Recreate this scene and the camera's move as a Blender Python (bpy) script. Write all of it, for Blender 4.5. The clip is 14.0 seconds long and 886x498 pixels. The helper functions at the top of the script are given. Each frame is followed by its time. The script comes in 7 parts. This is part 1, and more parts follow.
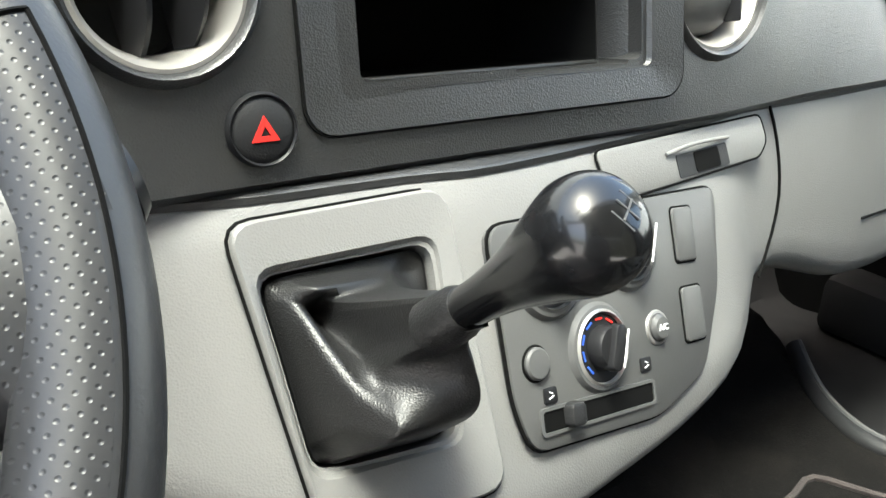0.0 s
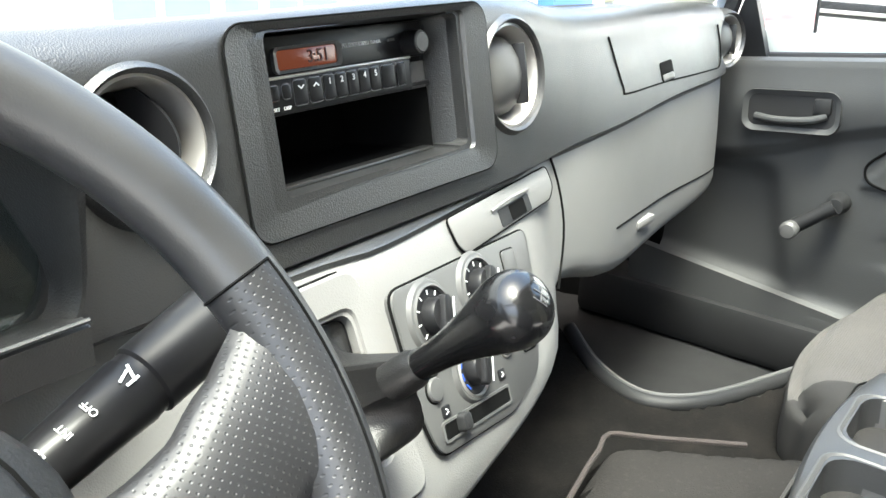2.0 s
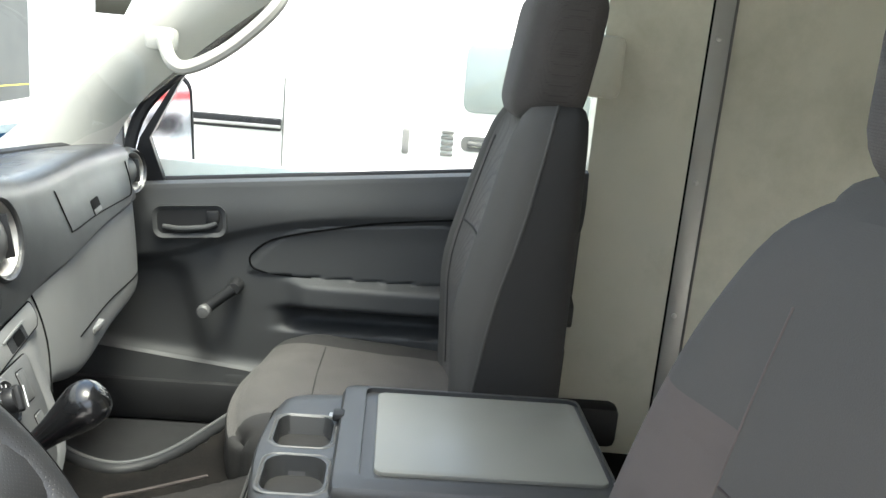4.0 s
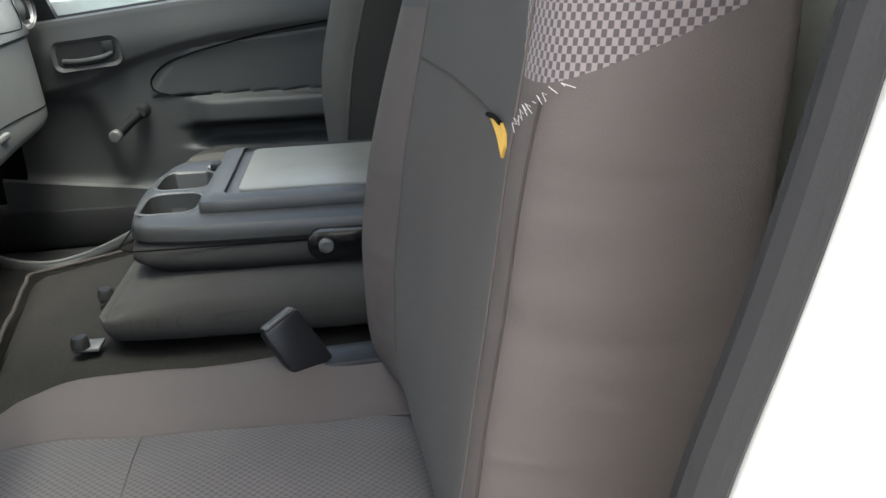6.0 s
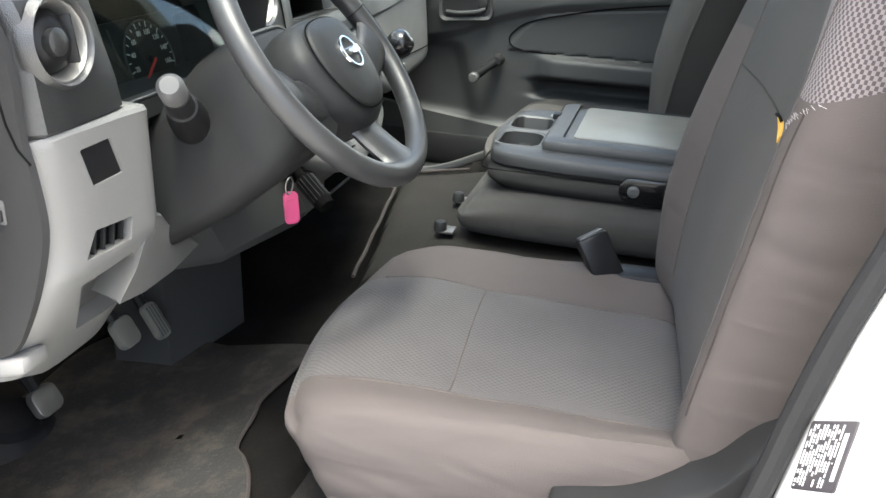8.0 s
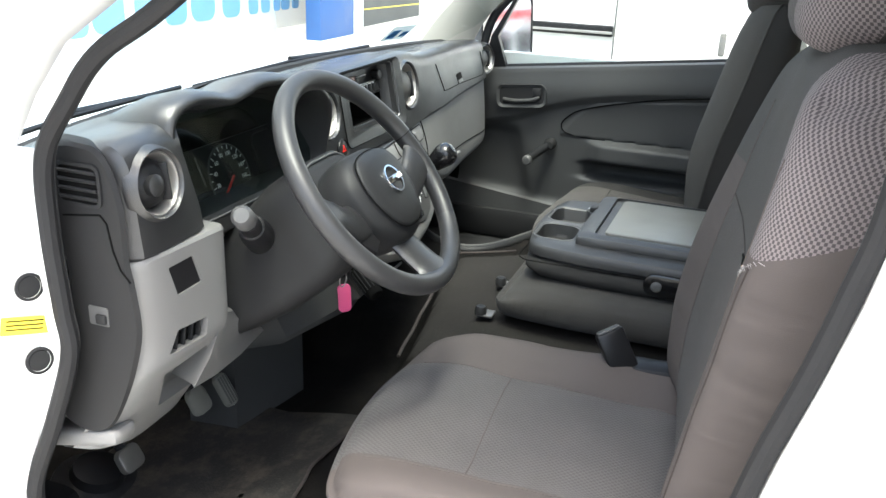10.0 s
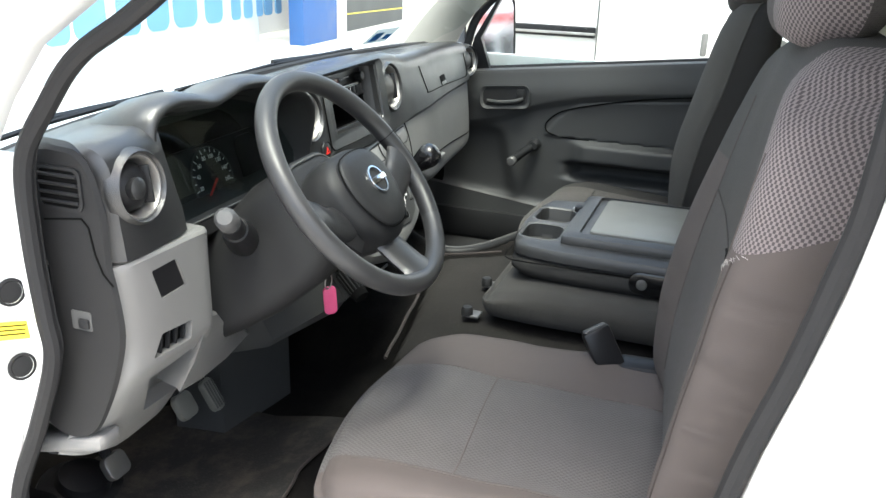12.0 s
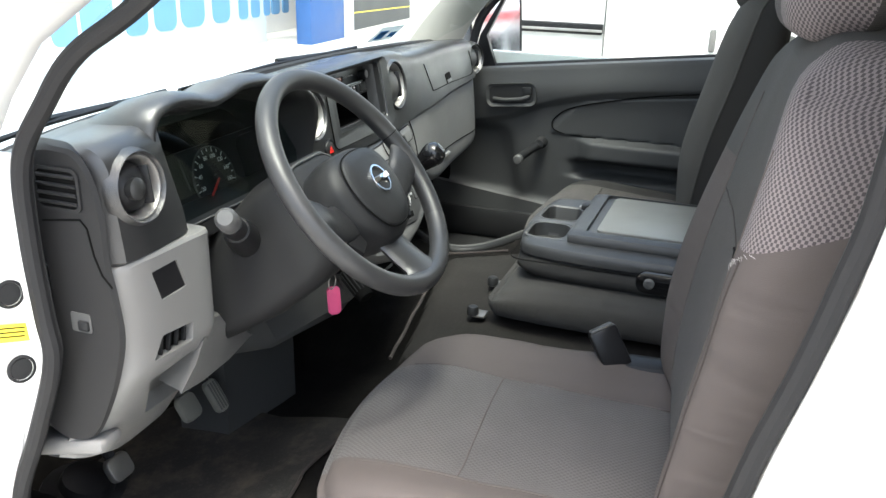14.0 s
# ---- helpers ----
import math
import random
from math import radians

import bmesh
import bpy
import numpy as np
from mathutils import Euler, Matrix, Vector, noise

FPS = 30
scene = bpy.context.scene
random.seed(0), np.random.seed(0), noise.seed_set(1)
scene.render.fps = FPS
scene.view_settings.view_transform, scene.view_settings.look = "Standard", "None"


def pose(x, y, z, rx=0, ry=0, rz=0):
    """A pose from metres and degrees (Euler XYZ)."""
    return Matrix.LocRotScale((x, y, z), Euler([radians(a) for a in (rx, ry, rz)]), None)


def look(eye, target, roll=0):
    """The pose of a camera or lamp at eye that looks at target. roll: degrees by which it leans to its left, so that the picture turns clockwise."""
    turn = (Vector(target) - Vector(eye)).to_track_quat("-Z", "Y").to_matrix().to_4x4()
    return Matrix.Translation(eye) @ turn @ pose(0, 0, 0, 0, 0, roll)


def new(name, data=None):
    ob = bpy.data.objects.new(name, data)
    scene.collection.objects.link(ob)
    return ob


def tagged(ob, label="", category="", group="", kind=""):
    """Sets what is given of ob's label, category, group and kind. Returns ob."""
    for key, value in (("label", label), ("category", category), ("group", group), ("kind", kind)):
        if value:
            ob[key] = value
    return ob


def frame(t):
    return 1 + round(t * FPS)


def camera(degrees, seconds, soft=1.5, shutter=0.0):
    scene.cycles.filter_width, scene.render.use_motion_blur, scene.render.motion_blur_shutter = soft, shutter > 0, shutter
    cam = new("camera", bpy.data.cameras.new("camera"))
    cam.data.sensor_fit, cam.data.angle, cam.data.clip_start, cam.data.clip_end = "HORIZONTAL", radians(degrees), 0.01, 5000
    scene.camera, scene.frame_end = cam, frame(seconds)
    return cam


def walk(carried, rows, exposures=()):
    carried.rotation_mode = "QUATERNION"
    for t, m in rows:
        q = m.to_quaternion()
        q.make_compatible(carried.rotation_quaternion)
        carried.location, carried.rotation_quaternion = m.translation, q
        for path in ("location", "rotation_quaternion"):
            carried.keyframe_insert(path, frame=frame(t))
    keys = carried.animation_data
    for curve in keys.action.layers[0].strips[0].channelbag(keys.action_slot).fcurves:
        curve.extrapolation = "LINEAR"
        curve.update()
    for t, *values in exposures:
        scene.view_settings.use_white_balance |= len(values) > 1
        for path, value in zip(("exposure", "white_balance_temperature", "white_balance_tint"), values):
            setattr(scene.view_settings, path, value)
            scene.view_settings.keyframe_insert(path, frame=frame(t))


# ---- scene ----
cam = camera(54.7, 14.0)
PATH = [
    (0.0, -0.310, 0.207, 1.026, 67.82, -2.56, -34.31),
    (0.5, -0.318, 0.197, 0.984, 64.08, -0.48, -35.42),
    (1.0, -0.317, 0.210, 1.050, 68.22, -2.47, -35.26),
    (1.5, -0.359, 0.203, 1.105, 69.57, -2.77, -39.74),
    (2.0, -0.459, 0.188, 1.113, 68.66, -1.95, -52.65),
    (2.5, -0.566, 0.229, 1.144, 70.00, -1.66, -69.86),
    (3.0, -0.661, 0.228, 1.198, 73.15, -5.77, -80.23),
    (3.5, -0.726, 0.199, 1.232, 75.20, -6.03, -87.75),
    (3.7, -0.756, 0.182, 1.254, 76.21, -6.43, -90.44),
    (5.8, -1.028, -0.030, 1.115, 71.60, 1.75, -98.99),
    (6.0, -1.039, -0.037, 1.078, 69.15, 2.38, -95.87),
    (6.5, -1.080, -0.011, 0.980, 65.12, 2.22, -92.07),
    (7.0, -1.176, 0.027, 0.945, 60.77, 2.07, -89.80),
    (7.5, -1.291, 0.044, 1.017, 62.91, 1.47, -80.00),
    (8.0, -1.376, -0.016, 1.159, 66.62, -2.31, -74.34),
    (8.5, -1.449, -0.080, 1.276, 68.66, -2.85, -70.12),
    (9.0, -1.478, -0.108, 1.301, 69.09, -2.38, -68.91),
    (11.5, -1.479, -0.108, 1.291, 69.56, -1.49, -69.86),
    (12.0, -1.479, -0.111, 1.292, 69.65, -1.60, -70.17),
    (12.5, -1.474, -0.113, 1.292, 69.71, -1.39, -69.78),
    (13.0, -1.468, -0.115, 1.290, 69.52, -1.34, -69.85),
    (13.5, -1.466, -0.112, 1.289, 69.51, -1.37, -69.89),
    (14.0, -1.464, -0.113, 1.289, 69.53, -1.18, -69.70),
]
EXPOSURES = [(0.0, 3.12, 6550, 4), (0.5, 2.90, 6550, 4), (1.0, 3.34, 6550, 4), (1.5, 3.46, 6550, 4), (2.0, 3.54, 6550, 4), (2.5, 3.58, 6550, 4), (3.0, 3.08, 6550, 4), (3.5, 2.88, 6550, 4), (5.8, 2.36, 6500, 4), (6.0, 2.33, 6500, 4), (6.5, 2.25, 6500, 4), (7.0, 2.05, 6500, 4), (7.5, 1.9, 6500, 4), (8.0, 2.74, 6500, 4), (8.5, 2.95, 6450, 4), (9.0, 2.68, 6450, 4), (11.5, 2.39, 6450, 4), (14.0, 2.34, 6450, 4)]
walk(cam, [(t, pose(x, y, z, rx, ry, rz)) for t, x, y, z, rx, ry, rz in PATH], EXPOSURES)

# ---- world and light ----
world = bpy.data.worlds.new("sky")
scene.world = world
world.use_nodes = True
wn, wl = world.node_tree.nodes, world.node_tree.links
wn.clear()
sky = wn.new("ShaderNodeTexSky")
sky.sky_type, sky.sun_disc = "NISHITA", False
sky.sun_elevation, sky.sun_rotation = radians(74), radians(240)
sky.air_density, sky.dust_density = 1.0, 6.0
wb = wn.new("ShaderNodeBackground")
wb.inputs["Strength"].default_value = 0.15
wo = wn.new("ShaderNodeOutputWorld")
wl.new(sky.outputs[0], wb.inputs[0])
wl.new(wb.outputs[0], wo.inputs[0])
sun = new("sun", bpy.data.lights.new("sun", "SUN"))
sun.data.energy, sun.data.angle, sun.data.color = 1.2, radians(20), (1.0, 0.98, 0.95)
sun.matrix_world = look((-3.0, -1.7, 12), (0, 0, 0))


# ---- materials ----
def mat(name, base, rough=0.5, metal=0.0, grain=0.0, size=400.0, blotch=0.12, bsize=7.0, coat=0.0, kind="noise", spec=0.5, emit=None, wrinkle=0.0, speck=0.0, stain=None, satin=0.0):
    """A surface with grain relief, fine and broad variation of tone and roughness."""
    m = bpy.data.materials.new(name)
    m.use_nodes = True
    n, l = m.node_tree.nodes, m.node_tree.links
    b = n["Principled BSDF"]
    b.inputs["Metallic"].default_value, b.inputs["Roughness"].default_value = metal, rough
    b.inputs["Coat Weight"].default_value = coat
    if satin:
        b.inputs["Coat Roughness"].default_value = satin
    b.inputs["Coat Roughness"].default_value = 0.08
    b.inputs["Specular IOR Level"].default_value = spec
    co = n.new("ShaderNodeTexCoord")
    big = n.new("ShaderNodeTexNoise")
    big.inputs["Scale"].default_value, big.inputs["Detail"].default_value = bsize, 5
    l.new(co.outputs["Object"], big.inputs["Vector"])
    mix = n.new("ShaderNodeMix")
    mix.data_type = "RGBA"
    lo = [c * (1 - blotch) for c in base]
    hi = [min(1, c * (1 + blotch)) for c in base]
    mix.inputs["A"].default_value, mix.inputs["B"].default_value = (*lo, 1), (*hi, 1)
    l.new(big.outputs["Fac"], mix.inputs["Factor"])
    tone = mix.outputs["Result"]
    if speck:
        fs = n.new("ShaderNodeTexNoise")
        fs.inputs["Scale"].default_value, fs.inputs["Detail"].default_value = 170, 4
        l.new(co.outputs["Object"], fs.inputs["Vector"])
        th = n.new("ShaderNodeMapRange")
        th.inputs["From Min"].default_value, th.inputs["From Max"].default_value = 0.56, 0.74
        th.inputs["To Max"].default_value = speck
        l.new(fs.outputs["Fac"], th.inputs["Value"])
        dm = n.new("ShaderNodeMix")
        dm.data_type = "RGBA"
        dm.inputs["B"].default_value = (0.16, 0.15, 0.135, 1)
        l.new(th.outputs["Result"], dm.inputs["Factor"])
        l.new(tone, dm.inputs["A"])
        tone = dm.outputs["Result"]
    if stain:
        # dried dirt in ragged patches: colour, amount, patch size
        sn = n.new("ShaderNodeTexNoise")
        sn.inputs["Scale"].default_value, sn.inputs["Detail"].default_value, sn.inputs["Roughness"].default_value = stain[2], 9, 0.68
        l.new(co.outputs["Object"], sn.inputs["Vector"])
        sm = n.new("ShaderNodeMapRange")
        sm.inputs["From Min"].default_value, sm.inputs["From Max"].default_value = 0.47, 0.68
        sm.inputs["To Max"].default_value = stain[1]
        l.new(sn.outputs["Fac"], sm.inputs["Value"])
        sx = n.new("ShaderNodeMix")
        sx.data_type = "RGBA"
        sx.inputs["B"].default_value = (*stain[0], 1)
        l.new(sm.outputs["Result"], sx.inputs["Factor"])
        l.new(tone, sx.inputs["A"])
        tone = sx.outputs["Result"]
    l.new(tone, b.inputs["Base Color"])
    rr = n.new("ShaderNodeMapRange")
    rr.inputs["From Min"].default_value, rr.inputs["From Max"].default_value = 0.3, 0.7
    rr.inputs["To Min"].default_value, rr.inputs["To Max"].default_value = max(0.02, rough - 0.08), min(1, rough + 0.08)
    l.new(big.outputs["Fac"], rr.inputs["Value"])
    l.new(rr.outputs["Result"], b.inputs["Roughness"])
    if grain:
        if kind == "dots":
            g = n.new("ShaderNodeTexVoronoi")
            g.voronoi_dimensions = "2D"
            g.inputs["Scale"].default_value, g.inputs["Randomness"].default_value = size, 0.0
            flat = n.new("ShaderNodeCombineXYZ")
            for k, ax in enumerate(((0.71, 0.447, 0.55), (0.71, -0.447, -0.55))):
                dt = n.new("ShaderNodeVectorMath")
                dt.operation = "DOT_PRODUCT"
                dt.inputs[1].default_value = ax
                l.new(co.outputs["Object"], dt.inputs[0])
                l.new(dt.outputs["Value"], flat.inputs[k])
            cap = n.new("ShaderNodeMapRange")
            cap.inputs["From Min"].default_value, cap.inputs["From Max"].default_value = 0.06, 0.22
            l.new(g.outputs["Distance"], cap.inputs["Value"])
            out = cap.outputs["Result"]
        elif kind == "leather":
            g = n.new("ShaderNodeTexVoronoi")
            g.inputs["Scale"].default_value = size
            out = g.outputs["Distance"]
        else:
            g = n.new("ShaderNodeTexNoise")
            g.inputs["Scale"].default_value, g.inputs["Detail"].default_value = size, 3
            out = g.outputs["Fac"]
        l.new(flat.outputs[0] if kind == "dots" else co.outputs["Object"], g.inputs["Vector"])
        bu = n.new("ShaderNodeBump")
        bu.inputs["Strength"].default_value, bu.inputs["Distance"].default_value = grain, 0.001
        l.new(out, bu.inputs["Height"])
        l.new(bu.outputs["Normal"], b.inputs["Normal"])
        if satin:
            l.new(bu.outputs["Normal"], b.inputs["Coat Normal"])
    if wrinkle:
        mp = n.new("ShaderNodeMapping")
        mp.inputs["Rotation"].default_value = (0.5, 0.2, 0.3)
        mp.inputs["Scale"].default_value = (7, 6, 24)
        l.new(co.outputs["Object"], mp.inputs["Vector"])
        wz = n.new("ShaderNodeTexNoise")
        wz.inputs["Scale"].default_value, wz.inputs["Detail"].default_value, wz.inputs["Distortion"].default_value = 1.0, 1.5, 0.6
        l.new(mp.outputs["Vector"], wz.inputs["Vector"])
        wb2 = n.new("ShaderNodeBump")
        wb2.inputs["Strength"].default_value, wb2.inputs["Distance"].default_value = wrinkle, 0.012
        l.new(wz.outputs["Fac"], wb2.inputs["Height"])
        if grain:
            l.new(wb2.outputs["Normal"], bu.inputs["Normal"])
        else:
            l.new(wb2.outputs["Normal"], b.inputs["Normal"])
    if emit:
        b.inputs["Emission Color"].default_value = (*emit[:3], 1)
        b.inputs["Emission Strength"].default_value = emit[3]
    return m


def cloth(name, a, c, size, axes, rough=0.9, pattern="weave", fine=1500.0):
    """Woven seat fabric: two thread tones in a pattern laid along two combined axes."""
    m = bpy.data.materials.new(name)
    m.use_nodes = True
    n, l = m.node_tree.nodes, m.node_tree.links
    b = n["Principled BSDF"]
    b.inputs["Roughness"].default_value = rough
    b.inputs["Specular IOR Level"].default_value = 0.15
    b.inputs["Sheen Weight"].default_value = 0.06
    b.inputs["Sheen Roughness"].default_value = 0.5
    co = n.new("ShaderNodeTexCoord")
    comb = n.new("ShaderNodeCombineXYZ")
    for k, ax in enumerate(axes):
        d = n.new("ShaderNodeVectorMath")
        d.operation = "DOT_PRODUCT"
        d.inputs[1].default_value = ax
        l.new(co.outputs["Object"], d.inputs[0])
        l.new(d.outputs["Value"], comb.inputs[k])
    if pattern == "check":
        sep = n.new("ShaderNodeSeparateXYZ")
        l.new(comb.outputs[0], sep.inputs[0])
        waves = []
        for k, per in ((0, size), (1, size * 0.95)):
            sc = n.new("ShaderNodeMath")
            sc.operation = "MULTIPLY"
            sc.inputs[1].default_value = math.pi * per
            l.new(sep.outputs[k], sc.inputs[0])
            si_ = n.new("ShaderNodeMath")
            si_.operation = "SINE"
            l.new(sc.outputs[0], si_.inputs[0])
            waves.append(si_)
        pr = n.new("ShaderNodeMath")
        pr.operation = "MULTIPLY"
        l.new(waves[0].outputs[0], pr.inputs[0])
        l.new(waves[1].outputs[0], pr.inputs[1])
        st = n.new("ShaderNodeMapRange")
        st.inputs["From Min"].default_value, st.inputs["From Max"].default_value = -0.04, 0.10
        l.new(pr.outputs[0], st.inputs["Value"])
        fac = st.outputs["Result"]
    else:
        t = n.new("ShaderNodeTexBrick")
        t.inputs["Scale"].default_value = size
        t.inputs["Brick Width"].default_value, t.inputs["Row Height"].default_value = 0.7, 0.32
        t.inputs["Mortar Size"].default_value, t.inputs["Mortar Smooth"].default_value = 0.07, 1.0
        t.inputs["Color1"].default_value, t.inputs["Color2"].default_value = (0, 0, 0, 1), (0.25, 0.25, 0.25, 1)
        t.inputs["Mortar"].default_value = (1, 1, 1, 1)
        l.new(comb.outputs[0], t.inputs["Vector"])
        fac = t.outputs["Color"]
    mix = n.new("ShaderNodeMix")
    mix.data_type = "RGBA"
    mix.inputs["A"].default_value, mix.inputs["B"].default_value = (*a, 1), (*c, 1)
    l.new(fac, mix.inputs["Factor"])
    nz = n.new("ShaderNodeTexNoise")
    nz.inputs["Scale"].default_value, nz.inputs["Detail"].default_value = 9.0, 6
    l.new(co.outputs["Object"], nz.inputs["Vector"])
    ramp = n.new("ShaderNodeMapRange")
    ramp.inputs["To Min"].default_value, ramp.inputs["To Max"].default_value = 0.78, 1.2
    l.new(nz.outputs["Fac"], ramp.inputs["Value"])
    mul = n.new("ShaderNodeMix")
    mul.data_type, mul.blend_type = "RGBA", "MULTIPLY"
    mul.inputs["Factor"].default_value = 1.0
    l.new(mix.outputs["Result"], mul.inputs["A"])
    l.new(ramp.outputs["Result"], mul.inputs["B"])
    l.new(mul.outputs["Result"], b.inputs["Base Color"])
    fz = n.new("ShaderNodeTexNoise")
    fz.inputs["Scale"].default_value = fine
    l.new(co.outputs["Object"], fz.inputs["Vector"])
    add = n.new("ShaderNodeMath")
    add.operation = "MULTIPLY_ADD"
    add.inputs[1].default_value = -1.2
    l.new(fac, add.inputs[0])
    l.new(fz.outputs["Fac"], add.inputs[2])
    bu = n.new("ShaderNodeBump")
    bu.inputs["Strength"].default_value, bu.inputs["Distance"].default_value = 0.45, 0.0012
    l.new(add.outputs[0], bu.inputs["Height"])
    l.new(bu.outputs["Normal"], b.inputs["Normal"])
    return m


BLACK = mat("dash_black_plastic", (0.0125, 0.0127, 0.0132), 0.45, grain=0.24, size=900, kind="leather", blotch=0.2, spec=0.7, coat=0.6, satin=0.36)
SMOOTHBLACK = mat("smooth_black_plastic", (0.0115, 0.0115, 0.0125), 0.36, blotch=0.2, spec=0.22)
DARK = mat("dark_grey_plastic", (0.0175, 0.0177, 0.0184), 0.5, grain=0.25, size=900, blotch=0.15, spec=0.2)
WHEEL = mat("steering_wheel_rubber", (0.031, 0.031, 0.032), 0.38, grain=0.1, size=900, blotch=0.25, bsize=14, spec=0.5)
GREY = mat("light_grey_plastic", (0.163, 0.161, 0.157), 0.45, grain=0.22, size=850, kind="leather", blotch=0.07)
MIDGREY = mat("mid_grey_plastic", (0.074, 0.074, 0.0735), 0.42, grain=0.12, size=900, blotch=0.08, spec=0.35)
DOOR = mat("door_panel_plastic", (0.046, 0.047, 0.047), 0.55, grain=0.3, size=700, blotch=0.12, spec=0.3)
SILVER = mat("silver_painted_ring", (0.40, 0.385, 0.365), 0.38, metal=0.7, blotch=0.2, bsize=25)
CHROME = mat("chrome", (0.75, 0.75, 0.76), 0.12, metal=1.0, blotch=0.05)
STEEL = mat("worn_steel", (0.45, 0.44, 0.42), 0.38, metal=0.9, grain=0.2, size=300, blotch=0.25, bsize=30)
DULLSTEEL = mat("dull_worn_steel", (0.16, 0.155, 0.15), 0.5, metal=0.7, grain=0.4, size=250, blotch=0.5, bsize=60)
GLOSS = mat("gloss_black_knob", (0.006, 0.006, 0.0065), 0.20, grain=0.06, size=160, blotch=0.3, bsize=20, coat=0.3, spec=0.4)
LEATHER = mat("black_leatherette", (0.0105, 0.0105, 0.0108), 0.40, grain=0.22, size=1000, kind="leather", blotch=0.25)
WHITE = mat("white_body_paint", (0.82, 0.82, 0.80), 0.25, coat=0.4, blotch=0.03)
CREAM = mat("cream_painted_metal", (0.46, 0.455, 0.375), 0.42, grain=0.1, size=60, blotch=0.2, bsize=4, stain=((0.27, 0.265, 0.20), 0.55, 2.6))
ALU = mat("dull_aluminium", (0.33, 0.33, 0.31), 0.45, metal=0.4, grain=0.15, size=200, blotch=0.2, bsize=10)
TRIM = mat("beige_grey_trim", (0.31, 0.30, 0.272), 0.6, grain=0.25, size=800, blotch=0.06)
RUBBER = mat("rubber_seal", (0.016, 0.016, 0.017), 0.6, grain=0.3, size=500, blotch=0.2, spec=0.25)
SHROUD = mat("dull_charcoal_plastic", (0.0165, 0.0165, 0.017), 0.58, grain=0.3, size=900, blotch=0.15, spec=0.22)
# Dirty carpet whose base also carries the footwell shade, far below DUSTY and MAT.
CARPET = mat("shaded_dirty_carpet", (0.0066, 0.0062, 0.0059), 0.95, grain=1.0, size=450, blotch=0.45, bsize=5, spec=0.05, speck=0.03, stain=((0.014, 0.0122, 0.0108), 0.6, 14.0))
MAT = mat("dusty_floor_mat", (0.023, 0.0214, 0.0202), 0.9, grain=0.9, size=300, blotch=0.55, bsize=8, spec=0.08, speck=0.08)
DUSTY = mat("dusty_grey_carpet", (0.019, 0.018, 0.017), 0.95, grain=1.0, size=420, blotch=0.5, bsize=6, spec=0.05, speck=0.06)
MUDDY = mat("muddy_floor_mat", (0.030, 0.029, 0.028), 0.85, grain=0.9, size=300, blotch=0.5, bsize=8, spec=0.1, speck=0.1, stain=((0.095, 0.078, 0.062), 0.5, 16.0))
# Black parts and joints; also stands in for shade inside holes and recesses.
DARKHOLE = mat("black_plastic_and_hole_shade", (0.005, 0.005, 0.005), 0.8, blotch=0.1, spec=0.04)
SIDEFAB = mat("brown_grey_seat_fabric", (0.079, 0.068, 0.0645), 0.88, grain=0.5, size=1300, blotch=0.1, bsize=6, spec=0.25, wrinkle=0.4)
# Seat fabric with the shade of the passenger side in its base.
PSIDEFAB = mat("shaded_seat_fabric", (0.026, 0.0252, 0.0243), 0.88, grain=0.5, size=1300, blotch=0.12, bsize=6, spec=0.25)
KNIT = cloth("grey_ribbed_knit", (0.060, 0.055, 0.052), (0.040, 0.036, 0.034), 170, ((1, 0, 0), (0, 0, 1)))
PLAINKNIT = mat("grey_plain_knit", (0.062, 0.060, 0.058), 0.9, grain=0.6, size=1000, blotch=0.12, bsize=6, spec=0.2)
CUSHFAB = cloth("grey_woven_seat_fabric", (0.094, 0.0885, 0.0875), (0.067, 0.0625, 0.0615), 270, ((1, 0, 0), (0, 1, 0)), pattern="check")
CONSOLE = mat("charcoal_console_plastic", (0.034, 0.0345, 0.035), 0.42, grain=0.2, size=800, blotch=0.1, spec=0.45)
MIDFAB = cloth("charcoal_seat_fabric", (0.046, 0.044, 0.041), (0.031, 0.030, 0.028), 200, ((1, 0, 0), (0, 1, 0.3)))
# Lighter copy of PSIDEFAB, for bolster faces that catch the light.
PBOLST = mat("lit_bolster_fabric", (0.062, 0.060, 0.056), 0.9, grain=0.5, size=1200, blotch=0.12, bsize=6, spec=0.2)
PCUSHFAB = cloth("dark_woven_seat_fabric", (0.078, 0.073, 0.068), (0.052, 0.049, 0.046), 110, ((1, 0, 0), (0, 1, 0.3)))
CHECK = cloth("checked_seat_fabric", (0.195, 0.170, 0.170), (0.070, 0.061, 0.063), 290, ((-1, -1, 0), (0, 0, 1)), pattern="check")
PERF = mat("dotted_wheel_grip", (0.021, 0.021, 0.0222), 0.39, grain=0.28, size=370, kind="dots", blotch=0.2, spec=0.45)
# Base raised for the daylight that the console lid reflects.
PLASTICGREY = mat("console_lid_plastic", (0.150, 0.149, 0.132), 0.36, grain=0.1, size=900, blotch=0.06)
EDGE = mat("frayed_brown_edging", (0.030, 0.0235, 0.0215), 0.95, grain=0.8, size=500, blotch=0.3, bsize=40)
PINK = mat("pink_plastic_tag", (0.75, 0.10, 0.26), 0.45, blotch=0.08, bsize=40)
RED = mat("red_print", (0.62, 0.02, 0.015), 0.5)
WPRINT = mat("white_print", (0.75, 0.75, 0.75), 0.5)
BLUEP = mat("blue_print", (0.03, 0.10, 0.5), 0.5)
YELLOW = mat("yellow_sticker", (0.75, 0.60, 0.05), 0.5)
THREAD = mat("pale_thread", (0.42, 0.40, 0.39), 0.8)
FOAM = mat("yellow_foam", (0.60, 0.36, 0.06), 0.9, grain=0.8, size=250)
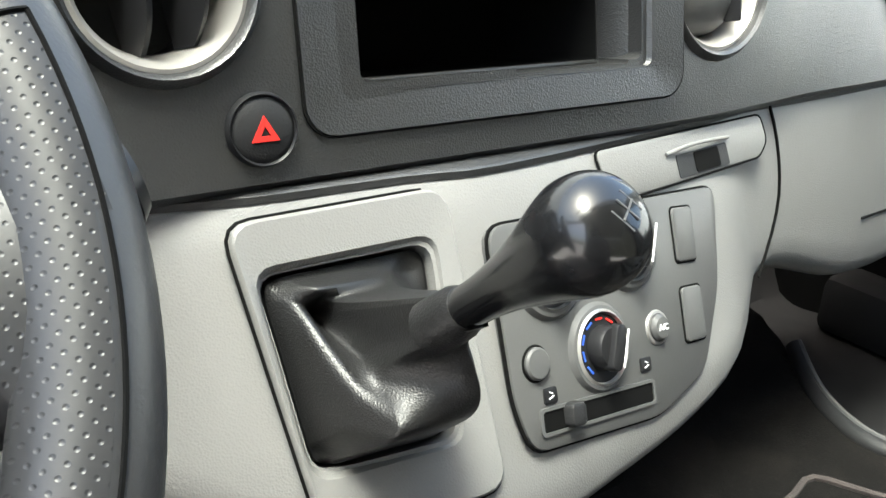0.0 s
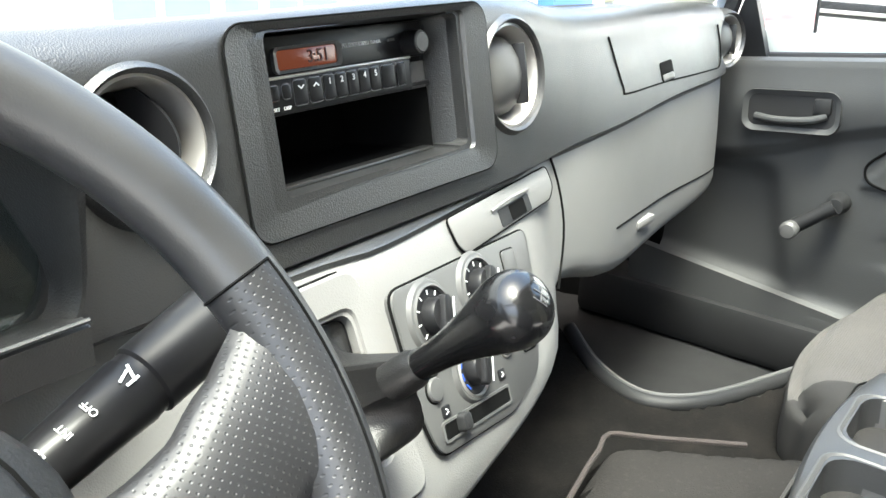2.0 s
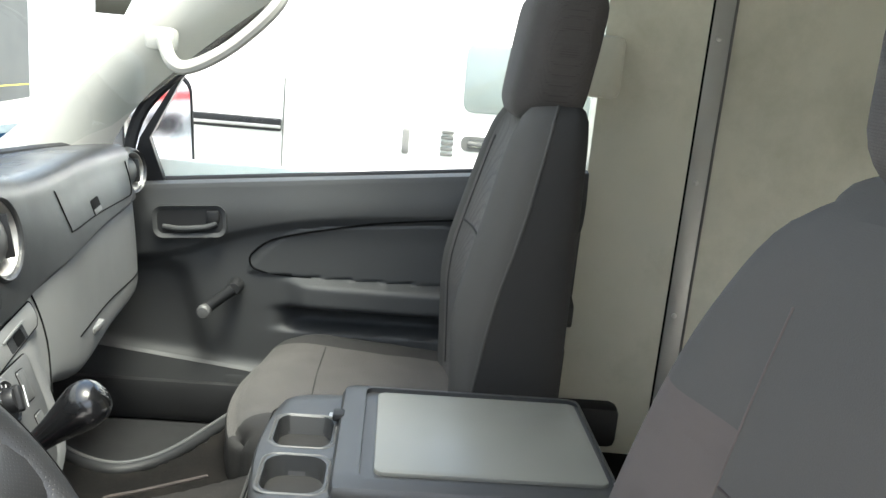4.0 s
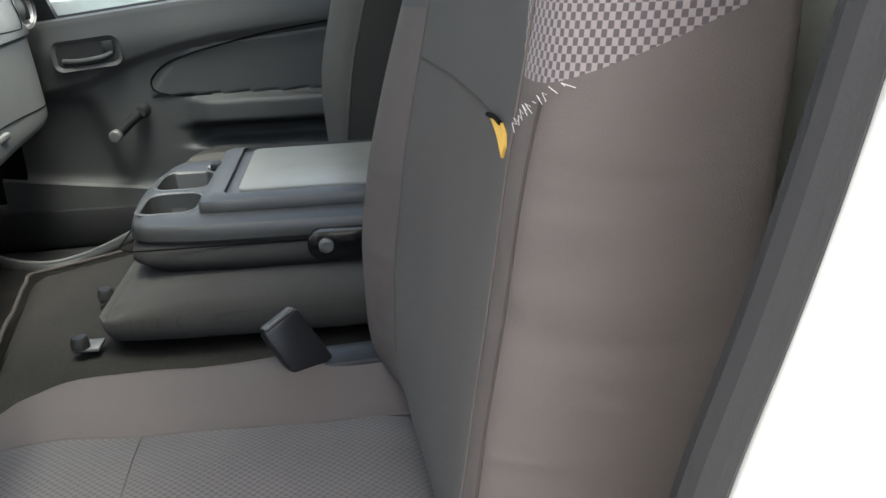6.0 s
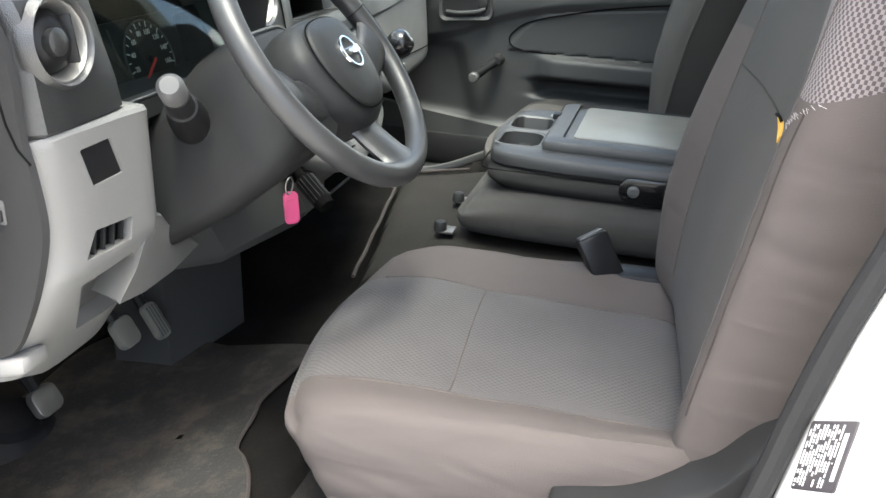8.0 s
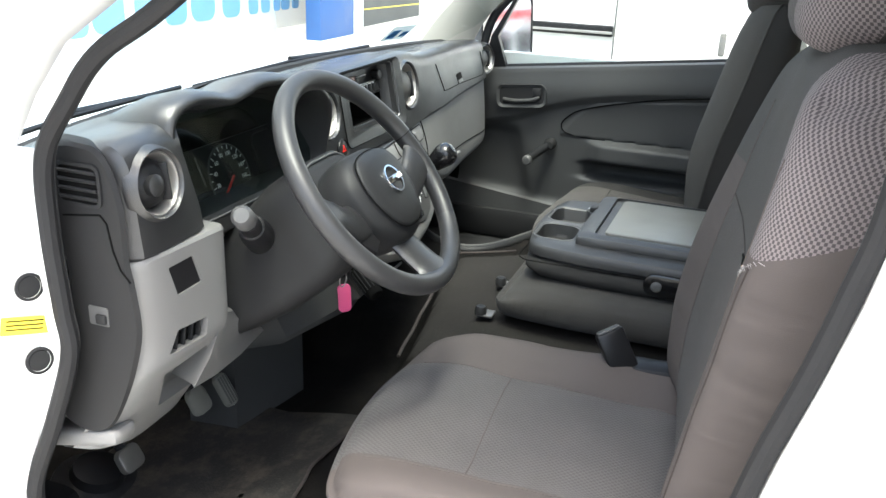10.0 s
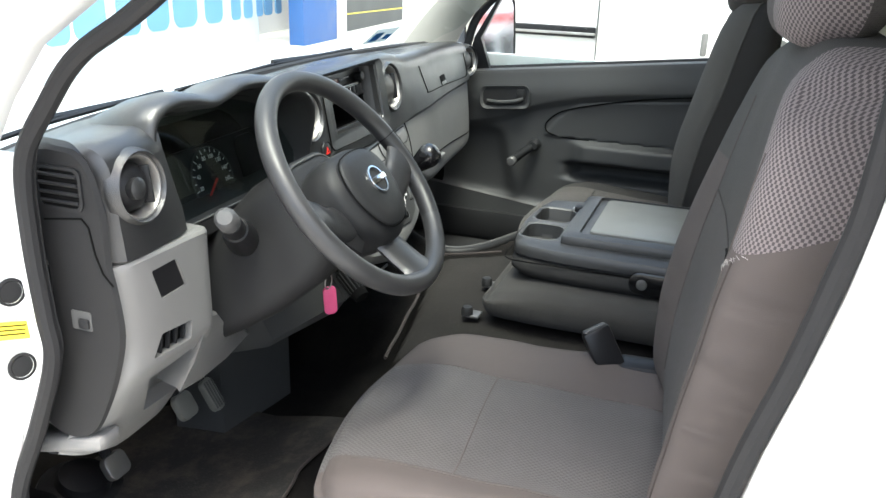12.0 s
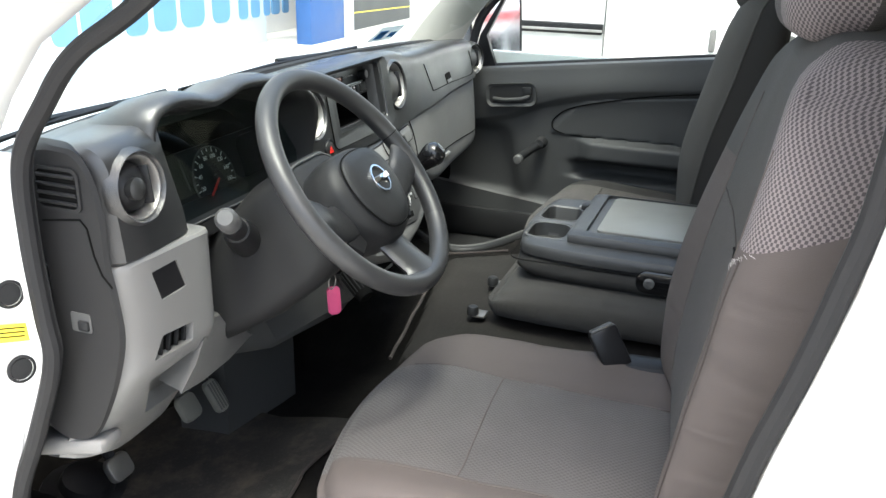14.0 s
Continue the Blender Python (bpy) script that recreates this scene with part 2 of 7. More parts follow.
LCD = mat("amber_display", (0.085, 0.026, 0.014), 0.2, emit=(0.9, 0.2, 0.08, 0.012))
LCDINK = mat("display_digits", (0.03, 0.006, 0.004), 0.4)
PLATE = mat("dark_label_plate", (0.055, 0.05, 0.055), 0.35)
CONCRETE = mat("concrete_ground", (0.42, 0.41, 0.39), 0.85, grain=0.5, size=40, blotch=0.2, bsize=1.2)
BANNER = mat("white_banner", (0.50, 0.57, 0.60), 0.6, blotch=0.05, bsize=1)
PALEBLUE = mat("pale_blue_print", (0.13, 0.30, 0.50), 0.6)
VANGLASS = mat("tinted_van_glass", (0.16, 0.18, 0.17), 0.05, coat=0.6, blotch=0.5, bsize=3)
BLUE = mat("blue_painted_steel", (0.035, 0.12, 0.34), 0.45, blotch=0.15)
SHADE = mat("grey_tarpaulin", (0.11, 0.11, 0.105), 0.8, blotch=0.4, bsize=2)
STORE = mat("white_rendered_wall", (0.75, 0.74, 0.72), 0.8, blotch=0.06, bsize=1)
REDBAND = mat("red_painted_band", (0.45, 0.03, 0.03), 0.5)
MIRROR = mat("mirror_glass", (0.92, 0.93, 0.93), 0.01, metal=1.0, blotch=0.0)


def glass(name):
    """Thin tinted sheet: it lets light straight through and mirrors a little."""
    m = bpy.data.materials.new(name)
    m.use_nodes = True
    n, l = m.node_tree.nodes, m.node_tree.links
    n.clear()
    out = n.new("ShaderNodeOutputMaterial")
    mx, tr, gl = n.new("ShaderNodeMixShader"), n.new("ShaderNodeBsdfTransparent"), n.new("ShaderNodeBsdfGlossy")
    tr.inputs["Color"].default_value = (0.80, 0.86, 0.85, 1)
    gl.inputs["Roughness"].default_value = 0.02
    mx.inputs[0].default_value = 0.06
    l.new(tr.outputs[0], mx.inputs[1])
    l.new(gl.outputs[0], mx.inputs[2])
    l.new(mx.outputs[0], out.inputs[0])
    return m


def film(name, colour):
    """Thin printed film on glass: daylight shines through it."""
    m = bpy.data.materials.new(name)
    m.use_nodes = True
    n, l = m.node_tree.nodes, m.node_tree.links
    n.clear()
    out, mx, tl, df = n.new("ShaderNodeOutputMaterial"), n.new("ShaderNodeMixShader"), n.new("ShaderNodeBsdfTranslucent"), n.new("ShaderNodeBsdfDiffuse")
    tl.inputs["Color"].default_value = df.inputs["Color"].default_value = (*colour, 1)
    mx.inputs[0].default_value = 0.4
    l.new(tl.outputs[0], mx.inputs[1])
    l.new(df.outputs[0], mx.inputs[2])
    l.new(mx.outputs[0], out.inputs[0])
    return m


GLASS = glass("clear_glass")
FILMPALE, FILMBLUE = film("pale_sticker_film", (0.55, 0.60, 0.62)), film("blue_sticker_film", (0.12, 0.30, 0.55))


# ---- mesh helpers ----
from mathutils.bvhtree import BVHTree


def finish(name, bm, m, parent=None, label="", sharp=35):
    me = bpy.data.meshes.new(name)
    bmesh.ops.recalc_face_normals(bm, faces=bm.faces[:])
    for f in bm.faces:
        f.smooth = True
    bm.to_mesh(me)
    bm.free()
    me.set_sharp_from_angle(angle=radians(sharp))
    me.materials.append(m)
    ob = new(name, me)
    if parent:
        ob.parent = parent
    if label:
        ob["label"] = label
    return ob


def part(name, bm, m, parent, label="", sharp=35):
    return finish(name, bm, m, parent, label, sharp)


def empty(name, at, label, category, group="", kind=""):
    """The empty at a thing's base; parts are modelled in world metres and moved under it."""
    e = new(name)
    e.location = at
    e.empty_display_size = 0.05
    return tagged(e, label, category, group, kind)


def close(thing):
    """Re-bases the parts, modelled in world metres, on their thing's own origin."""
    off = Matrix.Translation(-Vector(thing.location))
    for o in thing.children:
        if o.type == "MESH" and "based" not in o:
            o.matrix_basis = off @ o.matrix_basis
            o["based"] = 1
    return thing


def box(size, at=(0, 0, 0), r=0.0, seg=2, m=None):
    bm = bmesh.new()
    bmesh.ops.create_cube(bm, size=1)
    bmesh.ops.scale(bm, vec=size, verts=bm.verts[:])
    if r:
        bmesh.ops.bevel(bm, geom=bm.edges[:], offset=r, segments=seg, affect="EDGES", profile=0.5)
    if m is not None:
        bmesh.ops.transform(bm, matrix=m, verts=bm.verts[:])
    bmesh.ops.translate(bm, vec=at, verts=bm.verts[:])
    return bm


def join(*bms):
    out = bmesh.new()
    for b in bms:
        me = bpy.data.meshes.new("tmp")
        b.to_mesh(me)
        b.free()
        out.from_mesh(me)
        bpy.data.meshes.remove(me)
    return out


def loft(loops, closed=True, caps=True, cyclic=False):
    """A skin over equal loops of points."""
    bm = bmesh.new()
    rows = [[bm.verts.new(p) for p in lp] for lp in loops]
    n = len(rows[0])
    pairs = list(zip(rows, rows[1:])) + ([(rows[-1], rows[0])] if cyclic else [])
    for a, b in pairs:
        for i in range(n if closed else n - 1):
            j = (i + 1) % n
            bm.faces.new((a[i], a[j], b[j], b[i]))
    if caps and closed and not cyclic:
        bm.faces.new(rows[0][::-1])
        bm.faces.new(rows[-1])
    return bm


def tube(path, radius, n=12, cyclic=False, flat=1.0, caps=True):
    """A round bar along a path; radius a number or one for each point."""
    P = [Vector(p) for p in path]
    rad = radius if isinstance(radius, (list, tuple)) else [radius] * len(P)
    loops, up = [], None
    for i, p in enumerate(P):
        if cyclic:
            d = (P[(i + 1) % len(P)] - P[i - 1]).normalized()
        else:
            d = (P[min(i + 1, len(P) - 1)] - P[max(i - 1, 0)]).normalized()
        if up is None:
            up = d.orthogonal().normalized()
        up = (up - d * up.dot(d)).normalized()
        s = d.cross(up)
        loops.append([p + rad[i] * (math.cos(2 * math.pi * k / n) * up + flat * math.sin(2 * math.pi * k / n) * s) for k in range(n)])
    return loft(loops, caps=caps, cyclic=cyclic)


def smooth_path(pts, n=8, cyclic=False):
    """Catmull-Rom curve through the points."""
    P = [Vector(p) for p in pts]
    out, m = [], len(P)
    for i in range(m if cyclic else m - 1):
        if cyclic:
            a, b, c, d = P[i - 1], P[i], P[(i + 1) % m], P[(i + 2) % m]
        else:
            a, b, c, d = P[max(i - 1, 0)], P[i], P[i + 1], P[min(i + 2, m - 1)]
        for k in range(n):
            t = k / n
            out.append(0.5 * ((2 * b) + (c - a) * t + (2 * a - 5 * b + 4 * c - d) * t * t + (3 * b - a - 3 * c + d) * t ** 3))
    if not cyclic:
        out.append(P[-1])
    return out


def lathe(profile, m, n=32, caps=True):
    """A turned body: profile of (radius, height) along local z, placed by m."""
    loops = [[m @ Vector((r * math.cos(2 * math.pi * k / n), r * math.sin(2 * math.pi * k / n), h)) for k in range(n)] for r, h in profile]
    return loft(loops, caps=caps)


def frame_at(at, normal, up=(0, 0, 1)):
    """A pose whose z is the normal and whose y is as near to up as can be."""
    z = Vector(normal).normalized()
    x = Vector(up).cross(z).normalized()
    y = z.cross(x)
    m = Matrix((x, y, z)).transposed().to_4x4()
    m.translation = at
    return m


def rrect(w, h, r, n=5):
    """The outline of a rounded rectangle, round the origin."""
    out = []
    for cx, cy, a in ((w / 2 - r, h / 2 - r, 0), (-w / 2 + r, h / 2 - r, 90), (-w / 2 + r, -h / 2 + r, 180), (w / 2 - r, -h / 2 + r, 270)):
        for k in range(n + 1):
            t = radians(a + 90 * k / n)
            out.append((cx + r * math.cos(t), cy + r * math.sin(t)))
    return out


def quad(c, r=0.014, n=4):
    """A four-cornered outline with rounded corners."""
    out = []
    m = len(c)
    for i in range(m):
        p = Vector((*c[i], 0))
        a = (Vector((*c[i - 1], 0)) - p).normalized()
        b = (Vector((*c[(i + 1) % m], 0)) - p).normalized()
        for k in range(n + 1):
            t = k / n
            q = p + a * r * (1 - t) ** 2 + b * r * t ** 2
            out.append((q.x, q.y))
    return out


def slab(outline, depth, m, r=0.0, top=1.0):
    """A plate from an outline in local xy, its face at z=0 and its back at -depth; r rounds the front edge."""
    loops = []
    cx = sum(p[0] for p in outline) / len(outline)
    cy = sum(p[1] for p in outline) / len(outline)
    steps = [(-depth, 0.0)] + ([(-r, 0.0), (-r * 0.3, r * 0.3), (0, r)] if r else [(0, 0)])
    w = max(abs(p[0] - cx) for p in outline)
    h = max(abs(p[1] - cy) for p in outline)
    for z, ins in steps:
        loops.append([m @ Vector((cx + (x - cx) * (1 - ins / max(w, 1e-4)), cy + (y - cy) * (1 - ins / max(h, 1e-4)), z)) for x, y in outline])
    return loft(loops)


def ring_slab(outer, inner, m, z0, z1, zi=None):
    """A frame between two outlines of equal point count; zi: depth of the inner front edge."""
    zi = z1 if zi is None else zi
    loops = [[m @ Vector((x, y, z0)) for x, y in outer], [m @ Vector((x, y, z1)) for x, y in outer],
             [m @ Vector((x, y, zi)) for x, y in inner], [m @ Vector((x, y, z0)) for x, y in inner]]
    return loft(loops, cyclic=True)


def rbox(lo, hi, r, n=(14, 14, 10), deform=None):
    """A soft box between two corners, its edges rounded by r, its points moved by deform(p, u, v, w) with u, v, w in -1..1."""
    bm = bmesh.new()
    lo, hi = Vector(lo), Vector(hi)
    half, mid = (hi - lo) / 2, (hi + lo) / 2
    seen = {}

    def vert(i, j, k):
        key = (i, j, k)
        if key not in seen:
            c = Vector((2 * i / n[0] - 1, 2 * j / n[1] - 1, 2 * k / n[2] - 1))
            p = Vector((c.x * half.x, c.y * half.y, c.z * half.z))
            inner = Vector((max(-half.x + r, min(half.x - r, p.x)), max(-half.y + r, min(half.y - r, p.y)), max(-half.z + r, min(half.z - r, p.z))))
            d = p - inner
            if d.length > 1e-6:
                p = inner + d.normalized() * r
            p = p + mid
            if deform:
                p = Vector(deform(p, c.x, c.y, c.z))
            seen[key] = bm.verts.new(p)
        return seen[key]

    a, b, c = n
    for i in range(a):
        for j in range(b):
            for k in (0, c):
                bm.faces.new((vert(i, j, k), vert(i + 1, j, k), vert(i + 1, j + 1, k), vert(i, j + 1, k)))
    for i in range(a):
        for k in range(c):
            for j in (0, b):
                bm.faces.new((vert(i, j, k), vert(i + 1, j, k), vert(i + 1, j, k + 1), vert(i, j, k + 1)))
    for j in range(b):
        for k in range(c):
            for i in (0, a):
                bm.faces.new((vert(i, j, k), vert(i, j + 1, k), vert(i, j + 1, k + 1), vert(i, j, k + 1)))
    bmesh.ops.recalc_face_normals(bm, faces=bm.faces[:])
    return bm


def pick(bm, test):
    """Splits off the faces whose centre and normal pass the test, as a bmesh of their own."""
    out = bm.copy()
    bmesh.ops.delete(out, geom=[f for f in out.faces if not test(f.calc_center_median(), f.normal)], context="FACES")
    bmesh.ops.delete(bm, geom=[f for f in bm.faces if test(f.calc_center_median(), f.normal)], context="FACES")
    return out


def cut(ob, *cutters):
    """Takes the cutters' bodies out of a mesh for good."""
    for bm in cutters:
        bmesh.ops.recalc_face_normals(bm, faces=bm.faces[:])
        me = bpy.data.meshes.new("cutter")
        bm.to_mesh(me)
        bm.free()
        c = new("cutter", me)
        bpy.context.view_layer.update()
        c.matrix_world = ob.matrix_world.copy()
        md = ob.modifiers.new("cut", "BOOLEAN")
        md.operation, md.object, md.solver = "DIFFERENCE", c, "EXACT"
        bpy.context.view_layer.update()
        done = bpy.data.meshes.new_from_object(ob.evaluated_get(bpy.context.evaluated_depsgraph_get()))
        ob.modifiers.clear()
        ob.data = done
        bpy.data.objects.remove(c)
    ob.data.set_sharp_from_angle(angle=radians(35))
    return ob


def interp(x, table):
    """Smooth reading of a table of (x, a, b, ...) rows."""
    if x <= table[0][0]:
        return table[0][1:]
    for p, q in zip(table, table[1:]):
        if x <= q[0]:
            t = (x - p[0]) / (q[0] - p[0])
            return tuple(a + (b - a) * t for a, b in zip(p[1:], q[1:]))
    return table[-1][1:]


def bars(m, rows, w, h, depth=0.0006):
    """Plain printed bars: rows of (x, y, width, height) in a local frame."""
    return join(*[box((bw, bh, depth), (bx, by, 0)) for bx, by, bw, bh in rows]), m


# ---- ground and surroundings ----
def world_mesh(name, bm, m, label, category, kind="structure", sharp=35):
    return tagged(finish(name, bm, m, sharp=sharp), label, category, kind=kind)


world_mesh("ground", box((400, 400, 0.1), (0, 0, -0.05)), CONCRETE, "pale concrete yard that reaches the horizon", "ground")


def neighbour_van():
    """The white van parked alongside, its side towards the cab."""
    v = empty("parked_van", (3.4, -1.0, 0), "white panel van parked alongside, dark rubbing strip and handles", "van")
    prof = [(2.60, 0.32), (2.58, 0.60), (2.60, 1.0), (2.68, 1.55), (2.80, 1.85), (3.4, 1.92), (4.0, 1.85), (4.15, 1.0), (4.15, 0.32)]
    loops = [[(x, y, z) for x, z in prof] for y in (-3.6, -2, 0, 0.95)]
    loops += [[(x, 1.40, min(z, 0.95)) for x, z in prof], [(x, 1.58, min(z, 0.60)) for x, z in prof]]
    part("body", loft(loops), WHITE, v)
    part("rubbing_strip", box((0.03, 0.42, 0.05), (2.575, 0.80, 0.872), 0.008), SMOOTHBLACK, v, "dark rubbing strip")
    part("strip_inlay", box((0.008, 0.42, 0.012), (2.557, 0.80, 0.866), 0.003), STEEL, v)
    part("panel_seam", box((0.012, 0.006, 0.75), (2.586, 0.585, 0.68)), SHADE, v)
    part("fuel_latch", box((0.03, 0.028, 0.10), (2.59, 0.104, 0.85), 0.008), SHADE, v)
    part("side_window", slab(quad([(-0.9, 0.02), (0.9, 0.05), (0.9, -0.22), (-0.80, -0.20)], 0.05), 0.01, frame_at((2.620, -0.92, 1.20), (-1, 0, 0.145)) @ Matrix.Diagonal((-0.9, 1, 1, 1)), 0.004), VANGLASS, v, "tinted side window")
    for k in range(5):
        part("vent_slat", box((0.03, 0.05, 0.012), (2.59, -0.06, 0.81 + 0.022 * k), 0.003), SHADE, v)
    part("door_handle", ring_slab(rrect(0.13, 0.06, 0.025), rrect(0.08, 0.028, 0.012), frame_at((2.60, -0.18, 0.86), (-1, 0, 0)), -0.02, 0.02), SHADE, v, "grey door handle")
    part("handle_grip", box((0.03, 0.08, 0.018), (2.575, -0.18, 0.862), 0.006), SHADE, v)
    for y in (0.95, -2.4):
        w = part("wheel", lathe([(0.01, 0), (0.2, 0), (0.31, 0.01), (0.33, 0.05), (0.33, 0.2), (0.1, 0.22)], frame_at((2.62, y, 0.33), (-1, 0, 0))), RUBBER, v)
        w.matrix_basis = Matrix.Translation((0.16, 0, 0))
    return close(v)


neighbour_van()


def yard_wall():
    """The building ahead with its banner, post and awning."""
    w = empty("yard_building", (6, 5.2, 0), "white yard building with blue steel post and grey tarpaulin", "building", kind="structure")
    part("wall", box((26, 0.3, 7), (3, 6.0, 3.5)), STORE, w)
    part("post", box((0.86, 0.2, 6), (7.94, 4.9, 2.6), 0.02), BLUE, w, "blue painted steel post")
    part("tarpaulin", box((2.3, 0.1, 5), (9.95, 5.1, 2.5)), SHADE, w, "grey tarpaulin")
    part("rope", tube([(8.4, 4.95, 0.26), (11, 4.9, 0.2)], 0.008, 6), YELLOW, w)
    part("downpipe", tube([(8.55, 4.86, 0.0), (8.55, 4.86, 5)], 0.09, 10), STORE, w)
    close(w)
    b = empty("banner", (5, 5.4, 0), "pale banner with large blue lettering, unreadable", "banner")
    part("sheet", box((9.0, 0.02, 3.2), (3.0, 5.4, 1.1)), BANNER, b)
    random.seed(4)
    x = 3.0
    while x < 8.0:
        small = x > 6.75
        wdt = random.uniform(0.13, 0.20) if small else random.uniform(0.30, 0.42)
        h = random.choice((0.22, 0.30)) if small else random.choice((0.52, 0.60, 0.60))
        part("letter_bar", slab(rrect(wdt, h, wdt * 0.3), 0.02, frame_at((x, 5.385, 0.30 + h / 2), (0, -1, 0))), PALEBLUE, b)
        x += wdt + (0.06 if small else 0.10)
    close(b)
    s = empty("store_building", (4, -16, 0), "white single-storey building with red band and dark windows", "building")
    part("wall", box((70, 0.4, 5), (14, -40, 2.5)), STORE, s)
    part("band", box((70, 0.1, 0.45), (14, -39.75, 3.2)), REDBAND, s, "red painted band")
    for k in range(22):
        part("window", box((1.7, 0.1, 1.1), (-6 + 2.0 * k, -39.77, 1.9), 0.02), DARKHOLE, s)
    close(s)


yard_wall()


# ---- cab shell ----
FLOOR = [(-0.60, 0.36), (-0.24, 0.36), (-0.18, 0.495), (0.30, 0.485), (0.50, 0.44), (0.66, 0.40), (0.90, 0.38), (1.02, 0.50), (1.10, 0.75)]


# edge of the passenger's step well: y, x
WELL = [(0.38, 0.86), (0.44, 0.73), (0.49, 0.62), (0.535, 0.56), (0.59, 0.54), (0.67, 0.575), (0.76, 0.66), (0.85, 0.72), (1.1, 0.80)]


def cab():
    # floor pan, a sheet with a step up to the middle
    loops = []
    for y in np.linspace(-1.0, 1.08, 130):
        z0 = interp(y, FLOOR)[0]
        row = []
        for x in np.linspace(-0.84, 1.02, 130):
            right = 0.34 + 0.62 * max(0.0, 0.53 - y)
            mid = 1 / (1 + math.exp(-(x + 0.215) / 0.010)) / (1 + math.exp((x - right) / 0.010))
            front = 1 / (1 + math.exp((y - 0.445 - 0.17 * (x + 0.2)) / 0.010))
            pas = 1 / (1 + math.exp(-(x - 0.05) / 0.02))
            z = z0 + (0.495 - z0) * pas / (1 + math.exp((y - 1.00) / 0.03)) / (1 + math.exp(-(y + 0.21) / 0.01))
            z += (0.565 - z) * mid * front / (1 + math.exp(-(y + 0.21) / 0.01))
            if y > 0.36:
                z -= 0.105 / (1 + math.exp(-(x - interp(y, WELL)[0] - 0.008) / 0.004)) * min(1.0, (y - 0.36) / 0.06)
            z += 0.0025 * noise.noise((x * 18, y * 18, 0)) + 0.004 * noise.noise((x * 6, y * 6, 3))
            row.append((x, y, z))
        loops.append(row)
    bm = loft(loops, closed=False)
    raised = pick(bm, lambda c, n: c.z > 0.548 and c.y > -0.2)
    entry = pick(bm, lambda c, n: c.x < -0.2 and -0.16 < c.y < 0.36)
    well = pick(bm, lambda c, n: c.y > 0.37 and c.x > interp(c.y, WELL)[0] - 0.004)
    for sheet in (bm, raised, entry, well):
        bmesh.ops.recalc_face_normals(sheet, faces=sheet.faces[:])
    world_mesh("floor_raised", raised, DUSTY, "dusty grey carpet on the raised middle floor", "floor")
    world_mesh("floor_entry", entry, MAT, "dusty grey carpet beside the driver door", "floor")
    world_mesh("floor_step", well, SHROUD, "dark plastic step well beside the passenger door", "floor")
    # The shade of the foot wells is put into this carpet's dark base.
    world_mesh("floor", bm, CARPET, "dusty carpet of the cab floor, footwell shade in its colour", "floor")
    # white bodywork: sill, pillars, roof, bulkhead
    world_mesh("sill", box((0.12, 1.35, 0.40), (-0.845, 0.20, 0.27), 0.02), WHITE, "white painted door sill", "sill")
    loops = []
    for z, y0, y1 in ((0.28, 0.02, -0.75), (0.46, 0.01, -0.75), (0.50, -0.006, -0.75), (0.535, -0.050, -0.75), (0.591, -0.094, -0.75), (0.641, -0.119, -0.75), (0.679, -0.1327, -0.75), (0.715, -0.139, -0.75), (0.79, -0.151, -0.75), (0.87, -0.168, -0.75), (0.95, -0.189, -0.75), (1.03, -0.208, -0.75), (1.12, -0.222, -0.75), (1.30, -0.226, -0.75), (1.55, -0.20, -0.75), (1.75, -0.18, -0.75)):
        lean = -0.02 * max(0, z - 0.95)
        loops.append([(-0.770, y0, z), (-0.779, y0 - 0.001, z), (-0.925 - lean, y0 - 0.0855, z), (-0.945 - lean, y0 - 0.105, z), (-0.95 - lean, y1, z), (-0.755, y1, z), (-0.755, y0 - 0.006, z)])
    inner = [[(-0.764, lp[0][1] - 0.014, lp[0][2]), (-0.660, lp[0][1] - 0.058, lp[0][2]), (-0.600, lp[0][1] - 0.078, lp[0][2]), (-0.500, lp[0][1] - 0.092, lp[0][2]), (-0.500, lp[0][1] - 0.110, lp[0][2]), (-0.764, lp[0][1] - 0.090, lp[0][2])] for lp in loops if lp[0][2] > 0.70]
    world_mesh("trim_driver_rear", loft(inner), CREAM, "pale painted inner face of the door pillar", "trim")
    world_mesh("pillar_driver_rear", loft(loops), WHITE, "white painted door pillar behind the driver seat", "pillar")
    loops = []
    for z, y0 in ((0.25, 0.74), (0.45, 0.73), (0.60, 0.71), (0.72, 0.665), (0.82, 0.625), (0.90, 0.622), (0.98, 0.635), (1.06, 0.632)):
        yy = interp(z, [(0.25, 0.75), (0.45, 0.715), (0.60, 0.690), (0.72, 0.650), (0.82, 0.636), (0.90, 0.637), (0.98, 0.645), (1.06, 0.653)])[0]
        loops.append([(-0.79, max(y0, yy), z), (-0.805, yy, z), (-0.93, yy + 0.0437, z), (-0.95, yy + 0.09, z), (-0.95, 1.05, z), (-0.79, 1.05, z)])
    world_mesh("pillar_driver_front", loft(loops), WHITE, "white painted hinge pillar with rubber plugs", "pillar")
    edge = [(1.06, 0.596), (0.967, 0.603), (0.876, 0.599), (0.818, 0.597), (0.718, 0.636), (0.606, 0.684), (0.52, 0.673), (0.40, 0.70)]
    world_mesh("pillar_flange", loft([[(-0.797, y, z), (-0.803, y, z), (-0.803, 0.72, z), (-0.797, 0.72, z)] for z, y in edge]), WHITE, "white painted flange under the door seal", "pillar")
    P = [(0.645, 1.04), (0.60, 1.118), (0.555, 1.175), (0.465, 1.235), (0.30, 1.34), (0.05, 1.50), (-0.10, 1.62)]
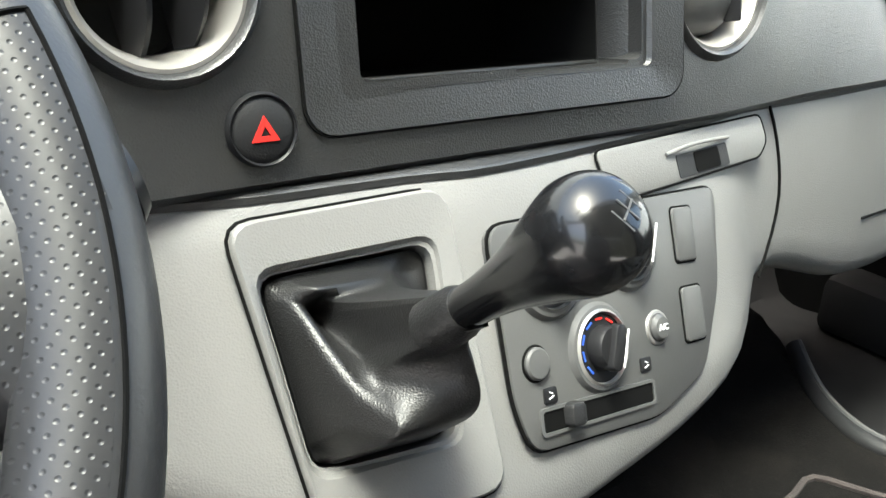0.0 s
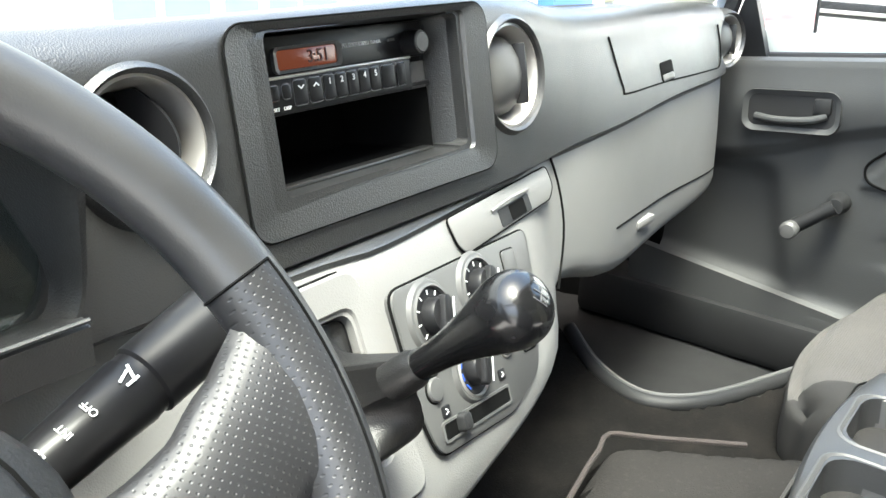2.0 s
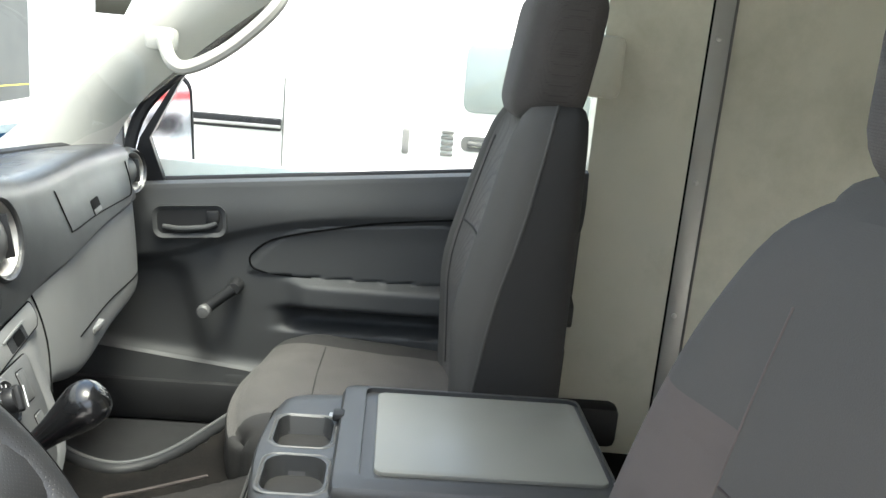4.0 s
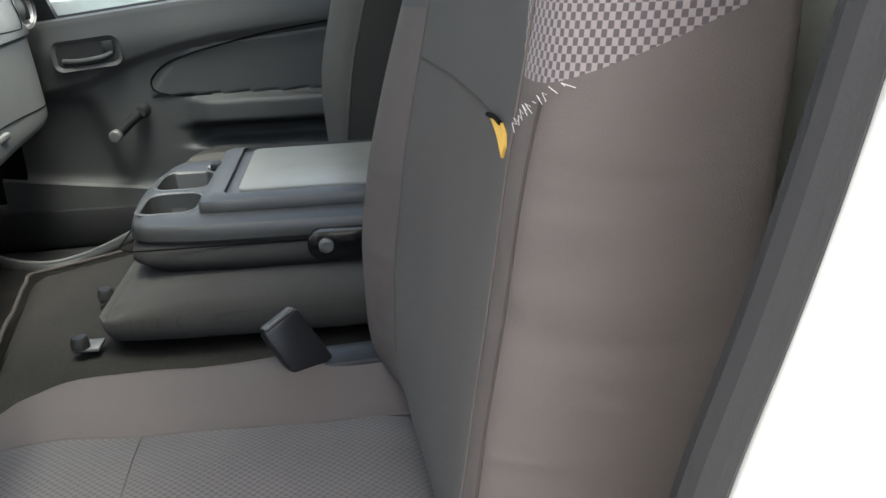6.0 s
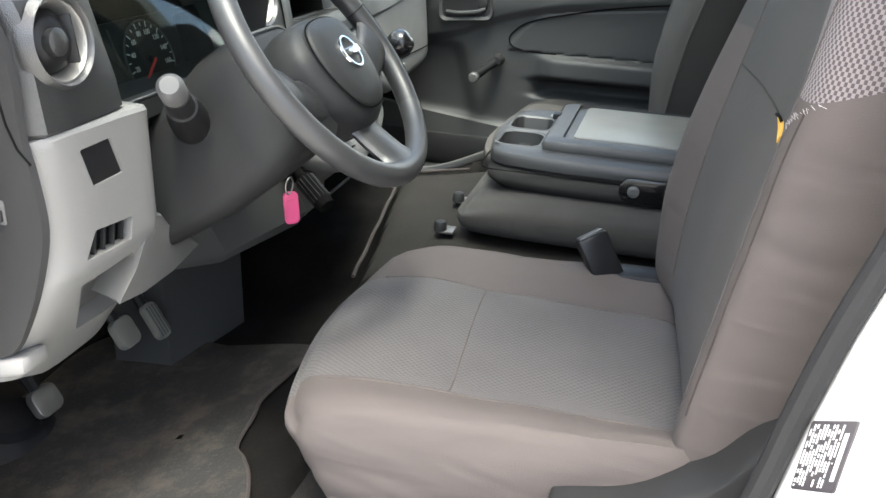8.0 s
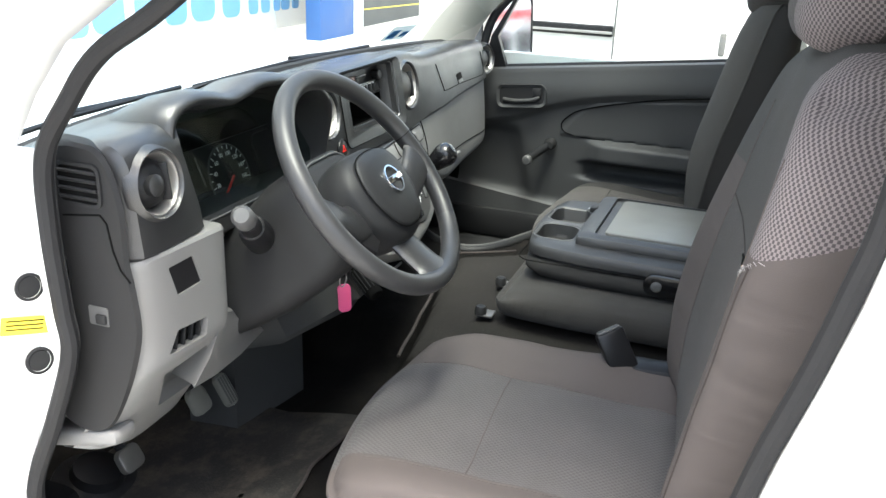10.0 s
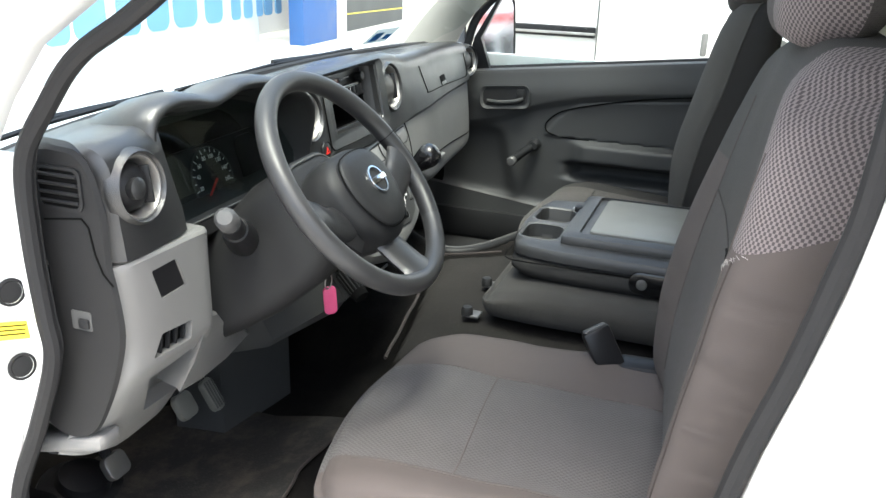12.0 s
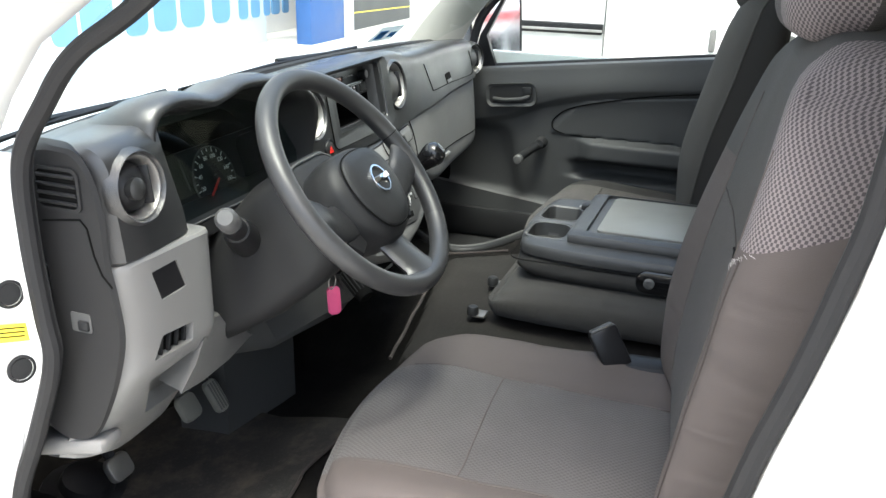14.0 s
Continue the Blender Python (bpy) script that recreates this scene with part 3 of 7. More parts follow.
    loops = [[(-0.80 + 0.18 * (z - 1.04) * 0.3, y, z), (-0.88 + 0.10 * (z - 1.04), y, z + 0.005), (-0.90 + 0.1 * (z - 1.04), y + 0.04, z + 0.035), (-0.80 + 0.1 * (z - 1.04), y + 0.03, z + 0.03)] for y, z in P]
    world_mesh("pillar_windscreen_driver", loft(loops), WHITE, "white painted windscreen pillar", "pillar")
    roof = join(box((1.9, 1.7, 0.05), (0.1, -0.75, 1.72), 0.02), box((1.9, 0.05, 0.12), (0.1, 0.06, 1.66), 0.02))
    tagged(finish("ceiling", roof, TRIM), "pale headlining of the cab", "ceiling", kind="structure")
    # Near-black sheets put the shade under the dashboard into their colour.
    world_mesh("bulkhead", join(box((1.96, 0.05, 0.60), (0.1, 1.10, 0.63)), box((0.03, 0.36, 0.60), (1.04, 0.92, 0.63)), box((0.03, 0.36, 0.60), (-0.785, 0.92, 0.60))), DARKHOLE, "bulkhead under the dashboard, near-black to stand for shade", "bulkhead")
    world_mesh("nose", loft([[(-0.92, y, z) for y, z in ((1.13, 0.2), (1.13, 0.93), (0.945, 0.95), (0.945, 0.965), (1.3, 0.9), (1.42, 0.4), (1.4, 0.2))], [(1.12, y, z) for y, z in ((1.13, 0.2), (1.13, 0.93), (0.945, 0.95), (0.945, 0.965), (1.3, 0.9), (1.42, 0.4), (1.4, 0.2))]]), WHITE, "white painted nose of the van", "bodywork")
    # passenger side
    world_mesh("wall_passenger_rear", join(box((0.06, 0.213, 1.5), (1.015, -0.3695, 1.0)), box((0.06, 1.2, 1.5), (1.040, -1.132, 1.0))), CREAM, "cream painted metal side wall, stained and worn", "wall")
    tagged(finish("belt_cover", rbox((0.94, -0.30, 1.165), (0.995, -0.215, 1.29), 0.015, (6, 6, 8)), CREAM), "cream painted cover behind the passenger headrest", "cover")
    strip = empty("wall_strip", (1.0, -0.50, 0.45), "cream steel closing strip with bolts and black gap", "trim", kind="structure")
    part("strip", box((0.02, 0.044, 1.6), (1.001, -0.505, 0.95), 0.003), ALU, strip, "dull aluminium closing strip")
    # Black box paints the shadow line beside the closing strip.
    part("gap", box((0.03, 0.007, 1.6), (1.005, -0.4795, 0.95)), DARKHOLE, strip, "black filler for the shadow line of the gap")
    part("gap", box((0.03, 0.004, 1.6), (1.005, -0.5295, 0.95)), SHADE, strip)
    for k in range(5):
        part("bolt", lathe([(0.006, 0), (0.006, 0.003), (0.001, 0.005)], frame_at((0.991, -0.501, 0.4 + 0.3015 * k), (-1, 0, 0)), 10), STEEL, strip)
    close(strip)
    world_mesh("wall_rear", box((1.9, 0.05, 1.4), (0.1, -1.75, 1.05)), CREAM, "cream painted rear partition", "wall")
    world_mesh("wall_driver_rear", box((0.04, 1.0, 1.3), (-0.78, -1.25, 1.1)), CREAM, "cream painted side wall", "wall")


cab()


def windscreen():
    g = empty("window_1", (0.1, 0.6, 1.3), "clear windscreen with black border", "windscreen", kind="structure")
    lo, hi = [], []
    for k in range(17):
        t = k / 16
        x = -0.78 + 1.74 * t
        b = 0.935 - 0.40 * (2 * t - 1) ** 4 * 0.25 - 0.06 * (2 * t - 1) ** 2
        lo.append((x, b, 0.975))
        hi.append((x * 0.93 + 0.007, b - 0.80, 1.66))
    pane = part("pane", loft([lo, hi], closed=False), GLASS, g)
    part("sealing_strip", tube(lo, 0.014, 8), RUBBER, g)

    def spot(x, f):
        """A place on the inner side of the pane, by its foot and its share of the height."""
        t = (x + 0.78) / 1.74
        b = 0.935 - 0.10 * (2 * t - 1) ** 4 - 0.06 * (2 * t - 1) ** 2
        return Vector((x + f * (0.007 - 0.07 * x), b - 0.80 * f - 0.003, 0.975 + 0.685 * f - 0.003))

    for name, x0, x1, f0, f1, m in (("sticker", 0.60, 0.70, 0.055, 0.115, FILMPALE), ("sticker_print", 0.61, 0.645, 0.066, 0.100, FILMBLUE), ("sticker_print", 0.665, 0.69, 0.07, 0.09, FILMBLUE)):
        k = Vector((0, -0.001, -0.001)) * (0 if name == "sticker" else 1.5)
        part(name, loft([[spot(x0, f0) + k, spot(x1, f0) + k, spot(x1, f1) + k, spot(x0, f1) + k], [p + Vector((0, -0.0008, -0.0008)) + k for p in (spot(x0, f0), spot(x1, f0), spot(x1, f1), spot(x0, f1))]]), m, g, "blue and white sticker" if name == "sticker" else "")
    close(g)


windscreen()


def a_pillar_right():
    p = empty("pillar_windscreen_passenger", (0.93, 0.8, 0.95), "beige grey trim of the windscreen pillar", "pillar", kind="structure")
    path = [((0.90, 0.885, 0.945), (0.97, 0.735, 0.965)), ((0.915, 0.80, 1.065), (0.985, 0.675, 1.07)), ((0.915, 0.66, 1.205), (0.985, 0.55, 1.19)), ((0.905, 0.46, 1.37), (0.975, 0.37, 1.33)), ((0.88, 0.16, 1.60), (0.95, 0.05, 1.56))]
    loops = []
    for a, b in path:
        a, b = Vector(a), Vector(b)
        d = (b - a)
        n = Vector((-0.9, -0.5, 0)).normalized()
        loops.append([a, a + d * 0.2 + n * 0.018, a + d * 0.6 + n * 0.026, b + n * 0.01, b + Vector((0.05, 0.01, 0)), a + Vector((0.06, 0.03, 0.0))])
    sm = []
    for k in range(6):
        sm.append(smooth_path([lp[k] for lp in loops], 5))
    part("trim", loft([[sm[k][i] for k in range(6)] for i in range(len(sm[0]))]), TRIM, p)
    part("seal", tube(smooth_path([(0.985, 0.70, 0.93), (1.0, 0.668, 1.06), (1.0, 0.545, 1.185), (0.99, 0.36, 1.335), (0.965, 0.04, 1.57)], 6), 0.013, 8), RUBBER, p)
    part("quarter_frame", loft([[(1.0, 0.70, 0.90), (1.02, 0.70, 0.90), (1.02, 0.62, 0.90), (1.0, 0.62, 0.90)], [(1.0, 0.675, 1.0), (1.02, 0.675, 1.0), (1.02, 0.655, 1.0), (1.0, 0.655, 1.0)], [(1.0, 0.60, 1.13), (1.02, 0.60, 1.13), (1.02, 0.59, 1.13), (1.0, 0.59, 1.13)]]), SMOOTHBLACK, p, "black mirror foot")
    close(p)
    h = empty("grab_handle", (0.88, 0.55, 1.2), "beige grey plastic grab handle on the pillar", "handle")
    part("grip", tube(smooth_path([(0.885, 0.60, 1.205), (0.86, 0.575, 1.165), (0.855, 0.54, 1.16), (0.85, 0.47, 1.20), (0.85, 0.40, 1.265), (0.865, 0.375, 1.31), (0.885, 0.385, 1.345)], 6), 0.0135, 10), TRIM, h)
    for at in ((0.893, 0.605, 1.205), (0.89, 0.375, 1.345)):
        part("foot", rbox((at[0] - 0.015, at[1] - 0.03, at[2] - 0.022), (at[0] + 0.02, at[1] + 0.03, at[2] + 0.022), 0.012, (4, 4, 4)), TRIM, h)
    close(h)


a_pillar_right()


# ---- driver door seal ----
def seal():
    s = empty("door_seal", (-0.8, 0.2, 0.47), "dark rubber weatherstrip round the open door", "seal", kind="structure")
    P = [(0.02, 1.52), (0.24, 1.36), (0.418, 1.225), (0.505, 1.17), (0.552, 1.118), (0.594, 1.055), (0.601, 0.967), (0.597, 0.876), (0.595, 0.818), (0.634, 0.718), (0.682, 0.606), (0.668, 0.52), (0.60, 0.478), (0.40, 0.472), (0.15, 0.472), (0.06, 0.479), (0.008, 0.502), (-0.0365, 0.535), (-0.0785, 0.591), (-0.1035, 0.641), (-0.1180, 0.679), (-0.1320, 0.745), (-0.1400, 0.79), (-0.157, 0.87), (-0.179, 0.95), (-0.197, 1.03), (-0.212, 1.12), (-0.215, 1.3), (-0.18, 1.55), (-0.09, 1.66), (0.0, 1.60)]
    pts = smooth_path([(-0.802 + 0.030 * max(0.0, min(1.0, -y / 0.06)), y, z) for y, z in P], 6, cyclic=True)
    part("bulb", tube(pts, 0.0105, 10, cyclic=True), RUBBER, s)
    inner = []
    cy, cz = 0.2, 1.0
    for p in pts:
        d = Vector((0, cy - p.y, cz - p.z)).normalized()
        inner.append(p + d * 0.004 + Vector((0.013, 0, 0)))
    part("lip", loft([[p + Vector((0.004, 0, 0)) for p in pts], inner], closed=True, caps=False), RUBBER, s)
    close(s)


seal()


# ---- dashboard ----
# x, front y at z 0.92, top z, lean of the face, y of the rounded top
UP = [(-0.772, 0.545, 1.044, 0.10), (-0.75, 0.515, 1.062, 0.10), (-0.68, 0.515, 1.068, 0.12), (-0.645, 0.518, 1.070, 0.15), (-0.62, 0.528, 1.070, 0.18), (-0.60, 0.553, 1.070, 0.2), (-0.30, 0.572, 1.058, 0.2),
      (-0.22, 0.574, 1.053, 0.18), (0.0, 0.576, 1.053, 0.18), (0.15, 0.580, 1.053, 0.18), (0.24, 0.590, 1.045, 0.18), (0.32, 0.602, 1.030, 0.22),
      (0.45, 0.612, 1.020, 0.3), (0.64, 0.636, 1.012, 0.35), (0.80, 0.645, 1.005, 0.3), (0.88, 0.650, 1.0, 0.15), (0.945, 0.680, 0.985, 0.1), (0.975, 0.74, 0.96, 0.1)]
ZB = 0.892  # the line where the black upper part meets the grey lower part


def up_loop(x):
    yf, zt, s = interp(x, UP)
    ZB = 0.892 + 0.036 / (1 + math.exp((x + 0.592) / 0.006))
    f = lambda z: yf + s * (z - 0.92)
    r = 0.032 - 0.014 * math.exp(-(x / 0.16) ** 4)
    yt = f(zt - r)
    pts = [(f(ZB) + 0.008, ZB), (f(ZB + 0.006), ZB + 0.006)]
    for k in range(1, 7):
        z = ZB + 0.006 + (zt - r - ZB - 0.006) * k / 6
        pts.append((f(z), z))
    for k in range(1, 6):
        a = math.pi / 2 * k / 5
        pts.append((yt + r * (1 - math.cos(a)), zt - r + r * math.sin(a)))
    back = 0.93 - 0.10 * abs((x - 0.1) / 0.87) ** 3
    zb = 0.972
    for k in range(1, 6):
        t = k / 5
        pts.append((yt + r + (back - yt - r) * t, zt + (zb - zt) * t ** 1.4))
    pts += [(back, 0.90), (back - 0.05, ZB + 0.001)]
    return [(x, y, z) for y, z in pts]


LOW = [(-0.772, 0.600, 0.00, 0.70), (-0.70, 0.600, 0.0, 0.72), (-0.60, 0.600, 0.03, 0.74), (-0.55, 0.598, 0.12, 0.735),
       (-0.28, 0.588, 0.30, 0.758), (-0.22, 0.578, 0.42, 0.748), (-0.165, 0.566, 0.52, 0.718), (-0.08, 0.562, 0.52, 0.698), (-0.04, 0.556, 0.44, 0.69), (0.03, 0.562, 0.43, 0.695), (0.10, 0.5715, 0.43, 0.70), (0.165, 0.580, 0.43, 0.715), (0.205, 0.588, 0.38, 0.735), (0.24, 0.596, 0.28, 0.752),
       (0.30, 0.600, 0.18, 0.750), (0.45, 0.612, 0.10, 0.706), (0.65, 0.635, 0.08, 0.700), (0.84, 0.648, 0.08, 0.704), (0.91, 0.664, 0.06, 0.716), (0.955, 0.70, 0.04, 0.75), (0.985, 0.76, 0.04, 0.76)]


def low_face(x, z):
    y0, s, zb = interp(x, LOW)
    bulge = 0.002 * math.sin(math.pi * max(0, min(1, (z - zb) / (ZB - zb))))
    return y0 + s * (z - 0.88) - bulge


def low_loop(x):
    y0, s, zb = interp(x, LOW)
    f = lambda z: low_face(x, z)
    r = 0.022
    top = ZB - 0.002
    pts = [(f(top) + 0.0015, top), (f(top - 0.004), top - 0.004)]
    for k in range(1, 9):
        z = top - 0.004 + (zb + r - top + 0.004) * k / 8
        pts.append((f(z), z))
    yb = f(zb + r)
    for k in range(1, 5):
        a = math.pi / 2 * k / 4
        pts.append((yb + r * (1 - math.cos(a)), zb + r - r * math.sin(a)))
    pts += [(yb + 0.10, zb + 0.02), (yb + 0.16, zb + 0.06), (0.86, 0.86), (0.86, top)]
    return [(x, y, z) for y, z in pts]


def stations(table, step=0.02):
    x0, x1 = table[0][0], table[-1][0]
    n = int((x1 - x0) / step)
    return [x0 + (x1 - x0) * k / n for k in range(n + 1)]


def smooth_table(table):
    """Denser table with rounded corners."""
    pts = smooth_path([Vector((r[0], r[1], r[2])) for r in table], 4)
    oth = smooth_path([Vector((r[0], r[3], 0)) for r in table], 4)
    return [(p.x, p.y, p.z, q.y) for p, q in zip(pts, oth)]


UP = smooth_table(UP)
LOW = smooth_table(LOW)
dash = empty("dashboard", (0.1, 0.75, 0.75), "black and light grey moulded plastic dashboard with vents", "dashboard")
upper = part("upper_panel", loft([up_loop(x) for x in stations(UP)]), BLACK, dash, "grained black upper dashboard")
# Added black strip covers the grey panel's over-bright top ledge.
part("upper_lip", loft([[(x, y - 0.0004, ZB - 0.0032), (x, y - 0.0004, ZB + 0.0005), (x, y + 0.002, ZB + 0.002), (x, y + 0.03, ZB + 0.002), (x, y + 0.03, ZB - 0.0032)] for x, y in ((x, low_face(x, ZB - 0.003)) for x in stations(LOW) if x > -0.25)]), BLACK, dash, "black edge added over the bright ledge of the grey panel")
lower = part("lower_panel", loft([low_loop(x) for x in stations(LOW)]), GREY, dash, "grained light grey lower dashboard")


def face_n(x, z, s=None):
    """Outward normal of the upper face at x."""
    e = 0.02
    y0, _, sl = interp(x, UP)
    ya, yb = interp(x - e, UP)[0], interp(x + e, UP)[0]
    return Vector(((yb - ya) / (2 * e), -1, sl if s is None else s)).normalized()


def up_at(x, z):
    yf, zt, s = interp(x, UP)
    return Vector((x, yf + s * (z - 0.92), z))


VENTS = [(-0.713, 1.011, 0.037, Vector((0.02, -1, 0.12))), (-0.195, 0.990, 0.0390, Vector((0.0, -1, 0.2))), (0.178, 0.984, 0.044, Vector((0.02, -1, 0.18))), (0.895, 0.946, 0.038, Vector((-0.25, -1, 0.1)))]
cutters = []
for x, z, r, n in VENTS:
    m = frame_at(up_at(x, z), n)
    cutters.append(lathe([(r * 1.02, -0.06), (r * 1.02, 0.05)], m, 48))
RM = frame_at(up_at(0.0, 0.991), Vector((0, -1, 0.18)))
cutters.append(loft([[RM @ Vector((x, y, -0.03)) for x, y in rrect(0.196, 0.100, 0.004)], [RM @ Vector((x, y, 0.02)) for x, y in rrect(0.206, 0.106, 0.006)]]))
cutters.append(loft([[RM @ Vector((x, y, -0.13)) for x, y in rrect(0.178, 0.108, 0.003)], [RM @ Vector((x, y, 0.0)) for x, y in rrect(0.178, 0.108, 0.003)]]))
CO = [(-0.624, 0.925), (-0.636, 0.965), (-0.650, 1.020), (-0.658, 1.054), (-0.648, 1.074), (-0.614, 1.083), (-0.580, 1.080), (-0.536, 1.071), (-0.500, 1.075), (-0.465, 1.082), (-0.420, 1.080), (-0.370, 1.071), (-0.320, 1.056), (-0.286, 1.038), (-0.268, 1.012), (-0.262, 0.968), (-0.264, 0.926), (-0.30, 0.916), (-0.45, 0.914), (-0.595, 0.915)]
co = [(p.x, p.y) for p in smooth_path([Vector((x, z, 0)) for x, z in CO], 4, cyclic=True)]
cutters.append(loft([[(x, 0.44, z) for x, z in co], [(-0.45 + (x + 0.45) * 0.95, 0.665, 0.985 + (z - 0.985) * (0.70 if z > 0.985 else 0.9)) for x, z in co]]))
cut(upper, *cutters)

# cluster hood: a raised double-humped lip round the opening, running back into the dashboard
lp = []
ring = [Vector((x, z, 0)) for x, z in co]
for off, y, drop in ((-0.004, 0.80, 0.075), (0.002, 0.70, 0.036), (0.010, 0.62, 0.010), (0.0145, 0.566, 0.0), (0.0125, 0.543, 0.0), (0.0075, 0.535, 0.0), (0.002, 0.535, 0.0), (-0.0025, 0.541, 0.0), (-0.006, 0.556, 0.0), (-0.012, 0.60, 0.004), (-0.030, 0.66, 0.008)):
    row = []
    n = len(ring)
    for k in range(n):
        d = (ring[(k + 1) % n] - ring[k - 1]).normalized()
        nn = Vector((-d.y, d.x, 0))
        up = max(0.0, min(1.0, (ring[k].y - 0.935) / 0.09))
        side = max(0.0, min(1.0, (ring[k].y - 0.90) / 0.05))
        q = ring[k] + nn * off * (0.35 + 0.65 * up)
        yy = y + (0.018 * (1 - up) if y < 0.6 else 0.0)
        row.append((q.x + (0.02 if q.x < -0.45 else -0.02) * min(1.0, drop / 0.03) * 2, yy, q.y - drop * side))
    lp.append(row)
part("cluster_hood", loft(lp, caps=False), BLACK, dash, "curved black hood over the instruments", 60)


def vent(x, z, r, n, yaw, label):
    """A round air outlet: silver ring, tube, and two blades on a rotating barrel."""
    m = frame_at(up_at(x, z), n)
    ring = part("vent_ring", lathe([(r * 0.80, -0.024), (r * 0.83, -0.016), (r * 0.90, -0.004), (r * 0.97, 0.001), (r * 1.02, 0.0005), (r * 1.035, -0.012)], m, 48, caps=False), SILVER, dash, label)
    part("vent_collar", lathe([(r * 1.01, -0.003), (r * 1.04, 0.004), (r * 1.09, 0.006), (r * 1.16, 0.003), (r * 1.27, -0.010)], m, 48, caps=False), BLACK, dash)
    part("vent_tube", lathe([(r * 0.815, -0.020), (r * 0.80, -0.055), (0.002, -0.057)], m, 48, caps=False), SMOOTHBLACK, dash)
    mm = m @ pose(0, 0, -0.012, 0, 0, yaw)
    if label == "open":
        for dx in (-0.3, 0.32):
            arc = np.linspace(-1, 1, 13)
            lens = [(r * 0.78 * a, 0.016 * (1 - a * a)) for a in arc] + [(r * 0.78 * a, -0.012) for a in arc[::-1]]
            q = mm @ pose(dx * r, 0, 0.0, 0, 24 + 14 * dx, 0)
            blade = loft([[q @ Vector((w, y, z)) for y, z in lens] for w in (-0.0014, 0.0014)])
            part("vent_blade", blade, SMOOTHBLACK, ring)
        b = tube([(-r * 0.7, 0, 0), (r * 0.7, 0, 0)], 0.0022, 8)
        bmesh.ops.transform(b, matrix=mm, verts=b.verts[:])
        part("vent_link", b, DARKHOLE, ring)
    else:
        lo = []
        for k in range(9):
            a = -math.pi / 2 + math.pi * k / 8
            w = r * 0.8 * math.cos(a) + 0.001
            lo.append([mm @ Vector((w * math.sin(t), r * 0.8 * math.sin(a), -0.006 + 0.022 * math.cos(t) * math.cos(a))) for t in np.linspace(-math.pi / 2, math.pi / 2, 11)])
        if label == "dark":
            part("vent_boss", lathe([(r * 0.36, 0.004), (r * 0.34, 0.0175), (r * 0.2, 0.0205), (0.001, 0.021)], mm @ Matrix.Translation((-r * 0.22, 0, 0)), 24), BLACK, ring)
        part("vent_barrel", loft(lo, closed=False), MIDGREY if label != "dark" else SMOOTHBLACK, ring)
        b = box((0.004, r * 1.2, 0.012), (0, 0, 0), 0.0015)
        bmesh.ops.transform(b, matrix=mm @ pose(r * 0.35, 0, 0.012, 0, 20, 0), verts=b.verts[:])
        part("vent_blade", b, SMOOTHBLACK, ring)
    ring["label"] = "worn silver ring round the air vent"


vent(*VENTS[0], 0, "dark")
vent(*VENTS[1], 8, "open")
vent(*VENTS[2], 0, "closed")
vent(*VENTS[3], 0, "closed")

# radio surround with its parting line, a rounded frame set into the face
so = [(x, y - 0.009) for x, y in rrect(0.266, 0.134, 0.016, 6)]
si = [(x, y - 0.0015) for x, y in rrect(0.214, 0.110, 0.006, 6)]
part("radio_surround", ring_slab(so, si, RM, -0.012, 0.0035, 0.0005), BLACK, dash)
bev = ring_slab(si, [(x, y - 0.0015) for x, y in rrect(0.180, 0.104, 0.003, 6)], RM, -0.035, 0.001, -0.030)
part("radio_bezel", bev, BLACK, dash)
part("parting_line", tube([RM @ Vector((x * 1.006, y * 1.008, 0.0022)) for x, y in so], 0.0009, 6, cyclic=True), DARKHOLE, dash)
# Bin walls are near-black to paint the shade inside.
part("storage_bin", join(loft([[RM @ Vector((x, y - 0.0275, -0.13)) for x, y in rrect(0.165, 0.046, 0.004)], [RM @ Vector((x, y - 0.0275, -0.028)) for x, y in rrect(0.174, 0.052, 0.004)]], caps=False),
                         box((0.168, 0.05, 0.003), m=RM @ Matrix.Translation((0, -0.028, -0.128)))), DARKHOLE, dash, "empty black storage bin under the radio, shade in its colour")
part("bin_lip", box((0.178, 0.003, 0.012), m=RM @ Matrix.Translation((0, -0.0525, -0.034)), r=0.0012), BLACK, dash)
part("bin_shelf", box((0.178, 0.0035, 0.02), m=RM @ Matrix.Translation((0, 0.0005, -0.036)), r=0.001), SMOOTHBLACK, dash)


def text_bm(body, size, m, depth=0.0003, align="CENTER"):
    cu = bpy.data.curves.new("txt", "FONT")
    cu.body, cu.size, cu.align_x, cu.align_y, cu.extrude = body, size, align, "CENTER", depth
    o = new("txt", cu)
    bpy.context.view_layer.update()
    me = bpy.data.meshes.new_from_object(o.evaluated_get(bpy.context.evaluated_depsgraph_get()))
    bpy.data.objects.remove(o)
    bm = bmesh.new()
    bm.from_mesh(me)
    bpy.data.meshes.remove(me)
    bmesh.ops.transform(bm, matrix=m, verts=bm.verts[:])
    return bm


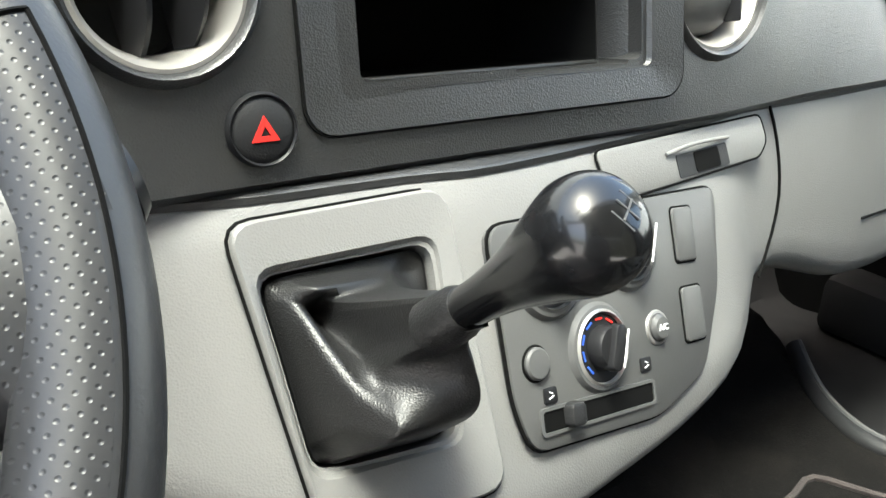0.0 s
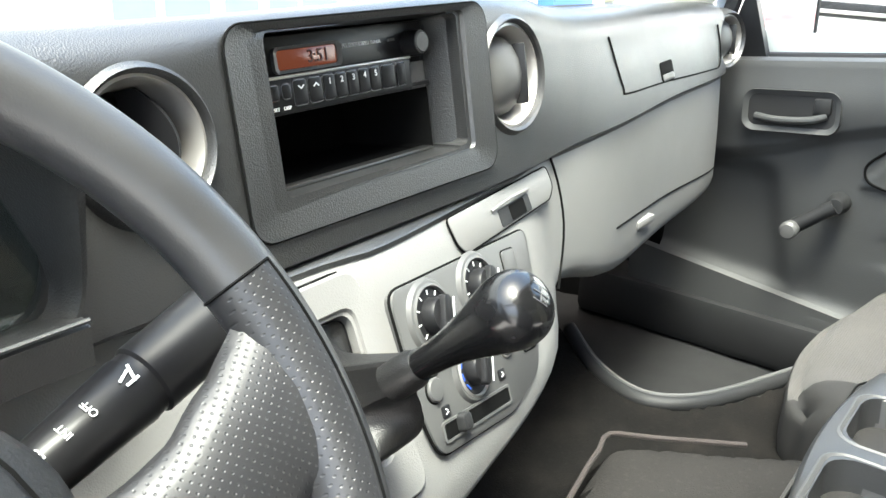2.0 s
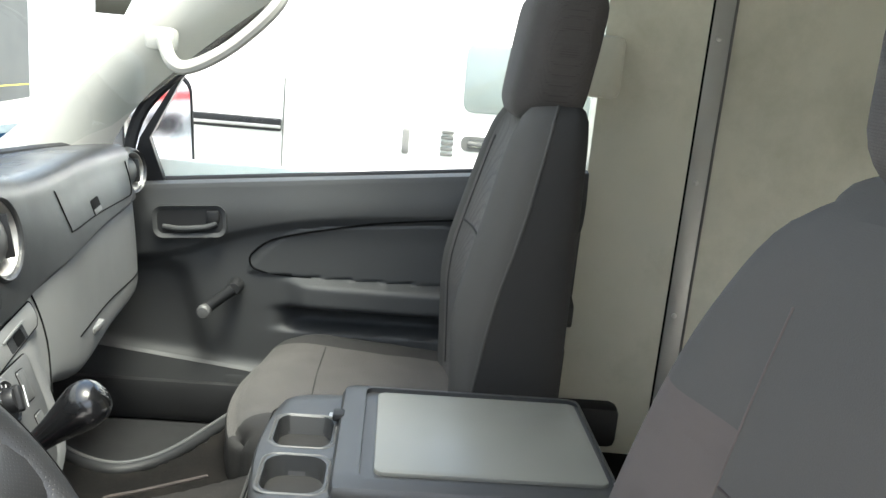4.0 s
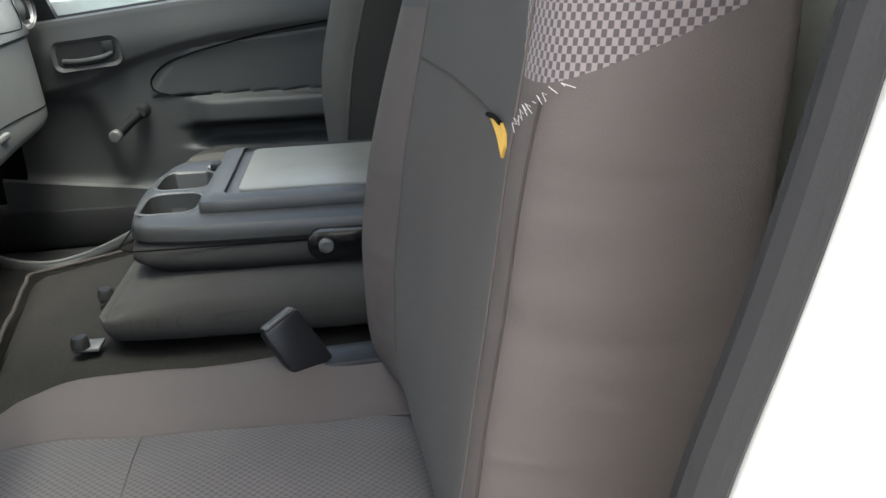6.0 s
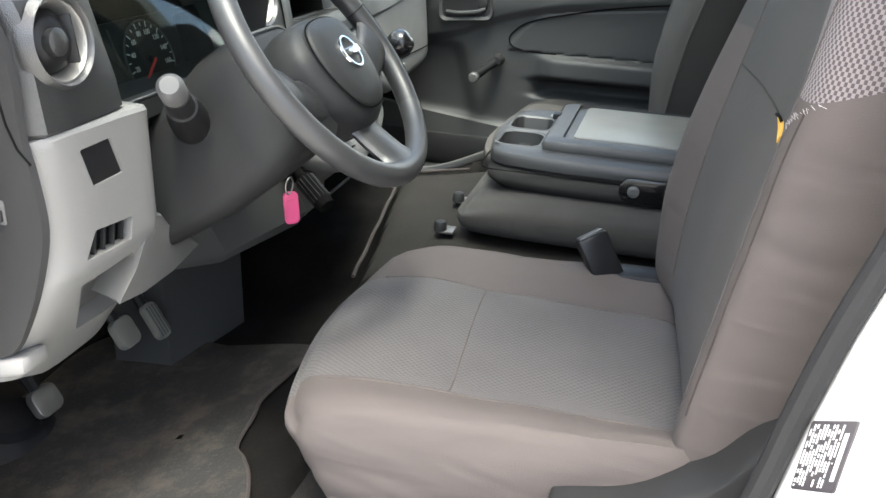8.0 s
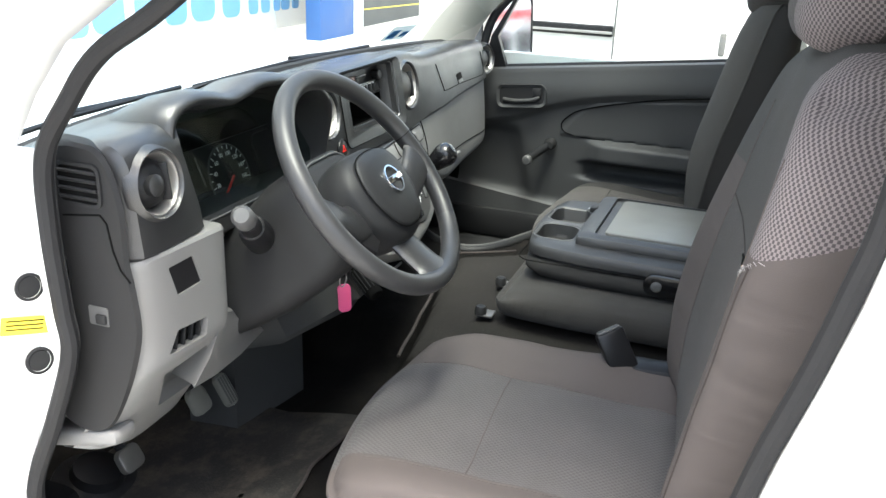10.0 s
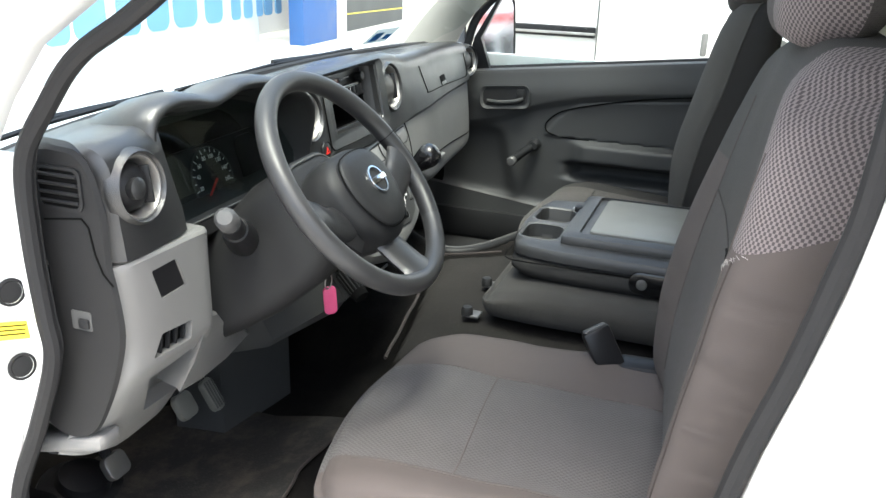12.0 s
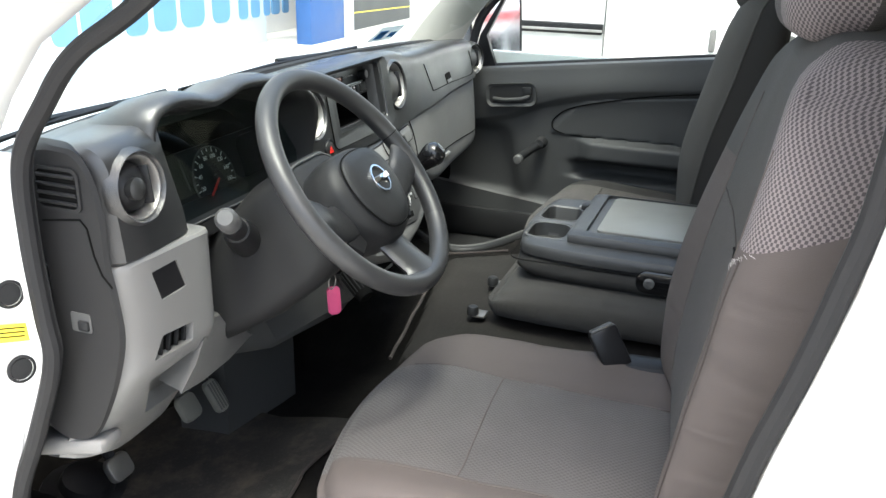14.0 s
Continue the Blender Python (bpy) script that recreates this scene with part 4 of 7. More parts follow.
# ---- radio ----
def radio():
    r = empty("car_radio", RM @ Vector((0, 0.03, -0.05)), "black car radio with amber display and piano keys", "radio")
    m = RM @ Matrix.Translation((0, 0.0235, -0.030))
    part("body", box((0.177, 0.052, 0.08), m=m @ Matrix.Translation((0, 0, -0.042)), r=0.001), SMOOTHBLACK, r)
    part("face", slab(rrect(0.176, 0.0275, 0.002), 0.004, m @ Matrix.Translation((0, 0.0122, 0.002)), 0.001), SMOOTHBLACK, r)
    win = part("display", slab(rrect(0.056, 0.013, 0.002), 0.003, m @ Matrix.Translation((-0.040, 0.0095, 0.0034)), 0.0004), LCD, r, "amber lit display")
    part("display_frame", ring_slab(rrect(0.064, 0.0175, 0.004), rrect(0.057, 0.0137, 0.003), m @ Matrix.Translation((-0.040, 0.0095, 0.0)), 0, 0.0052, 0.0042), MIDGREY, r)
    part("digits", text_bm("3:51", 0.0125, m @ Matrix.Translation((-0.030, 0.0095, 0.0037))), LCDINK, win)
    part("lettering", text_bm("PLL SYNTHESIZED TUNER", 0.0036, m @ Matrix.Translation((-0.004, 0.0135, 0.0022)), align="LEFT"), WPRINT, r)
    part("model_bar", box((0.008, 0.0022, 0.0004), m=m @ Matrix.Translation((0.050, 0.0135, 0.0022))), MIDGREY, r)
    kn = part("volume_knob", lathe([(0.0095, 0), (0.0092, 0.013), (0.0085, 0.0145), (0.001, 0.0150)], m @ Matrix.Translation((0.069, 0.0095, 0.002)), 28), SMOOTHBLACK, r)
    part("knob_cap", lathe([(0.0075, 0.0146), (0.0070, 0.0154), (0.001, 0.0156)], m @ Matrix.Translation((0.069, 0.0095, 0.002)), 24), MIDGREY, kn)
    kb = part("key_rail", slab(rrect(0.150, 0.0245, 0.002), 0.006, m @ Matrix.Translation((-0.012, -0.0135, 0.008)), 0.0015), SMOOTHBLACK, r)
    part("key_rail_top", box((0.150, 0.002, 0.005), m=m @ Matrix.Translation((-0.012, -0.0012, 0.0065)), r=0.0008), STEEL, r)
    xs = [(-0.080, 0.008), (-0.069, 0.007), (-0.0565, 0.012), (-0.0425, 0.012), (-0.029, 0.011), (-0.017, 0.011), (-0.005, 0.011), (0.007, 0.011), (0.019, 0.011), (0.034, 0.015), (0.049, 0.009)]
    for k, (x, w) in enumerate(xs):
        h = 0.017 if k > 1 else 0.010
        key = part("radio_key", slab(rrect(w, h, 0.0022, 3), 0.004, m @ Matrix.Translation((x, -0.0125 + (0.002 if k < 2 else 0), 0.0105)), 0.0012), SMOOTHBLACK, r)
        part("key_edge", ring_slab(rrect(w + 0.0012, h + 0.0012, 0.0026, 3), rrect(w, h, 0.0022, 3), m @ Matrix.Translation((x, -0.0125 + (0.002 if k < 2 else 0), 0)), 0.006, 0.0093), CHROME, r)
        if 4 <= k <= 8:
            part("key_number", text_bm(str(k - 3), 0.006, m @ Matrix.Translation((x, -0.0085, 0.0106))), WPRINT, key)
        elif k in (2, 3):
            s = 1 if k == 2 else -1
            part("key_arrow", join(box((0.0035, 0.0008, 0.0004), m=m @ Matrix.Translation((x - 0.0012, -0.009, 0.0107)) @ pose(0, 0, 0, 0, 0, -40 * s)), box((0.0035, 0.0008, 0.0004), m=m @ Matrix.Translation((x + 0.0012, -0.009, 0.0107)) @ pose(0, 0, 0, 0, 0, 40 * s))), WPRINT, key)
    part("lettering", text_bm("RESET", 0.0034, m @ Matrix.Translation((-0.0805, -0.0215, 0.0083))), WPRINT, r)
    part("lettering", text_bm("DISP", 0.0034, m @ Matrix.Translation((-0.069, -0.0215, 0.0083))), WPRINT, r)
    part("slot_flap", box((0.022, 0.021, 0.003), m=m @ Matrix.Translation((0.075, -0.016, 0.001)), r=0.001), MIDGREY, r)
    close(r)


radio()


# ---- hazard switch ----
def hazard():
    m = frame_at(up_at(-0.156, 0.923), Vector((0, -1, 0.18)))
    h = empty("hazard_switch", m.translation, "round black hazard switch with red triangle", "switch")
    part("bezel", lathe([(0.0175, -0.01), (0.0178, 0.002), (0.0165, 0.0042), (0.0155, 0.003)], m, 36, caps=False), SMOOTHBLACK, h)
    part("button", lathe([(0.0155, -0.01), (0.0153, 0.0025), (0.013, 0.004), (0.001, 0.0045)], m, 36), DARK, h)
    tri = lambda s: [(s * math.cos(radians(a)), s * math.sin(radians(a)) - 0.0012) for a in (90, 210, 330)]
    part("triangle", ring_slab(tri(0.0080), tri(0.0030), m, 0.003, 0.0052), RED, h, "red warning triangle")
    close(h)


hazard()


# ---- instrument cluster ----
def cluster():
    m = frame_at((-0.450, 0.648, 0.975), Vector((0, -1, 0.30)))
    c = empty("instrument_cluster", m.translation, "black instrument cluster with white speed scale and red needle", "instruments")
    part("back", slab(rrect(0.40, 0.14, 0.03), 0.02, m @ Matrix.Translation((0, 0.0, -0.003)), 0.004), DARKHOLE, c)
    g = frame_at((-0.430, 0.622, 0.936), Vector((0, -1, 0.30))) @ Matrix.Scale(0.86, 4)
    part("dial", lathe([(0.056, -0.002), (0.056, 0.001), (0.001, 0.0012)], g, 48), SMOOTHBLACK, c)
    part("dial_rim", lathe([(0.055, 0.0), (0.0565, 0.003), (0.058, 0.0)], g, 56, caps=False), MIDGREY, c)
    for k in range(19):
        a = radians(222 - 264 * k / 18)
        L = 0.008 if k % 2 == 0 else 0.005
        part("scale_mark", box((L, 0.0016, 0.0006), m=g @ pose(0.051 * math.cos(a), 0.051 * math.sin(a), 0.0018, 0, 0, math.degrees(a))), WPRINT, c)
        if k % 2 == 0:
            part("scale_number", text_bm(str(k * 10), 0.0105, g @ pose(0.0395 * math.cos(a), 0.0395 * math.sin(a), 0.0018)), WPRINT, c)
    a = radians(216)
    part("needle", loft([[g @ Vector((0.044 * math.cos(a + d * 0.04), 0.044 * math.sin(a + d * 0.04), z)) for d, z in ((-1, 0.009), (1, 0.009), (1, 0.0105), (-1, 0.0105))], [g @ Vector((0.002 * math.cos(a + d * 1.2), 0.002 * math.sin(a + d * 1.2), z)) for d, z in ((-1, 0.009), (1, 0.009), (1, 0.011), (-1, 0.011))]]), RED, c, "red needle")
    part("needle_hub", lathe([(0.007, 0.002), (0.0065, 0.0075), (0.001, 0.008)], g, 24), SMOOTHBLACK, c)
    part("trip_display", slab(rrect(0.03, 0.014, 0.001), 0.001, g @ Matrix.Translation((0.025, -0.037, 0.003))), DARKHOLE, c)
    part("fuel_gauge", slab(rrect(0.07, 0.10, 0.02), 0.004, g @ Matrix.Translation((0.125, 0.005, 0.001)), 0.002), SMOOTHBLACK, c)
    part("dial_plate", slab(rrect(0.36, 0.125, 0.02), 0.006, g @ Matrix.Translation((0.03, 0.0, -0.0025)), 0.002), SMOOTHBLACK, c)
    part("display_edge", tube([(-0.517, 0.617, 0.984), (-0.503, 0.612, 0.940)], 0.0012, 6), MIDGREY, c)
    part("cover", slab(rrect(0.37, 0.15, 0.04), 0.001, frame_at((-0.45, 0.595, 0.990), Vector((0, -1, 0.42)))), GLASS, c)
    part("sill", loft([[(x, y, z) for y, z in ((0.545, 0.900), (0.545, 0.921), (0.552, 0.924), (0.66, 0.905), (0.66, 0.895))] for x in (-0.628, -0.262)]), BLACK, c)
    # Paler line along the front top edge of the sill.
    part("sill_edge", tube([(-0.626, 0.5455, 0.9245), (-0.262, 0.5455, 0.9245)], 0.0014, 6), MIDGREY, c, "pale edge line")
    close(c)


cluster()


# ---- grey lower dashboard details ----
def lowm(x, z, dz=0.0, s=None):
    e = 0.015
    p = Vector((x, low_face(x, z), z))
    nx = (low_face(x + e, z) - low_face(x - e, z)) / (2 * e)
    nz = (low_face(x, z + e) - low_face(x, z - e)) / (2 * e)
    n = Vector((nx, -1, nz)).normalized()
    return frame_at(p + n * dz, n)


BM = frame_at((-0.1205, 0.5305, 0.815), Vector((0, -1, 0.52)))
HM = frame_at((0.062, 0.5275, 0.802), Vector((0.1224, -0.9115, 0.3926)))
bo = [(-0.062, 0.076), (0.060, 0.077), (0.058, -0.086), (-0.046, -0.082)]


so = quad(bo)
sc = quad([(-0.048, 0.0475), (0.043, 0.0475), (0.034, -0.050), (-0.041, -0.044)], 0.010)
sd = quad([(-0.051, 0.0505), (0.046, 0.0505), (0.037, -0.053), (-0.044, -0.047)], 0.012)
cut(lower, loft([[BM @ Vector((x, y, -0.06)) for x, y in sc], [BM @ Vector((x, y, 0.03)) for x, y in sd]]))
rim = lambda k, z: [BM @ Vector((x * k, y * k, z)) for x, y in so]
part("shift_surround", loft([rim(1.0, -0.03), rim(1.0, 0.004), rim(0.99, 0.0065), rim(0.975, 0.0075), [BM @ Vector((x * 1.06, y * 1.06, 0.006)) for x, y in sd], [BM @ Vector((x, y, 0.001)) for x, y in sd], [BM @ Vector((x * 0.98, y * 0.98, -0.03)) for x, y in sd]], cyclic=True), GREY, dash, "light grey surround of the gear lever")
part("parting_line", tube([BM @ Vector((x * 1.008, y * 1.008, 0.0025)) for x, y in so], 0.001, 6, cyclic=True), DARKHOLE, dash)
part("shift_well", loft([[BM @ Vector((x, y, -0.055)) for x, y in sc], [BM @ Vector((x, y, -0.002)) for x, y in sc]], caps=False), SMOOTHBLACK, dash)


def gear_lever():
    g = empty("gear_lever", BM @ Vector((0, 0, -0.03)), "gear lever, gloss black knob and leatherette boot", "gear lever")
    neck = Vector((-0.127, 0.447, 0.879))
    hem = quad([(-0.048, 0.0475), (0.043, 0.0475), (0.034, -0.050), (-0.041, -0.044)], 0.010, 22)
    loc = BM.inverted() @ neck
    # slack cover: the heights of its folds and hollows over the surround, x, y, height
    FOLDS = [(-0.041, 0.024, 0.014), (-0.036, 0.002, 0.026), (-0.034, -0.014, 0.037), (-0.026, -0.030, 0.056), (-0.011, -0.036, 0.068), (-0.027, 0.037, 0.015), (-0.006, 0.036, 0.018), (0.010, 0.034, 0.020),
             (0.030, 0.036, -0.006), (0.022, 0.026, 0.010), (-0.020, 0.022, 0.006), (-0.016, 0.010, 0.016), (-0.026, 0.004, 0.020), (-0.022, -0.012, 0.044), (-0.010, -0.006, 0.062),
             (0.008, 0.022, 0.046), (0.004, -0.008, 0.082), (0.004, -0.030, 0.074), (0.022, -0.026, 0.050), (0.024, 0.0, 0.040), (-0.047, 0.004, 0.0), (-0.036, -0.036, 0.004)]
    pts = list(FOLDS) + [(x, y, -0.004) for x, y in hem[::6]]
    pts += [(loc.x + 0.010 * math.cos(a), loc.y + 0.010 * math.sin(a) - 0.002, loc.z - 0.004) for a in np.linspace(0, 2 * math.pi, 7)[:-1]]
    P = np.array(pts)
    soft = lambda d: np.sqrt(d * d + 0.004 ** 2)
    A = soft(np.hypot(P[:, None, 0] - P[None, :, 0], P[:, None, 1] - P[None, :, 1]))
    wts = np.linalg.solve(A + 1e-6 * np.eye(len(P)), P[:, 2])
    loops = []
    for t in np.linspace(0, 1, 46):
        row = []
        for x, y in hem:
            a = math.atan2(y - loc.y * 0.5, x - loc.x * 0.5)
            k = t ** 1.1
            px = x * (1 - k) + (loc.x + 0.0095 * math.cos(a)) * k
            py = y * (1 - k) + (loc.y + 0.0095 * math.sin(a)) * k
            z = float(wts @ soft(np.hypot(P[:, 0] - px, P[:, 1] - py)))
            env = math.sin(math.pi * t)
            z += env * (0.0012 * math.sin(7 * a + 9 * t) + 0.0016 * noise.noise((px * 90, py * 90, 3)))
            low = max(0.0, -py - 0.012) / 0.03
            row.append(BM @ Vector((px, py - 0.10 * max(0.0, z) * low * (1 - t), z)))
        loops.append(row)
    bm = loft(loops, caps=False)
    for k in range(2):
        bmesh.ops.smooth_vert(bm, verts=[v for v in bm.verts if not v.is_boundary], factor=0.5, use_axis_x=True, use_axis_y=True, use_axis_z=True)
    part("boot", bm, LEATHER, g, "creased black leatherette boot", 60)
    top = Vector((-0.120, 0.397, 0.924))
    ax = (top - neck).normalized()
    m = frame_at(neck, ax)
    L = (top - neck).length
    part("collar", lathe([(0.0125, -0.024), (0.0115, -0.006), (0.0095, 0.0)], m, 24), LEATHER, g)
    prof = [(0.0088, -0.004), (0.0090, 0.002), (0.0095, 0.015), (0.0118, 0.032), (0.0165, L - 0.016), (0.0198, L - 0.003), (0.0208, L + 0.004), (0.0195, L + 0.012), (0.0155, L + 0.0185), (0.009, L + 0.0222), (0.001, L + 0.0232)]
    sm = [(p.x, p.y) for p in smooth_path([Vector((a, b, 0)) for a, b in prof], 3)]
    cutk = [p for p in sm if p[1] <= L - 0.024]
    part("knob_neck", lathe(cutk + [sm[len(cutk)]], m, 40), GLOSS, g, "", 60)
    part("knob", lathe(sm[len(cutk):], m, 40), GLOSS, g, "gloss black knob, scratched", 60)
    pm = m @ Matrix.Translation((0, 0, L + 0.0232)) @ pose(0, 0, 0, 0, 0, 35)
    for x in (-0.005, 0, 0.005):
        part("shift_mark", box((0.0006, 0.010, 0.0006), m=pm @ Matrix.Translation((x, 0, -abs(x) * 0.12))), MIDGREY, g)
    part("shift_mark", box((0.010, 0.0006, 0.0006), m=pm), MIDGREY, g)
    close(g)


gear_lever()


def heater_controls():
    h = empty("heater_controls", HM.translation, "grey heater control panel with three rotary knobs", "control panel")
    c = [(-0.104, 0.070), (0.112, 0.054), (0.0935, -0.012), (0.060, -0.062), (0.006, -0.074), (-0.106, -0.056), (-0.112, -0.026)]
    o = quad(c, 0.012)
    part("plate", slab(o, 0.008, HM, 0.0012), MIDGREY, h)
    part("outline", tube([HM @ Vector((x * 1.006, y * 1.006, -0.0028)) for x, y in o], 0.0012, 6, cyclic=True), DARKHOLE, h)
    for k, (x, y) in enumerate(((-0.067, 0.038), (0.005, 0.036), (-0.038, -0.0165))):
        m = HM @ Matrix.Translation((x, y, 0)) @ pose(0, 0, 0, 0, 0, -6) @ Matrix.Scale(0.86 if k < 2 else 0.80, 4)
        part("knob_collar", lathe([(0.034, 0.0), (0.031, 0.0035), (0.0285, 0.004)], m, 40, caps=False), MIDGREY, h)
        part("knob_ring", lathe([(0.0285, -0.001), (0.0285, 0.004), (0.0265, 0.0056), (0.0255, 0.002)], m, 40, caps=False), SILVER if k == 2 else MIDGREY, h)
        part("knob_dial", lathe([(0.0257, 0.0), (0.0255, 0.0025), (0.001, 0.0028)], m, 40), SMOOTHBLACK, h)
        kn = part("knob", lathe([(0.0165, 0.002), (0.016, 0.012), (0.0145, 0.0145), (0.001, 0.015)], m, 36), SMOOTHBLACK, h, "black rotary knob")
        gm = m @ pose(0, 0, 0.015, 0, 0, -22)
        part("knob_grip", slab(rrect(0.011, 0.035, 0.005), 0.008, gm @ Matrix.Translation((0, 0, 0.005)), 0.002), SMOOTHBLACK, kn)
        part("pointer", box((0.0013, 0.028, 0.0008), m=gm @ Matrix.Translation((0.0015, 0, 0.0090))), WPRINT, kn)
        for j in range(9):
            a = radians(-40 + 260 * j / 8)
            col = WPRINT
            if k == 2:
                col = BLUEP if math.cos(a) < 0 else RED
            part("dial_mark", box((0.0040 if k < 2 else 0.0075, 0.0011 if k < 2 else 0.0015, 0.0006), m=m @ pose(0.0212 * math.cos(a), 0.0212 * math.sin(a), 0.0030, 0, 0, math.degrees(a) + (90 if k == 2 else 0))), col, h)
    for x, y in ((0.0643, 0.0298), (0.0577, -0.0222)):
        sw = HM @ Matrix.Translation((x, y, 0)) @ pose(0, 0, 0, 0, 0, -7)
        part("blank_switch", slab(rrect(0.0215, 0.0355, 0.003), 0.006, sw @ Matrix.Translation((0, 0, 0.0022)), 0.0015), MIDGREY, h, "blank switch cover")
        part("blank_gap", ring_slab(rrect(0.0240, 0.0380, 0.004), rrect(0.0215, 0.0355, 0.003), sw, -0.002, 0.0005), DARKHOLE, h)
    b = HM @ Matrix.Translation((0.018, -0.0205, 0)) @ pose(0, 0, 0, 0, 0, -8)
    part("button_seat", lathe([(0.0112, 0), (0.0105, 0.0014), (0.0090, 0.0016)], b, 28, caps=False), SILVER, h)
    ac = part("button", lathe([(0.0085, 0), (0.0085, 0.003), (0.0065, 0.0050), (0.001, 0.0055)], b, 28), MIDGREY, h, "round button")
    part("lettering", text_bm("A/C", 0.0056, b @ Matrix.Translation((0, 0, 0.0057))), WPRINT, ac)
    b2 = HM @ Matrix.Translation((-0.0915, -0.0095, 0))
    part("button", lathe([(0.0092, 0), (0.0092, 0.0020), (0.0080, 0.0032), (0.001, 0.0036)], b2, 28), MIDGREY, h, "round blank button")
    part("button_gap", lathe([(0.0092, 0), (0.0098, 0.0012), (0.0106, 0.0)], b2, 28, caps=False), DARKHOLE, h)
    for x, y in ((-0.086, -0.0295), (-0.0005, -0.039)):
        tm = HM @ Matrix.Translation((x, y, 0)) @ pose(0, 0, 0, 0, 0, -8)
        part("symbol_tile", slab(rrect(0.0105, 0.0090, 0.0015), 0.002, tm @ Matrix.Translation((0, 0, 0.001)), 0.0004), SMOOTHBLACK, h)
        part("symbol", join(box((0.004, 0.0006, 0.0005), m=tm @ pose(0, -0.001, 0.0013, 0, 0, 20)), box((0.0025, 0.0006, 0.0005), m=tm @ pose(0, 0.0016, 0.0013, 0, 0, -25))), WPRINT, h)
    sm = HM @ pose(-0.0476, -0.0493, 0, 0, 0, -8.6)
    part("slider_slot", slab(rrect(0.098, 0.0118, 0.002), 0.003, sm @ Matrix.Translation((0, 0, 0.0008))), DARKHOLE, h)
    part("slider_rim", ring_slab(rrect(0.102, 0.0155, 0.003), rrect(0.098, 0.0118, 0.002), sm, -0.001, 0.0016), MIDGREY, h)
    part("slider_knob", slab(rrect(0.012, 0.0135, 0.003), 0.01, sm @ Matrix.Translation((-0.026, 0.001, 0.008)), 0.002), DARK, h)
    close(h)


heater_controls()


def dash_small():
    # cup-holder lid between radio and heater panel
    m = lowm(0.152, 0.874, 0.0)
    o = [(-0.098, 0.016), (0.098, 0.014), (0.100, -0.006), (0.085, -0.016), (-0.085, -0.017), (-0.094, -0.008)]
    q = quad(o, 0.006, 3)
    part("tray_lid", slab(q, 0.004, m @ Matrix.Translation((0, 0, 0.002)), 0.001), GREY, dash, "closed light grey tray lid")
    part("parting_line", tube([m @ Vector((x * 1.01, y * 1.04, 0.001)) for x, y in q], 0.0009, 6, cyclic=True), DARKHOLE, dash)
    part("tray_notch", slab(rrect(0.062, 0.016, 0.002), 0.002, m @ Matrix.Translation((0.012, -0.007, 0.0026))), DARK, dash)
    part("tray_notch_dark", slab(rrect(0.030, 0.014, 0.002), 0.002, m @ Matrix.Translation((0.016, -0.007, 0.0032))), DARKHOLE, dash)
    part("tray_lip", tube(smooth_path([m @ Vector((-0.03, 0.003, 0.003)), m @ Vector((0.0, 0.0055, 0.006)), m @ Vector((0.045, 0.004, 0.004))], 5), 0.0014, 8), GREY, dash)
    # joint between centre and glovebox panels
    pts = [Vector((0.282 - 0.012 * ((z - 0.83) / 0.06) ** 2 * (1 if z > 0.83 else 2.5), 0, z)) for z in np.linspace(0.765, ZB, 10)]
    part("panel_joint", tube([Vector((p.x, low_face(p.x, p.z) - 0.0006, p.z)) for p in pts], 0.0014, 6), DARKHOLE, dash)
    # upper glovebox lid
    pts = [(0.432, 1.012), (0.436, 0.985), (0.455, 0.935), (0.47, 0.926), (0.62, 0.919), (0.80, 0.912), (0.842, 0.915), (0.850, 0.94), (0.845, 0.985)]
    part("parting_line", tube(smooth_path([up_at(x, min(z, interp(x, UP)[1] - 0.03)) + Vector((0, -0.0006, 0)) for x, z in pts], 5), 0.0012, 6), DARKHOLE, dash)
    m = frame_at(up_at(0.628, 0.931) + Vector((0, -0.0005, 0)), face_n(0.628, 0.93))
    part("glovebox_notch", slab(rrect(0.050, 0.026, 0.005), 0.003, m @ Matrix.Translation((0, 0.0, 0.001)), 0.0005), DARKHOLE, dash)
    part("glovebox_latch", slab(rrect(0.046, 0.009, 0.003), 0.003, m @ Matrix.Translation((0, -0.0075, 0.0018)), 0.0008), MIDGREY, dash)
    # lower glovebox lid lines
    ln = [(x, 0.773 - 0.023 * ((x - 0.446) / 0.418)) for x in np.linspace(0.44, 0.88, 12)]
    part("glovebox_shadow_line", tube([Vector((x, low_face(x, z) - 0.0002, z - 0.003)) for x, z in ln], 0.0014, 6), DARKHOLE, dash)
    z = 0.757
    part("glovebox_latch", box((0.05, 0.012, 0.012), (0.545, low_face(0.545, z) - 0.001, z - 0.008), 0.003), GREY, dash)
    # driver side: a grey panel standing proud, with switch blank, coin slot and pocket
    PF = [(-0.774, 0.552, 0.925), (-0.764, 0.530, 0.929), (-0.750, 0.519, 0.932), (-0.730, 0.514, 0.934), (-0.70, 0.512, 0.934), (-0.65, 0.512, 0.933), (-0.615, 0.513, 0.931), (-0.600, 0.518, 0.929), (-0.588, 0.534, 0.926), (-0.578, 0.560, 0.92), (-0.570, 0.60, 0.915)]
    PT = [(p.x, p.y, p.z) for p in smooth_path([Vector(r) for r in PF], 4)]
    BOT = [(-0.774, 0.662), (-0.735, 0.650), (-0.69, 0.627), (-0.66, 0.622), (-0.60, 0.623), (-0.555, 0.634), (-0.48, 0.655)]

